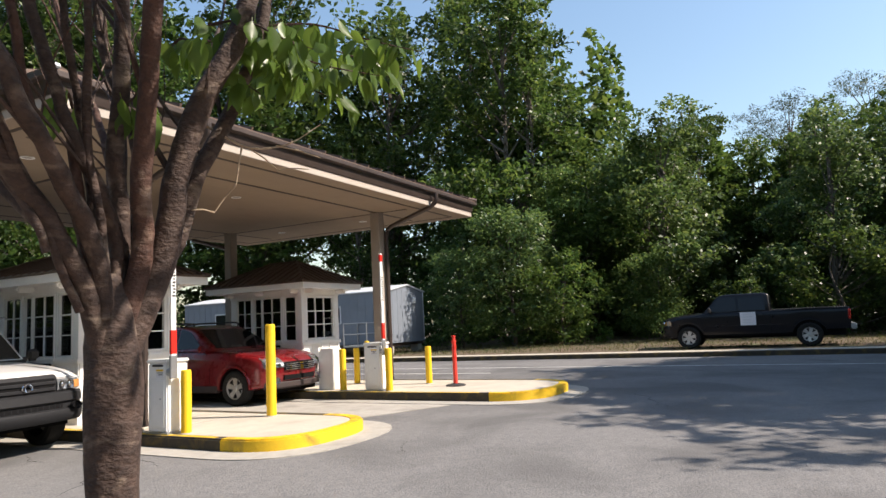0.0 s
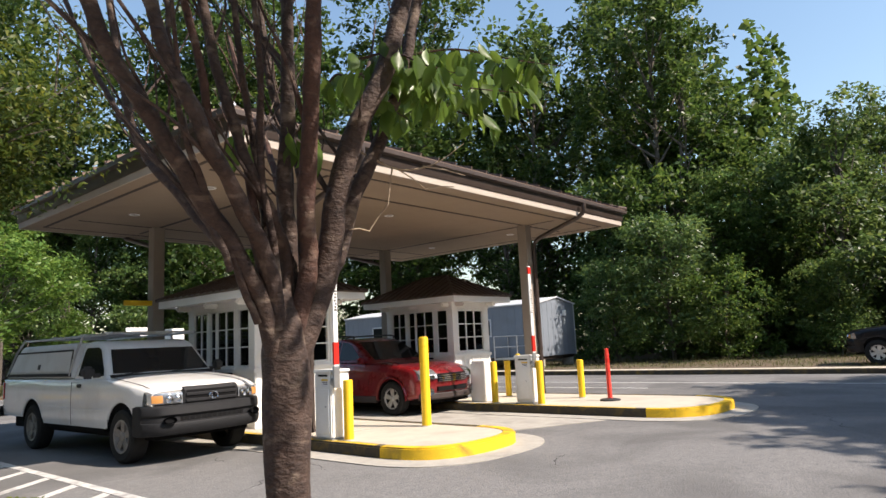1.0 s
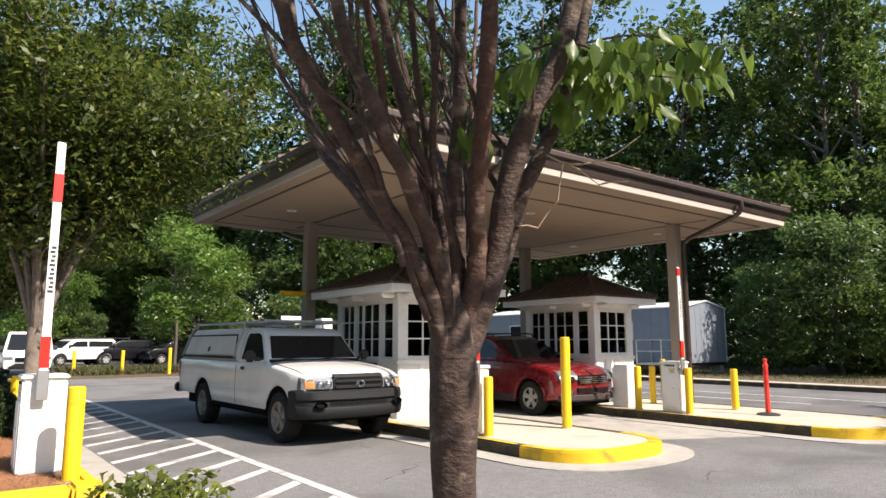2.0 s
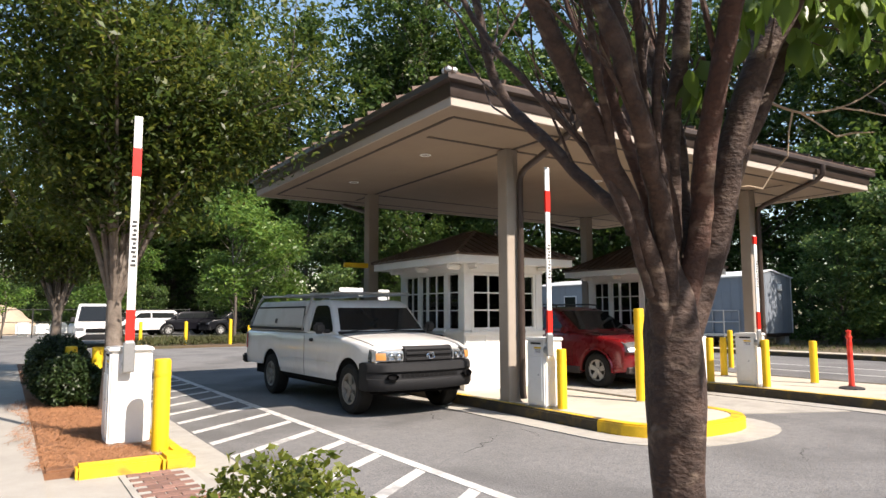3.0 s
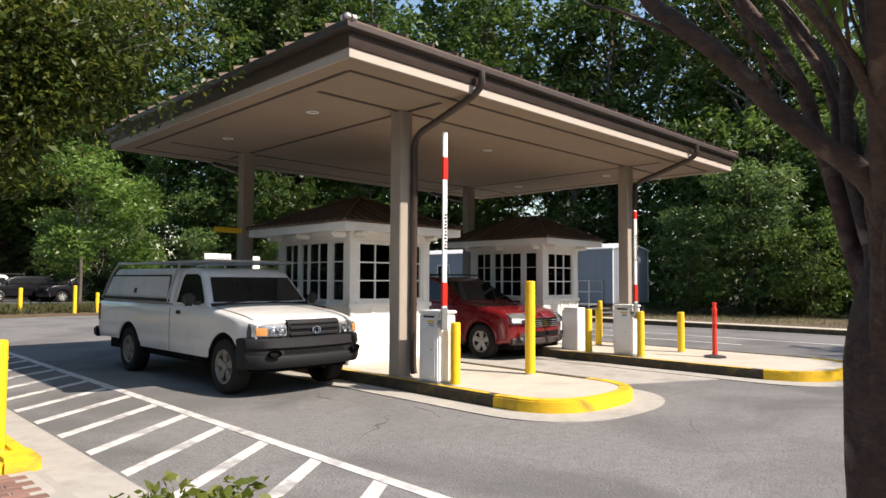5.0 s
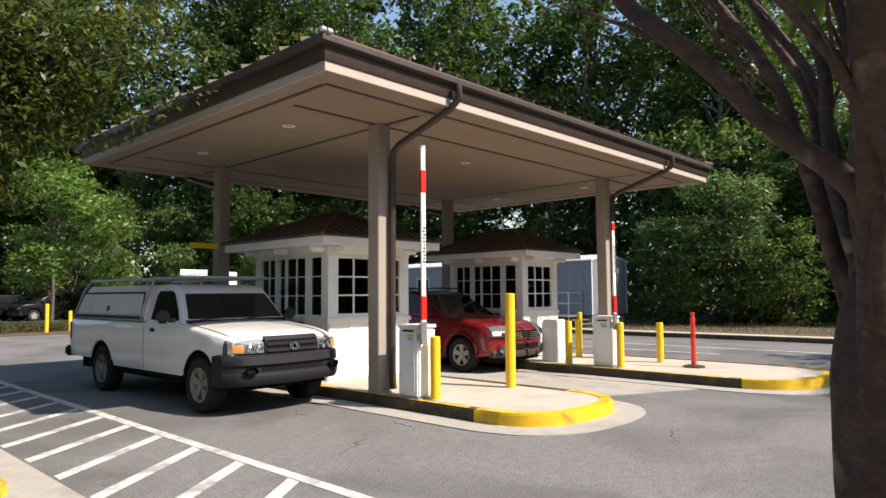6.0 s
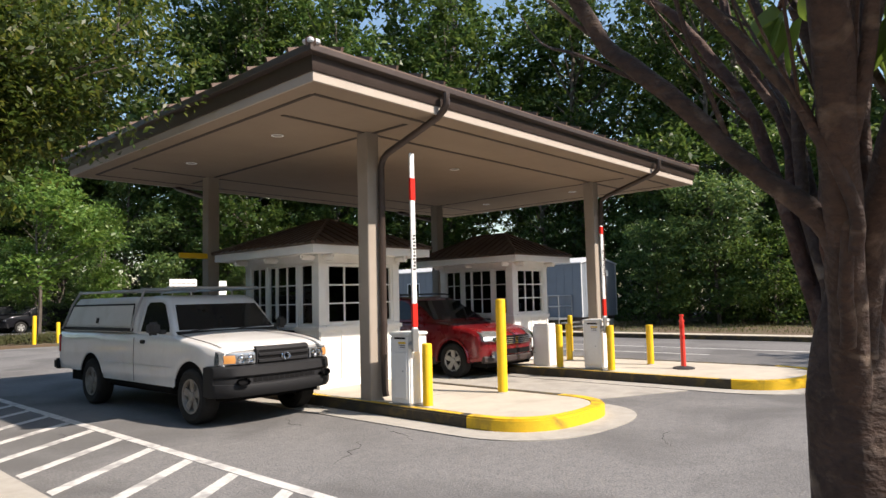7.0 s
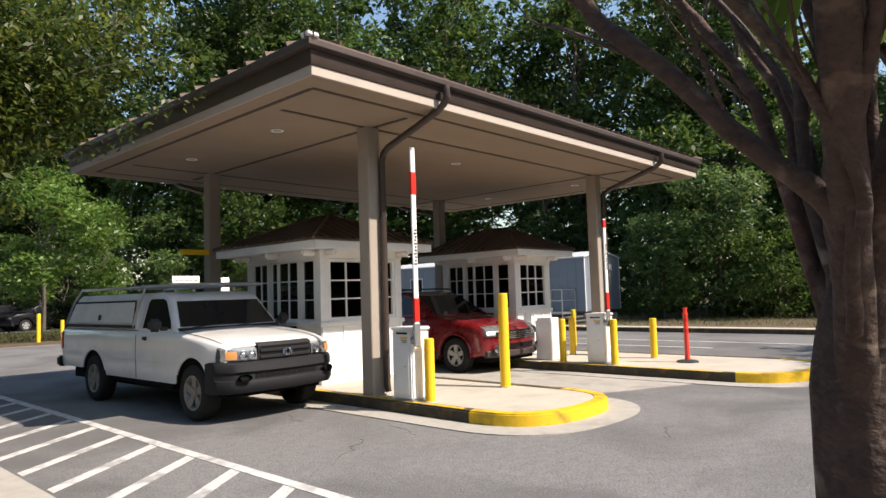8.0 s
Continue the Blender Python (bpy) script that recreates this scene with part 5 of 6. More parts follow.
def van(m, label, h=1.95, length=4.9, paint=M_CAR_WHITE, cat="van"):
    """A plain one-box van or sport utility, front towards -y."""
    v = thing("van" if cat == "van" else "parked_car", label, cat, "parked and waiting vehicles", m=m)
    wb, rear = length - 1.9, length - 0.9
    prof = [(-0.85, 0.4), (-0.9, 0.6), (-0.85, 0.95), (-0.55, 1.08), (0.2, 1.15), (rear - 0.05, 1.15), (rear, 0.9), (rear, 0.45)] + arch(wb, 0.36, 0.43, 0.4) + arch(0, 0.36, 0.43, 0.4)
    part("body", prism(prof, 0.95, 0.08, nose=(-0.9, 0.5, 0.1)), paint, v, "painted body")
    cp = [(0.05, 1.12), (0.75, h - 0.10), (1.0, h - 0.02), (rear - 0.3, h), (rear - 0.05, h - 0.2), (rear, 1.12)]
    cab = part("cabin", prism(cp, 0.93, 0.07, tumble=0.16, z_t=1.15), paint, v, "cabin")
    d = Vector((0.70, h - 1.22)).normalized()
    part("windscreen", sheet([(0.80, 0.05, 1.19), (-0.80, 0.05, 1.19), (-0.70, 0.67, h - 0.14), (0.70, 0.67, h - 0.14)], 0.03), M_CAR_GLASS, cab, "dark windscreen")
    side_glass(cab, [(0.5, 1.22), (0.95, h - 0.18), (1.7, h - 0.16), (1.7, 1.22)], 0.932, 0.16, 1.15)
    side_glass(cab, [(1.8, 1.22), (1.8, h - 0.16), (rear - 0.35, h - 0.18), (rear - 0.25, 1.22)], 0.932, 0.16, 1.15)
    part("front_bumper", loft_bar([(-0.9, 0.36), (-0.94, 0.45), (-0.93, 0.62), (-0.85, 0.62), (-0.8, 0.36)], [-0.9 + 0.18 * k for k in range(11)], lambda x: 0.15 * x * x), M_PLASTIC, v, "dark bumper")
    part("grille", B((-0.45, 0.45, -0.93, -0.86, 0.68, 0.86)), M_DARK, v)
    for s in (-1, 1):
        part("headlamp", B((min(s * 0.5, s * 0.86), max(s * 0.5, s * 0.86), -0.885, -0.75, 0.72, 0.92), bevel=0.03, seg=2), M_LAMP, v)
        part("mirror", B((min(s * 0.9, s * 1.1), max(s * 0.9, s * 1.1), 0.45, 0.55, 1.15, 1.36), bevel=0.03), M_BLACK, v)
    for y in (0, wb):
        for s in (-1, 1):
            wheel(v, s * 0.82, y, 0.36, 0.22, M_RIM, s, 5)
    return v


van(pose(-2.75, 25.8, 0, 0, 0, -6), "white delivery van parked beyond the drive", 2.0)
van(pose(0.2, 41.5, 0, 0, 0, -70), "white sport utility parked in the far lot", 1.75, 4.7, M_CAR_WHITE, "car")
van(pose(3.2, 42.5, 0, 0, 0, -80), "dark sport utility parked in the far lot", 1.7, 4.7, M_CAR_BLACK, "car")
van(pose(6.4, 41.0, 0, 0, 0, -80), "dark sport utility parked in the far lot", 1.7, 4.7, M_CAR_BLACK, "car")

# ---- office trailer and its steps ----
tr = thing("office_trailer", "grey-blue site office trailer on piers", "trailer", m=pose(0, 0, 0))
TX0, TX1, TY0, TY1, TZ0, TZ1 = 18.1, 21.1, 7.05, 19.6, 0.62, 2.92
part("side_wall", B((TX0, TX0 + 0.08, TY0 + 0.081, TY1, TZ0, TZ1)), M_TRAILER, tr, "grey-blue sheet siding")
part("side_wall", B((TX1 - 0.08, TX1, TY0 + 0.081, TY1, TZ0, TZ1)), M_TRAILER, tr)
end = sheet([(TX0, TY0 + 0.08, TZ0), (TX1, TY0 + 0.08, TZ0), (TX1, TY0 + 0.08, TZ1), ((TX0 + TX1) / 2, TY0 + 0.08, TZ1 + 0.28), (TX0, TY0 + 0.08, TZ1)], 0.08)
part("end_wall", end, M_TRAILER, tr, "grey-blue gable end")
part("floor_frame", B((TX0 + 0.02, TX1 - 0.02, TY0 + 0.1, TY1, TZ0 - 0.14, TZ0 - 0.001)), M_BROWN, tr)
for s in (0, 1):
    e, r = ((TX0 - 0.08, TZ1), ((TX0 + TX1) / 2, TZ1 + 0.29)) if s == 0 else ((TX1 + 0.08, TZ1), ((TX0 + TX1) / 2, TZ1 + 0.29))
    part("roof_panel", sheet([(e[0], TY0 - 0.06, e[1]), (r[0], TY0 - 0.06, r[1]), (r[0], TY1, r[1]), (e[0], TY1, e[1])][:: (1 if s else -1)], 0.05), M_TRIM_LIGHT, tr, "pale metal roof panel")
part("corner_trim", B((TX0 - 0.012, TX0 + 0.06, TY0 - 0.012, TY0 - 0.001, TZ0, TZ1)), M_TRIM_LIGHT, tr)
part("corner_trim", B((TX1 - 0.06, TX1 + 0.012, TY0 - 0.012, TY0 - 0.001, TZ0, TZ1)), M_TRIM_LIGHT, tr)
for k in range(30):
    y = TY0 + 0.4 + k * 0.41
    part("siding_rib", B((TX0 - 0.012, TX0 - 0.001, y, y + 0.03, TZ0, TZ1 - 0.02)), M_TRAILER, tr)
for k in range(7):
    x = TX0 + 0.3 + k * 0.40
    part("siding_rib", B((x, x + 0.025, TY0 - 0.009, TY0 - 0.0005, TZ0, TZ1 + 0.02)), M_TRAILER, tr)
part("wall_lamp", B((TX0 + 1.95, TX0 + 2.13, TY0 - 0.12, TY0 - 0.001, 2.35, 2.60), bevel=0.02), M_WHITE_STEEL, tr, "white wall lamp")
for x in (TX0 + 0.3, TX1 - 0.3):
    for y in (TY0 + 0.3, TY0 + 3.5, TY0 + 7, TY1 - 1):
        part("pier", B((x - 0.15, x + 0.15, y - 0.2, y + 0.2, 0.13, TZ0 - 0.14)), M_GUTTER, tr, "stacked block pier")
for y in (9.6, 13.5, 16.5):
    wnd = part("window", B((TX0 - 0.03, TX0 - 0.001, y, y + 0.9, 1.55, 2.35)), M_TRIM_LIGHT, tr, "pale framed window")
    part("pane", B((TX0 - 0.034, TX0 - 0.031, y + 0.06, y + 0.84, 1.61, 2.29)), M_CAR_GLASS, wnd)
st = thing("entry_steps", "grey metal steps with a tubular handrail", "steps", m=pose(0, 0, 0))
part("landing", B((17.0, 18.05, 7.5, 8.7, 0.55, 0.62)), M_STEEL, st)
for k in range(2):
    part("tread", B((17.0, 18.05, 7.44 - 0.28 * (k + 1), 7.44 - 0.28 * k - 0.02, 0.41 - 0.16 * k, 0.45 - 0.16 * k)), M_STEEL, st)
for x in (17.0, 18.03):
    for y in (7.5, 8.68):
        part("leg", tube([(x, y, 0.13), (x, y, 1.55)], 0.025, 8), M_STEEL, st, "grey tubular upright")
    for z in (1.1, 1.55):
        part("rail", tube([(x, 8.68, z), (x, 7.5, z)], 0.022, 8), M_STEEL, st, "grey tubular rail")
part("rail", tube([(17.0, 8.68, 1.55), (18.03, 8.68, 1.55)], 0.022, 8), M_STEEL, st)

# equipment behind the truck lane, fitted along view rays; clearance bar on a far column
ec = thing("equipment_cabinet", "white steel equipment cabinet behind the lane", "cabinet", m=pose(4.30, 12.0, 0))
part("body", B((0, 0.42, 0, 0.5, 0.05, 2.28), bevel=0.02, seg=2), M_WHITE_STEEL, ec)
part("door", B((0.04, 0.38, -0.014, -0.001, 0.15, 2.15), bevel=0.005), M_WHITE_STEEL, ec)
part("plinth", B((-0.03, 0.45, -0.03, 0.53, 0, 0.049)), M_GUTTER, ec)
wsn = thing("notice_board", "white board on two grey posts behind the lane", "sign", m=pose(2.85, 12.0, 0))
part("board", B((0, 0.86, 0, 0.03, 2.06, 2.33), bevel=0.006), M_WHITE_STEEL, wsn, "white board with dark bars")
for x in (0.12, 0.70):
    part("post", tube([(x, 0.055, 0), (x, 0.055, 2.3)], 0.022, 8), M_STEEL, wsn, "grey post")
for k in range(5):
    part("text_bar", B((0.08 + 0.15 * k, 0.20 + 0.15 * k, -0.003, -0.0005, 2.18, 2.20)), M_INK, wsn)
cb = thing("clearance_bar", "yellow clearance board on a far column", "sign", m=pose(0, 0, 0))
part("board", B((-0.55, 0.0, 4.33, 4.38, 2.42, 2.52), bevel=0.008), M_YELLOW, cb)
part("mounting_arm", B((-0.10, 0.06, 4.381, 4.44, 2.45, 2.49)), M_STEEL, cb)

# ---- trees and plants ----


def leaves_mesh(name, centres, size, rng, material, droop=0.35, narrow=0.45, spread=0.5):
    """Many small folded leaves, one quad pair each, at the given centres (n x 3)."""
    n = len(centres)
    d = rng.normal(size=(n, 3))
    d[:, 2] = d[:, 2] * 0.6 - droop
    d /= np.linalg.norm(d, axis=1, keepdims=True)
    up = rng.normal(size=(n, 3)) * spread + np.array([0.25, -0.45, 0.8])
    w = np.cross(d, up)
    w /= np.linalg.norm(w, axis=1, keepdims=True) + 1e-9
    s = size * rng.uniform(0.6, 1.35, size=(n, 1))
    fold = np.cross(w, d) * s * 0.12
    a = centres - d * s * 0.5
    b = centres + w * s * narrow * 0.5 + fold
    c = centres + d * s * 0.5
    e = centres - w * s * narrow * 0.5 + fold
    co = np.stack([a, b, c, e], axis=1).reshape(-1, 3)
    me = bpy.data.meshes.new(name)
    me.vertices.add(4 * n)
    me.vertices.foreach_set("co", co.ravel())
    me.loops.add(4 * n)
    me.loops.foreach_set("vertex_index", np.arange(4 * n, dtype=np.int32))
    me.polygons.add(n)
    me.polygons.foreach_set("loop_start", np.arange(0, 4 * n, 4, dtype=np.int32))
    me.update(calc_edges=True)
    me.validate()
    me.materials.append(material)
    return me


def lobes_to_leaves(lobes, per_volume, rng, shell=0.55, per=16):
    """Leaf centres in clumps over a set of lobes (x, y, z, rx, rz)."""
    out = []
    for x, y, z, rx, rz in lobes:
        n_c = max(6, int(per_volume * rx * rx))
        u = rng.normal(size=(n_c, 3))
        u /= np.linalg.norm(u, axis=1, keepdims=True)
        r = shell + (1.06 - shell) * rng.random((n_c, 1)) ** 0.6
        cl = u * r * np.array([rx, rx, rz]) + np.array([x, y, z])
        k = per
        pts = cl[:, None, :] + rng.normal(size=(n_c, k, 3)) * np.array([0.20, 0.20, 0.12]) * (0.55 + 0.35 * rx)
        out.append(pts.reshape(-1, 3))
    return np.concatenate(out)


def tree_parts(seed, height, radius, base, n_lobes, density, leaf, trunk_r, lean=0.0):
    """Trunk with limbs (bmesh) and leaf centres for one woodland tree."""
    rng = np.random.default_rng(seed)
    pr = random.Random(seed)
    top = Vector((lean, lean * 0.4, height * 0.93))
    pts = [Vector((0, 0, 0)), Vector((pr.uniform(-.2, .2), pr.uniform(-.2, .2), height * 0.3)), Vector((lean * 0.5 + pr.uniform(-.3, .3), pr.uniform(-.3, .3), height * 0.62)), top]
    bm = tube(curve_pts(pts, 4), [trunk_r * (1 - 0.9 * i / 12) for i in range(13)], 7)
    lobes = []
    for i in range(n_lobes):
        f = (i + 0.5) / n_lobes
        z = base + (height - base) * (0.06 + 0.88 * f)
        env = radius * (0.55 + 0.55 * math.sin(math.pi * min(1, 0.18 + 0.78 * f)))
        if f > 0.8:
            env *= 0.65
        a = pr.uniform(0, 2 * math.pi)
        rad = env * pr.uniform(0.25, 0.95)
        x, y = rad * math.cos(a) + lean * f, rad * math.sin(a)
        rx = radius * pr.uniform(0.26, 0.46)
        lobes.append((x, y, z, rx, rx * pr.uniform(0.55, 0.95)))
        t0 = max(0.1, (z - radius * 0.5) / height)
        b0 = Vector((lean * t0, 0, height * t0 * 0.93))
        tube(curve_pts([b0, (b0 + Vector((x, y, z))) / 2 + Vector((0, 0, -0.1)), Vector((x, y, z))], 3), [trunk_r * 0.35, trunk_r * 0.28, trunk_r * 0.22, trunk_r * 0.18, trunk_r * 0.13, trunk_r * 0.09, 0.015], 5, bm)
    return bm, lobes_to_leaves(lobes, density, rng), rng


def make_tree(name, label, seed, height, radius, base, n_lobes, density, leaf, material, trunk_r=0.2, group="woodland trees", category="tree", droop=0.35, narrow=0.5, lean=0.0):
    t = thing(name, label, category, group)
    bm, c, rng = tree_parts(seed, height, radius, base, n_lobes, density, leaf, trunk_r, lean)
    part("trunk", bm, M_TRUNK, t, "grey-brown trunk and limbs")
    part("crown", leaves_mesh("crown", c, leaf, rng, material, droop, narrow), material, t, "uneven leafy crown")
    return t


wood_a = make_tree("tree", "tall broadleaf woodland tree in full summer leaf", 11, 17.0, 4.2, 2.5, 28, 15, 0.28, L_FOREST)
wood_b = make_tree("tree", "tall broadleaf woodland tree in full summer leaf", 12, 14.5, 3.6, 1.5, 26, 17, 0.27, L_FOREST)
wood_c = make_tree("tree", "slender woodland tree with broken crown", 13, 15.5, 2.9, 2.0, 24, 19, 0.26, L_FOREST, lean=0.8)
wood_d = make_tree("tree", "vine-covered woodland edge tree, leafy to the ground", 14, 10.5, 3.1, 0.2, 26, 20, 0.23, L_BUSH, 0.15)
pine = make_tree("pine_tree", "tall pine with a flat dark crown and bare trunk", 15, 18.0, 3.6, 12.5, 12, 20, 0.26, L_PINE, 0.22, category="pine", droop=-0.1, narrow=0.2)
bush_a = make_tree("large_shrub", "dense light-green understorey shrub at the wood's edge", 16, 5.4, 2.1, 0.1, 20, 50, 0.16, L_BUSH, 0.08, "understorey shrubs", "shrub")
bush_b = make_tree("large_shrub", "dense green understorey shrub at the wood's edge", 17, 4.2, 2.0, 0.1, 16, 50, 0.16, L_FOREST, 0.07, "understorey shrubs", "shrub")

# the wood's edge: along the far verge, round behind the canopy, and behind the far lot
rs = random.Random(5)
EDGE = [(24.5, -26), (24.3, -18), (24.0, -10), (24.4, -3), (24.6, 3), (25.5, 9), (25.5, 15), (24.0, 21), (20.5, 26), (16.0, 30), (11.5, 33.5), (9.5, 38.0), (7.5, 44.0), (3.0, 48.0), (-2.0, 50.5), (-6.0, 57.0), (-7.0, 66.0)]


def along(edge, step):
    """Points and outward normals along a broken line."""
    out = []
    for (x0, y0), (x1, y1) in zip(edge, edge[1:]):
        L = math.hypot(x1 - x0, y1 - y0)
        n = max(1, int(L / step))
        for k in range(n):
            f = k / n
            out.append((x0 + (x1 - x0) * f, y0 + (y1 - y0) * f, (y1 - y0) / L, -(x1 - x0) / L))
    return out


placed = set()


def plant(src, x, y, z=0.1, s=1.0):
    m = pose(x, y, z, rs.uniform(-2, 2), rs.uniform(-2, 2), rs.uniform(0, 360))
    if src.name not in placed:
        placed.add(src.name)
        src.matrix_world = m @ Matrix.Diagonal((s, s, s * rs.uniform(0.95, 1.06), 1))
        return src
    c = copy_thing(src, m)
    c.scale = (s, s, s * rs.uniform(0.93, 1.07))
    return c


for x, y, nx, ny in along(EDGE, 3.1):
    d = rs.uniform(0.2, 1.6)
    plant(rs.choice((bush_a, bush_b, bush_b, bush_a)), x + nx * d, y + ny * d, 0.05, rs.uniform(0.7, 1.1))
for x, y, nx, ny in along(EDGE, 4.4):
    d = rs.uniform(2.6, 4.4)
    low = y < -6
    src = rs.choice((wood_d, wood_d, wood_b))
    plant(wood_d if low else src, x + nx * d, y + ny * d, 0.0, rs.uniform(0.85, 1.05) * (0.9 if low else 1.1))
for x, y, nx, ny in along(EDGE, 3.9):
    d = rs.uniform(6.0, 9.0)
    low = y < 4
    plant(rs.choice((wood_a, wood_b, wood_c)), x + nx * d, y + ny * d, 0.0, rs.uniform(0.9, 1.1) * (0.76 if low else 1.55))
for x, y, nx, ny in along(EDGE, 7.5):
    d = rs.uniform(11.0, 15.0)
    low = y < 12
    plant(rs.choice((wood_a, wood_a, wood_c)), x + nx * d, y + ny * d, 0.0, rs.uniform(0.95, 1.15) * (0.74 if low else 1.85))
# tall tree above the shrub beside the trailer, and pines on the skyline
plant(wood_a, 28.5, 5.5, 0, 1.2)
plant(wood_c, 28.0, 4.3, 0, 1.1)
for x, y, s in ((33, -9, 0.74), (36, -12.5, 0.8), (31, -13, 0.72), (38, -7, 0.82), (34, -4, 0.8), (31, -1.5, 0.82), (36, -17, 0.8), (33, -21, 0.75)):
    plant(wood_b, x, y, 0, s)
for x, y, s in ((45, -14.6, 0.90), (48, -18.5, 1.0), (46, -24, 1.1), (50, -9.0, 0.95)):
    plant(pine, x, y, 0, s)
# shrub standing forward of the wood's edge
plant(bush_a, 22.9, 3.2, 0.1, 1.28)
plant(bush_a, 21.9, 5.4, 0.1, 0.85)
plant(bush_b, 23.2, 0.9, 0.1, 1.0)

# far woods that close the view behind the nearer trees
rng = np.random.default_rng(3)
pts = []
for (x0, y0), (x1, y1) in zip(EDGE, EDGE[1:]):
    L = math.hypot(x1 - x0, y1 - y0)
    nx, ny = (y1 - y0) / L, -(x1 - x0) / L
    n = int(L * (900 if 2 <= y0 < 8 else 620))
    f = rng.random(n)
    top = 11.5 if y0 < 2 else 21.0 if y0 < 8 else 30.0
    h = rng.random(n) ** 0.8 * top
    dd = 12 + rng.random(n) * 6 + np.sin(f * 19 + y0) * 1.5
    pts.append(np.stack([x0 + (x1 - x0) * f + nx * dd, y0 + (y1 - y0) * f + ny * dd, h * (0.85 + 0.15 * np.sin(f * 11 + x0))], axis=1))
for (x0, y0), (x1, y1) in zip(EDGE, EDGE[1:]):
    L = math.hypot(x1 - x0, y1 - y0)
    nx, ny = (y1 - y0) / L, -(x1 - x0) / L
    n = int(L * 170)
    f, dd = rng.random(n), 7.5 + rng.random(n) * 4
    pts.append(np.stack([x0 + (x1 - x0) * f + nx * dd, y0 + (y1 - y0) * f + ny * dd, rng.random(n) * 4.5], axis=1))
far = part("far_woods", leaves_mesh("far_woods", np.concatenate(pts), 0.6, rng, L_FOREST, 0.3, 0.7), L_FOREST)
tagged(far, "dense dark foliage deep in the wood", "woods", kind="stuff")


def far_row(name, x0, x1, y, top, n, seed):
    r = np.random.default_rng(seed)
    p = np.stack([r.uniform(x0, x1, n), y + r.uniform(-3, 3, n), r.random(n) ** 0.8], axis=1)
    p[:, 2] *= top * (0.75 + 0.25 * np.sin(p[:, 0] * 0.35) * np.sin(p[:, 0] * 0.11 + 1))
    ob = part(name, leaves_mesh(name, p, 0.8, r, L_FOREST, 0.3, 0.7), L_FOREST)
    return tagged(ob, "distant line of trees beyond the lots", "woods", kind="stuff")


far_row("far_tree_line", -70, 14, 80, 9, 16000, 21)

# unseen tree rows behind footpath and shade trees, added to block low sky light
def sky_block_row(name, x0, y0, x1, y1, top, n, seed):
    r = np.random.default_rng(seed)
    f = r.random(n)
    p = np.stack([x0 + (x1 - x0) * f + r.uniform(-2.5, 2.5, n), y0 + (y1 - y0) * f + r.uniform(-2.5, 2.5, n), r.random(n) ** 0.85], axis=1)
    p[:, 2] *= top * (0.8 + 0.2 * np.sin(f * 37) * np.sin(f * 13 + 1))
    ob = part(name, leaves_mesh(name, p, 0.85, r, L_FOREST, 0.3, 0.7), L_FOREST)
    return tagged(ob, "unseen dense green tree row added to block sky light", "woods", kind="stuff")


sky_block_row("west_woods", -24, -34, -24, 34, 12, 17000, 22)
sky_block_row("south_woods", -24, -34, 44, -36, 12, 16000, 23)

# young trees in the far lot's median
young = make_tree("young_tree", "young bright-green street tree in the median", 31, 6.2, 1.9, 1.5, 16, 60, 0.17, L_BRIGHT, 0.07, "street trees", "tree")
placed.add(young.name)
young.matrix_world = pose(3.6, 26.5, 0.05, 0, 0, 40) @ Matrix.Diagonal((1.42, 1.42, 1.25, 1))
for x, y, s, a in ((-1.6, 29.5, 0.9, 100), (7.2, 29.0, 1.05, 200), (-9.5, 30, 0.95, 10), (-12.5, 24, 0.8, 70), (-6.5, 40, 1.0, 150), (-1.5, 44, 1.0, 20)):
    c = copy_thing(young, pose(x, y, 0.05, 0, 0, a))
    c.scale = (s, s, s)

# median with grass
solo("ground_median", slab([(-1.8, 22.6), (9.5, 22.2), (10.0, 28.6), (-1.8, 29.0)], -0.05, 0.10, 0.03), M_SOIL, "earth median with rough grass", "median", kind="structure")


def grass(name, x0, x1, y0, y1, z, n, h, seed, label):
    r = np.random.default_rng(seed)
    p = np.stack([r.uniform(x0, x1, n), r.uniform(y0, y1, n), np.full(n, z + h * 0.35)], axis=1)
    me = leaves_mesh(name, p, h, r, L_GRASS, -1.6, 0.10, 1.0)
    return tagged(part(name, me, L_GRASS), label, "grass", kind="stuff")


grass("median_grass", -1.5, 9.4, 22.9, 28.4, 0.10, 7000, 0.42, 41, "rough dry grass in the median")
grass("verge_grass", 16.8, 24.5, -24, 16, 0.135, 12000, 0.16, 42, "thin dry grass on the earth verge")


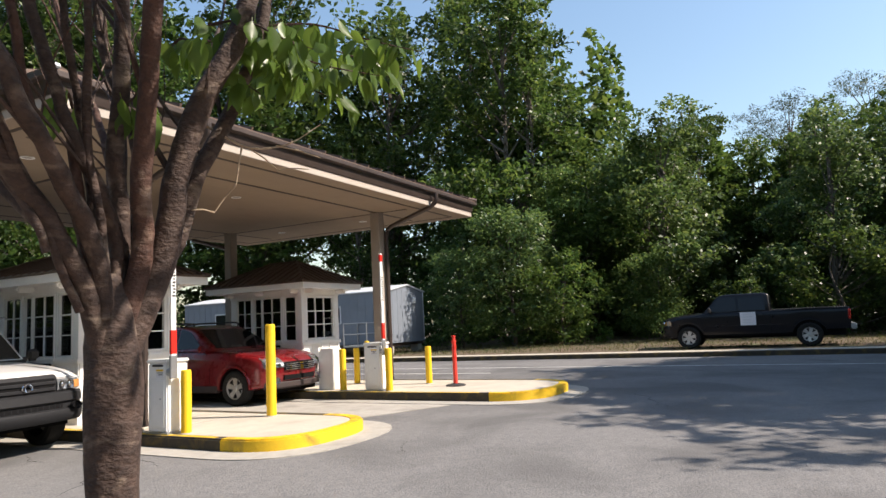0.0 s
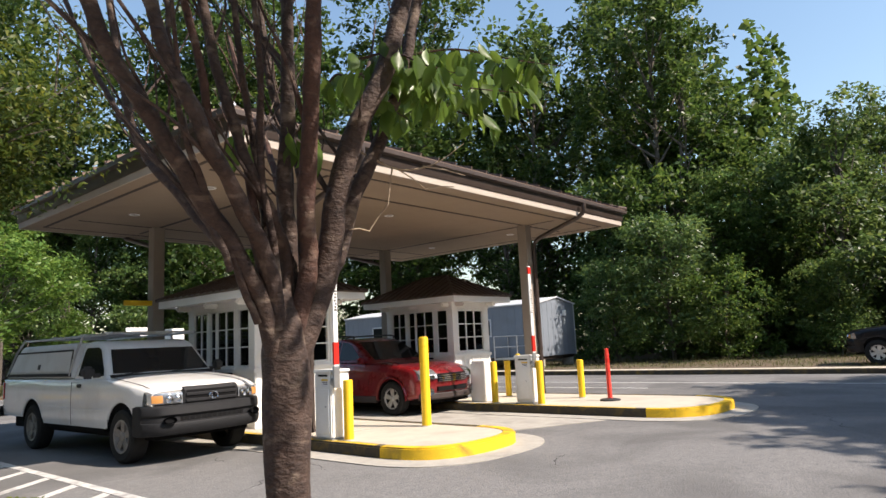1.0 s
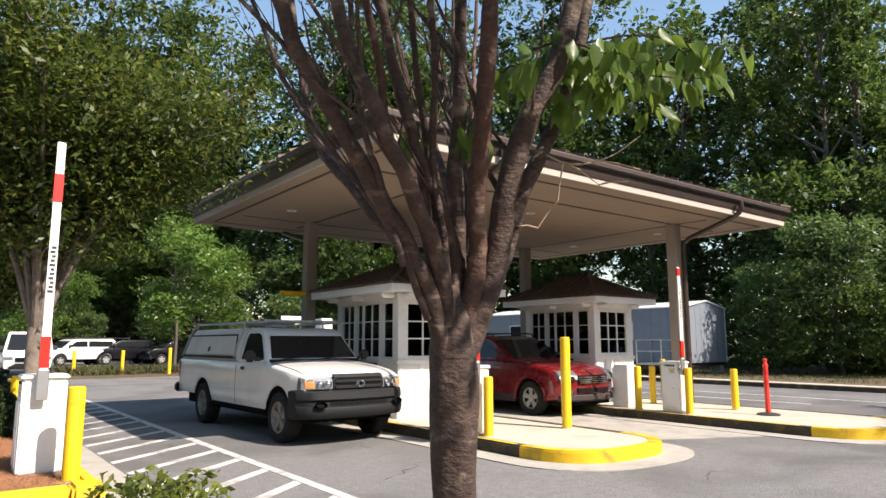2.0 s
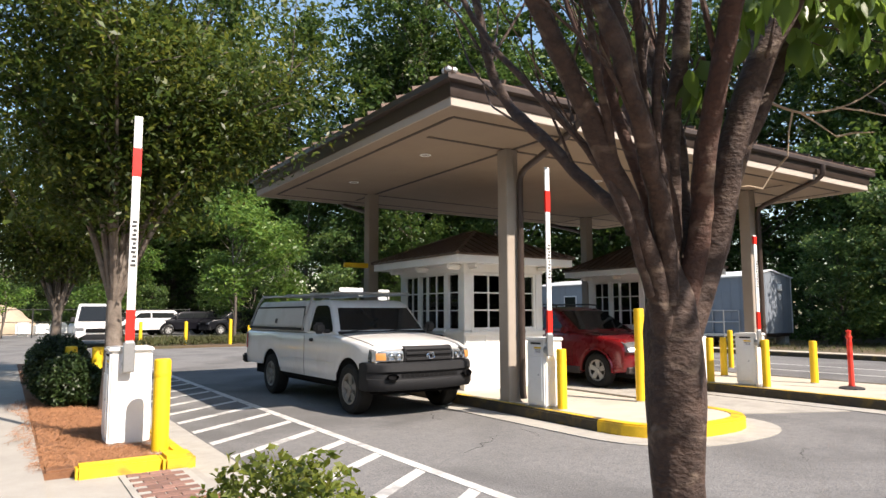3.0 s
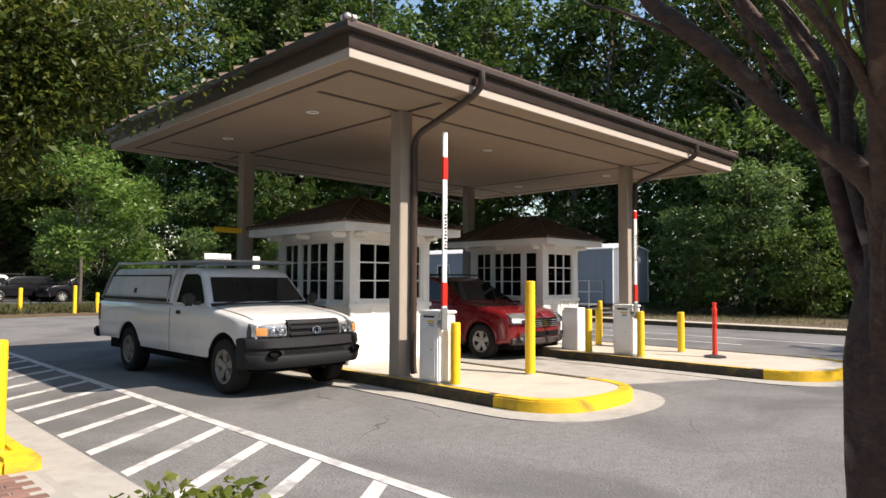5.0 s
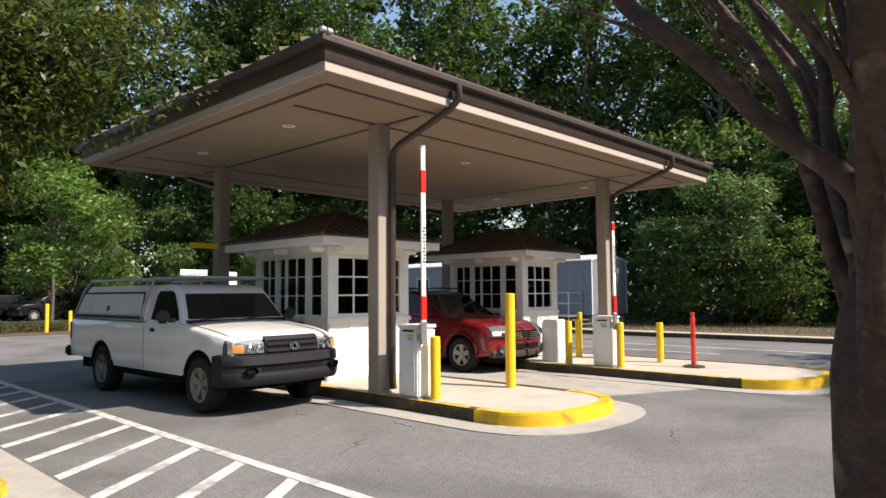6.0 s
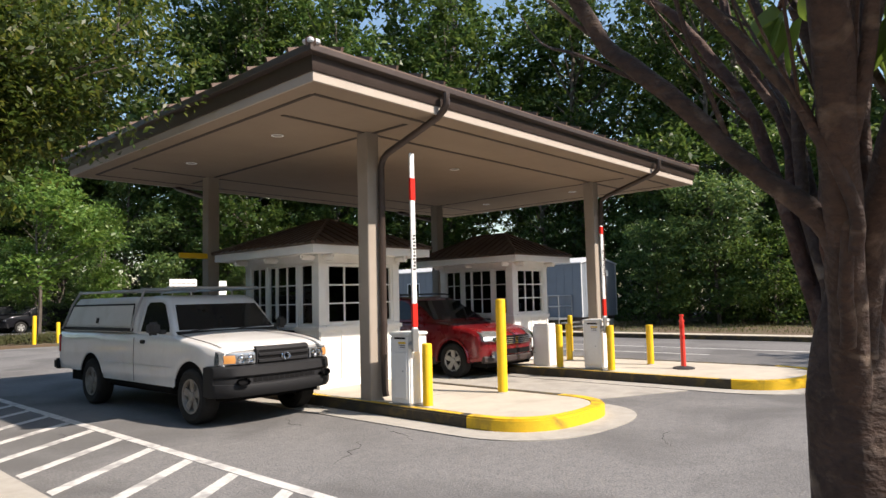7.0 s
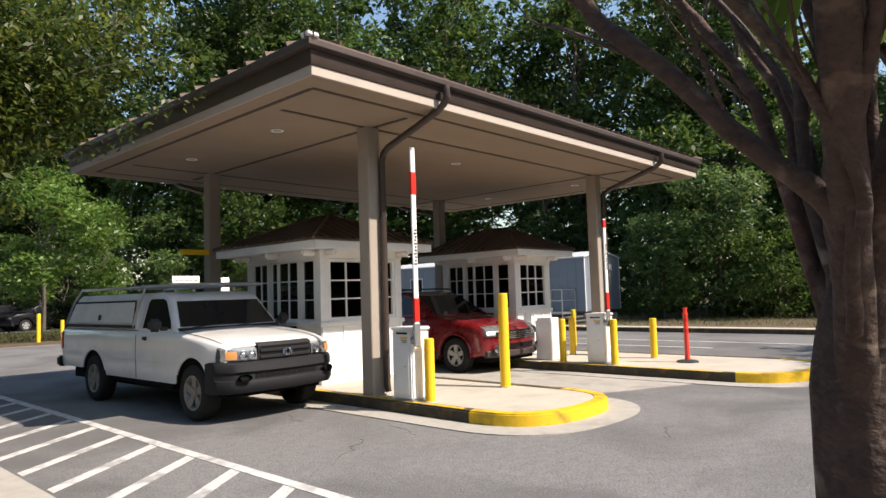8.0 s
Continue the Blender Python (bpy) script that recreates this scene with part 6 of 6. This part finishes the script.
def vase_tree(name, label, m, seed, trunk_h, trunk_r, limbs, leaf, leaf_n, material, height, radius, low, bark):
    """A street tree whose stems fan upwards like a vase, with fine drooping leaf sprays."""
    t = thing(name, label, "tree", "street trees", m=m)
    pr = random.Random(seed)
    r = np.random.default_rng(seed)
    tr_ = part("trunk", tube(curve_pts([(0, 0, 0), (0.02, 0.01, trunk_h * 0.5), (0, 0, trunk_h)], 4), [trunk_r * (1.15 - 0.05 * i) for i in range(9)], 12), bark, t, "smooth grey-brown trunk")
    tips = []
    for i in range(limbs):
        a = 2 * math.pi * i / limbs + pr.uniform(-.3, .3)
        out = pr.uniform(0.35, 1.0) * radius
        z1 = trunk_h + (height - trunk_h) * pr.uniform(0.55, 0.95)
        p = [Vector((0, 0, trunk_h * 0.92)), Vector((math.cos(a) * out * 0.22, math.sin(a) * out * 0.22, trunk_h + (z1 - trunk_h) * 0.32)), Vector((math.cos(a) * out * 0.58, math.sin(a) * out * 0.58, trunk_h + (z1 - trunk_h) * 0.68)), Vector((math.cos(a) * out, math.sin(a) * out, z1))]
        c = curve_pts(p, 4)
        bm = tube(c, [trunk_r * 0.42 * (1 - 0.85 * k / 12) for k in range(13)], 7)
        for q in range(7):
            k = pr.randint(3, 11)
            s0 = c[k]
            d = Vector((math.cos(a + pr.uniform(-1.3, 1.3)), math.sin(a + pr.uniform(-1.3, 1.3)), pr.uniform(0.2, 1.1))).normalized() * pr.uniform(0.5, 1.25)
            tube([s0, s0 + d * 0.5 + Vector((0, 0, 0.06)), s0 + d], [trunk_r * 0.12, trunk_r * 0.08, 0.006], 5, bm)
            tips += [s0 + d * f for f in (0.35, 0.6, 0.85, 1.05)]
        tips += c[6:]
        part("limb", bm, bark, t, "rising limb with twigs")
    T = np.array([tuple(v) for v in tips])
    idx = r.integers(0, len(T), leaf_n // 14)
    cl = T[idx] + r.normal(size=(len(idx), 3)) * np.array([0.34, 0.34, 0.28])
    pts_ = (cl[:, None, :] + r.normal(size=(len(idx), 14, 3)) * np.array([0.15, 0.15, 0.07])).reshape(-1, 3)
    pts_ = pts_[pts_[:, 2] > low]
    part("crown", leaves_mesh("crown", pts_, leaf, r, material, 0.6, 0.42), material, t, "fine drooping leaf sprays")
    return t


street = vase_tree("street_tree", "vase-shaped street tree in the mulch bed", pose(-5.02, 2.3, 0.13), 51, 1.55, 0.125, 15, 0.105, 60000, L_STREET, 7.8, 2.75, 2.4, M_STREET_BARK)
c = copy_thing(street, pose(-5.3, 9.5, 0.13, 0, 0, 130))
c.scale = (0.9, 0.9, 0.85)
c = copy_thing(street, pose(-10.8, 14.0, 0.13, 0, 0, 220))
c.scale = (0.8, 0.8, 0.6)

# trees beside the drive that shade it
for x, y, k, src in ((7.2, -17.6, 0.86, wood_b), (10.0, -15.6, 0.84, wood_b), (13.2, -15.8, 0.88, wood_b), (15.2, -15.8, 0.88, wood_b), (12.0, -17.4, 0.9, wood_b), (10.4, -18.4, 0.92, wood_b), (13.8, -18.8, 0.86, wood_a), (17.2, -19.0, 0.86, wood_a)):
    plant(src, x, y, 0, k)


def shrub(name, label, x, y, z, rx, rz, n, leaf, material, seed, group="clipped shrubs"):
    t = thing(name, label, "shrub", group, m=pose(x, y, z))
    r = np.random.default_rng(seed)
    pr = random.Random(seed)
    bm = bmesh.new()
    for k in range(9):
        a = pr.uniform(0, 6.28)
        tube([(0, 0, 0), (math.cos(a) * rx * 0.3, math.sin(a) * rx * 0.3, rz * 0.8), (math.cos(a) * rx * 0.7, math.sin(a) * rx * 0.7, rz * 1.5)], [0.014, 0.01, 0.004], 5, bm)
    part("stems", bm, M_TRUNK, t)
    u = r.normal(size=(n, 3))
    u /= np.linalg.norm(u, axis=1, keepdims=True)
    rad = 0.45 + 0.55 * r.random((n, 1)) ** 0.35
    lump = 1 + 0.13 * np.sin(u[:, :1] * 7 + seed) * np.cos(u[:, 1:2] * 6) + 0.1 * r.random((n, 1))
    p = u * rad * lump * np.array([rx, rx, rz]) + np.array([0, 0, rz])
    part("foliage", leaves_mesh("foliage", p, leaf, r, material, -0.5, 0.5), material, t, "small dense leaves")
    return t


shrub("low_shrub", "yellow-green low shrub in the near bed", -5.36, -5.48, 0.12, 0.40, 0.395, 4600, 0.045, L_SHRUB, 61)
for k, (x, y, rx, rz) in enumerate(((-5.47, 3.0, 0.34, 0.38), (-5.16, 2.85, 0.24, 0.28), (-5.55, 3.8, 0.42, 0.46), (-5.50, 4.8, 0.46, 0.48), (-5.45, 6.0, 0.50, 0.48))):
    shrub("hedge_shrub", "dark green rounded hedge shrub in the mulch bed", x, y, 0.13, rx, rz, 6500, 0.055, L_HEDGE, 70 + k, "hedge shrubs")

# pine straw strewn over the bed and a little past its edge
rp = np.random.default_rng(17)
n = 11000
px_ = -5.42 + rp.normal(size=n) * 0.33
py_ = rp.uniform(-1.30, 4.2, n)
px_ = np.where(px_ > -4.93, -5.1 - rp.random(n) * 0.6, px_)
px_ = np.maximum(px_, -5.98 - 0.16 * rp.random(n) - 0.10 * np.sin(py_ * 2.3))
straw = np.stack([px_, py_, np.where(px_ < -5.95, 0.136, 0.155) + 0.014 * rp.random(n)], axis=1)
me = leaves_mesh("pine_straw", straw, 0.13, rp, M_STRAW, 0.0, 0.035, 0.25)
tagged(part("pine_straw", me, M_STRAW), "loose red-brown pine straw over the bed", "mulch", kind="stuff")

# gravel heap, wrapped bales and fence far behind the lot
heap = bmesh.new()
bmesh.ops.create_icosphere(heap, subdivisions=4, radius=1.0)
for v in heap.verts:
    v.co = Vector((v.co.x * 4.2, v.co.y * 3.0, max(-0.1, v.co.z) * 2.4)) * (1 + 0.10 * noise.noise(v.co * 2.5))
solo("earth_mound", heap, M_DIRT, "heap of tan gravel in the far yard", "gravel heap", m=pose(-8.2, 52, 0.0))
for k, x in enumerate((-5.2, -4.1, -3.1, -2.0)):
    bm = B((-0.45, 0.45, -0.45, 0.45, 0, 0.95 - 0.1 * (k % 2)), bevel=0.14, seg=3)
    solo("wrapped_bale", bm, M_WHITE, "white wrapped bale in the far yard", "bale", "wrapped bales in the yard", m=pose(x, 46, 0, 0, 0, 15 * k))
fc = thing("fence", "dark metal yard fence with posts", "fence", m=pose(0, 0, 0))
for k in range(14):
    part("post", tube([(-16 + k * 1.6, 42, 0), (-16 + k * 1.6, 42, 1.9)], 0.04, 6), M_BLACK, fc)
for z in (0.25, 1.0, 1.8):
    part("rail", tube([(-16, 42, z), (4.8, 42, z)], 0.022, 5), M_BLACK, fc)
isl = thing("kerb_island_far", "small yellow-kerbed island in the far drive", "kerb", kind="structure")
part("kerb_block", B((-5.4, -3.6, 20.4, 21.0, 0, 0.16), bevel=0.04, seg=2), M_KERB_YELLOW, isl)
part("kerb_block", B((-12.6, -9.4, 21.0, 21.6, 0, 0.16), bevel=0.04, seg=2), M_KERB_YELLOW, isl)

# ---- the near tree ----
nt_ = thing("cherry_tree", "young multi-stemmed street tree with smooth banded bark", "tree", "street trees", m=Matrix())
pr = random.Random(77)
tk = curve_pts([(-5.142, -7.136, 0.050), (-5.147, -7.141, 0.377), (-5.154, -7.148, 0.889), (-5.157, -7.151, 1.247), (-5.162, -7.153, 1.462), (-5.164, -7.153, 1.585)], 6)
n = len(tk)
radii = [float(np.interp(p.z, [0, 0.4, 1.12, 1.30, 1.44, 1.52, 1.58], [0.072, 0.058, 0.052, 0.057, 0.054, 0.042, 0.02])) for p in tk]
trunk = tube(tk, radii, 30)
for v in trunk.verts:
    f = Vector((v.co.x * 34, v.co.y * 34, v.co.z * 5))
    v.co += Vector((noise.noise(v.co * 8), noise.noise(v.co * 8 + Vector((9, 0, 0))), 0)) * 0.008 + Vector((noise.noise(f), noise.noise(f + Vector((7, 0, 0))), 0)) * 0.006
part("trunk", trunk, M_BARK, nt_, "grey-brown trunk, pale bands lifted to carry sunlit patches")


def stem(r0, r1, pts0, bark=M_BARK, twigs=4):
    """A rising limb with its side twigs, carried on upwards past the last point."""
    pts0 = [Vector(pts0[0]) + Vector((-0.022, -0.02, 0)), *pts0[1:]]
    p1, p2 = Vector(pts0[-2]), Vector(pts0[-1])
    c = curve_pts([*pts0, p2 + (p2 - p1) * 1.3 + Vector((0, 0, 0.12))], 6)
    n = len(c)
    bm = tube(c, [r0 + (r1 - r0) * i / (n - 1) for i in range(n)], 12)
    for v in bm.verts:
        v.co += Vector((noise.noise(v.co * 18), noise.noise(v.co * 18 + Vector((5, 0, 0))), noise.noise(v.co * 18 + Vector((0, 5, 0))))) * 0.0045
    for q in range(twigs):
        i = pr.randint(n // 3, n - 4)
        d = (c[i + 1] - c[i]).normalized()
        s = Vector((pr.uniform(-1, 1), pr.uniform(-0.6, 1), pr.uniform(0.1, 0.9)))
        d = (d + s).normalized() * pr.uniform(0.18, 0.5)
        k = Vector((pr.uniform(-.03, .03), pr.uniform(-.03, .03), 0.015))
        tube(curve_pts([c[i], c[i] + d * 0.4 + k, c[i] + d * 0.75 + k * 0.3, c[i] + d + Vector((0, 0, 0.05))], 3), [r1 * 0.42 * (1 - 0.09 * q2) for q2 in range(10)], 6, bm)
    part("limb", bm, bark, nt_, "rising limb with side twigs")


stem(0.024, 0.014, [(-5.147, -7.136, 1.340), (-5.240, -7.170, 1.560), (-5.378, -7.201, 1.735), (-5.470, -7.217, 1.845), (-5.556, -7.232, 1.946), (-5.630, -7.240, 2.050)])
stem(0.015, 0.009, [(-5.190, -7.150, 1.500), (-5.296, -7.167, 1.644), (-5.335, -7.090, 1.735), (-5.370, -7.005, 1.840), (-5.400, -6.924, 1.933), (-5.425, -6.890, 2.060)], twigs=6)
stem(0.021, 0.012, [(-5.140, -7.131, 1.401), (-5.231, -7.196, 1.621), (-5.305, -7.233, 1.716), (-5.377, -7.271, 1.792), (-5.452, -7.301, 1.870), (-5.493, -7.307, 1.945), (-5.537, -7.304, 2.020)])
stem(0.017, 0.010, [(-5.140, -7.131, 1.421), (-5.158, -7.160, 1.641), (-5.220, -7.186, 1.757), (-5.292, -7.200, 1.865), (-5.341, -7.208, 1.985), (-5.380, -7.205, 2.107)])
stem(0.022, 0.014, [(-5.140, -7.131, 1.421), (-5.133, -7.141, 1.681), (-5.176, -7.178, 1.844), (-5.192, -7.219, 1.981), (-5.211, -7.249, 2.139)])
stem(0.024, 0.017, [(-5.140, -7.131, 1.381), (-5.124, -7.196, 1.618), (-5.158, -7.238, 1.756), (-5.184, -7.286, 1.875), (-5.219, -7.342, 1.992), (-5.245, -7.386, 2.074)], M_BARK_RED)
stem(0.034, 0.022, [(-5.140, -7.131, 1.360), (-5.070, -7.191, 1.611), (-5.067, -7.236, 1.791), (-5.051, -7.282, 1.936), (-5.024, -7.318, 2.036), (-4.984, -7.351, 2.141)])
stem(0.024, 0.015, [(-5.140, -7.131, 1.401), (-5.012, -7.168, 1.664), (-4.984, -7.209, 1.820), (-4.938, -7.248, 1.943), (-4.907, -7.271, 2.042), (-4.873, -7.299, 2.156)])
stem(0.009, 0.005, [(-5.225, -7.147, 1.503), (-5.344, -7.199, 1.685), (-5.433, -7.239, 1.810), (-5.482, -7.262, 1.923), (-5.504, -7.264, 2.046)], twigs=6)
stem(0.013, 0.008, [(-5.140, -7.131, 1.483), (-5.071, -7.129, 1.699), (-5.092, -7.125, 1.906), (-5.132, -7.089, 2.072), (-5.157, -7.079, 2.223)])
stem(0.012, 0.007, [(-5.126, -7.127, 1.401), (-5.121, -7.100, 1.591), (-5.088, -7.044, 1.791), (-5.070, -6.998, 1.912), (-5.051, -6.902, 2.060), (-5.046, -6.821, 2.164)], M_BARK_RED, 5)
stem(0.010, 0.006, [(-5.126, -7.127, 1.401), (-5.101, -7.117, 1.648), (-5.040, -7.065, 1.860), (-5.009, -6.981, 2.012), (-4.987, -6.894, 2.155)], twigs=5)
stem(0.008, 0.005, [(-5.311, -7.180, 1.617), (-5.365, -7.206, 1.681), (-5.425, -7.164, 1.793), (-5.485, -7.095, 1.906), (-5.532, -6.990, 2.060)], twigs=6)
# slender inner stems that fan up between the limbs
for k in range(6):
    a = radians(pr.uniform(150, 235)) if k < 4 else radians(pr.uniform(20, 60))
    d, r_ = Vector((math.cos(a), math.sin(a), 0)), pr.uniform(0.16, 0.34)
    b0 = Vector((-5.165, -7.150, pr.uniform(1.42, 1.56))) + d * 0.02
    stem(pr.uniform(0.010, 0.014), 0.006, [b0, b0 + d * r_ * 0.25 + Vector((0, 0, 0.17)), b0 + d * r_ * 0.5 + Vector((pr.uniform(-.03, .03), pr.uniform(-.03, .03), 0.36)), b0 + d * r_ * 0.8 + Vector((0, 0, 0.55)), b0 + d * r_ + Vector((0, 0, 0.72))], M_BARK if k % 2 else M_BARK_RED, 4)
# the crown overhead, set sunward to shade the trunk and cut to clear the view
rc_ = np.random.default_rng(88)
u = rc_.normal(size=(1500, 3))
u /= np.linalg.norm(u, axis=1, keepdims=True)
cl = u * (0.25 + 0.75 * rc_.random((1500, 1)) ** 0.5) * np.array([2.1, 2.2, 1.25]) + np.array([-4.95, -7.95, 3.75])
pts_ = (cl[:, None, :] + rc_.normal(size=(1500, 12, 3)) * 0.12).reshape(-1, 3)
# cone about the eye: leaves below it would come into view
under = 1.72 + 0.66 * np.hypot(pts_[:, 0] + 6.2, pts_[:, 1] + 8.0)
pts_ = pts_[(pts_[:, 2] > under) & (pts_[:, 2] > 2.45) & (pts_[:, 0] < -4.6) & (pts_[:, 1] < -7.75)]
part("crown", leaves_mesh("crown", pts_, 0.085, rc_, L_NEAR, 0.7, 0.45), L_NEAR, nt_, "leafy crown set to shade the trunk, cut to stay out of view")
# bare dry twig that hangs on the drive side
tw = tube(curve_pts([(-4.968, -7.228, 1.944), (-4.906, -7.300, 1.893), (-4.845, -7.371, 1.903), (-4.793, -7.433, 1.954)], 4), [0.0035 - 0.0002 * i for i in range(13)], 5)
for a, b in (((-4.906, -7.300, 1.893), (-4.845, -7.340, 1.841)), ((-4.916, -7.289, 1.898), (-4.927, -7.279, 1.800)), ((-4.927, -7.279, 1.800), (-4.957, -7.238, 1.734)), ((-4.957, -7.238, 1.734), (-4.998, -7.207, 1.739)), ((-4.865, -7.351, 1.898), (-4.783, -7.422, 1.872)), ((-4.845, -7.340, 1.841), (-4.793, -7.392, 1.846))):
    tube([a, tuple((p + q) / 2 + 0.006 for p, q in zip(a, b)), b], [0.0026, 0.002, 0.0012], 5, tw)
part("dry_twig", tw, M_TWIG, nt_, "bare pale dry twig")


def near_leaf():
    """One pointed leaf, creased along the middle, 7 cm long, tip towards -z."""
    bm = bmesh.new()
    W = [0.0, 0.013, 0.018, 0.017, 0.012, 0.005, 0.0]
    mid, le, ri = [], [], []
    for i, w in enumerate(W):
        z = -0.072 * i / 6
        y = -0.010 * (i / 6) ** 2
        mid.append(bm.verts.new((0, y, z)))
        le.append(bm.verts.new((-w, y + 0.005 * (w > 0), z)) if w else mid[-1])
        ri.append(bm.verts.new((w, y + 0.005 * (w > 0), z)) if w else mid[-1])
    for i in range(6):
        for sd in (le, ri):
            f = [mid[i], mid[i + 1], sd[i + 1], sd[i]]
            f = [v for j, v in enumerate(f) if v not in f[:j]]
            if len(f) > 2:
                bm.faces.new(f)
    tube([(0, 0, 0.012), (0, 0, 0)], 0.0009, 4, bm)
    return mesh_from("leaf", bm, L_NEAR, 80)


LEAF = near_leaf()
# sprays: (start, end, leaves)
SPRAYS = [((-4.968, -7.228, 2.159), (-4.814, -7.494, 2.046), 30), ((-4.937, -7.238, 2.118), (-4.753, -7.596, 2.056), 30), ((-4.865, -7.289, 2.220), (-4.650, -7.658, 2.138), 30), ((-4.998, -7.269, 2.179), (-4.916, -7.515, 2.087), 26),
          ((-4.783, -7.187, 2.138), (-4.660, -7.422, 2.046), 24), ((-4.968, -7.207, 2.097), (-4.937, -7.371, 2.005), 16), ((-5.121, -7.269, 2.056), (-5.152, -7.433, 2.036), 12), ((-5.101, -7.177, 1.893), (-5.162, -7.228, 1.933), 5), ((-5.142, -7.248, 1.954), (-5.203, -7.248, 1.933), 5),
          ((-4.814, -7.228, 2.200), (-4.548, -7.535, 2.159), 26), ((-5.224, -7.105, 1.944), (-5.285, -7.146, 1.933), 5)]
for a, b, n in SPRAYS:
    a, b = Vector(a), Vector(b)
    sag = [a, a.lerp(b, 0.35) + Vector((0, 0, 0.03)), a.lerp(b, 0.7) + Vector((0, 0, 0.01)), b]
    c = curve_pts(sag, 5)
    sp = part("leafy_twig", tube(c, [0.004 * (1 - 0.75 * i / (len(c) - 1)) for i in range(len(c))], 5), M_BARK_RED, nt_, "thin drooping leafy twig")
    for k in range(n):
        p = c[min(len(c) - 1, int((k + 1) / n * (len(c) - 1)))] + Vector((pr.uniform(-.03, .03), pr.uniform(-.03, .03), pr.uniform(-.02, .02)))
        s = pr.uniform(0.75, 1.25)
        part("leaf", LEAF, None, sp, m=pose(*p, pr.uniform(-35, 35), pr.uniform(-35, 35), pr.uniform(0, 360)) @ Matrix.Diagonal((s, s, s, 1)))

# pavers in front of the bed
pv = thing("pavement_pavers", "red-brown brick pavers at the end of the bed", "pavers", kind="structure")
part("mortar_bed", B((-5.40, -4.83, -2.73, -1.57, -0.05, 0.084)), M_GUTTER, pv)
brick = mesh_from("paver", B((-0.0885, 0.0885, -0.0435, 0.0435, 0, 0.022), bevel=0.005), M_BRICK)
for i in range(4):
    for j in range(12):
        x = -5.355 + 0.185 * i - (0.09 if j % 2 else 0.0)
        if -5.32 < x < -4.90:
            part("paver", brick, None, pv, m=pose(x, -2.68 + 0.0945 * j, 0.069 + 0.0015 * ((i * 3 + j) % 3)))
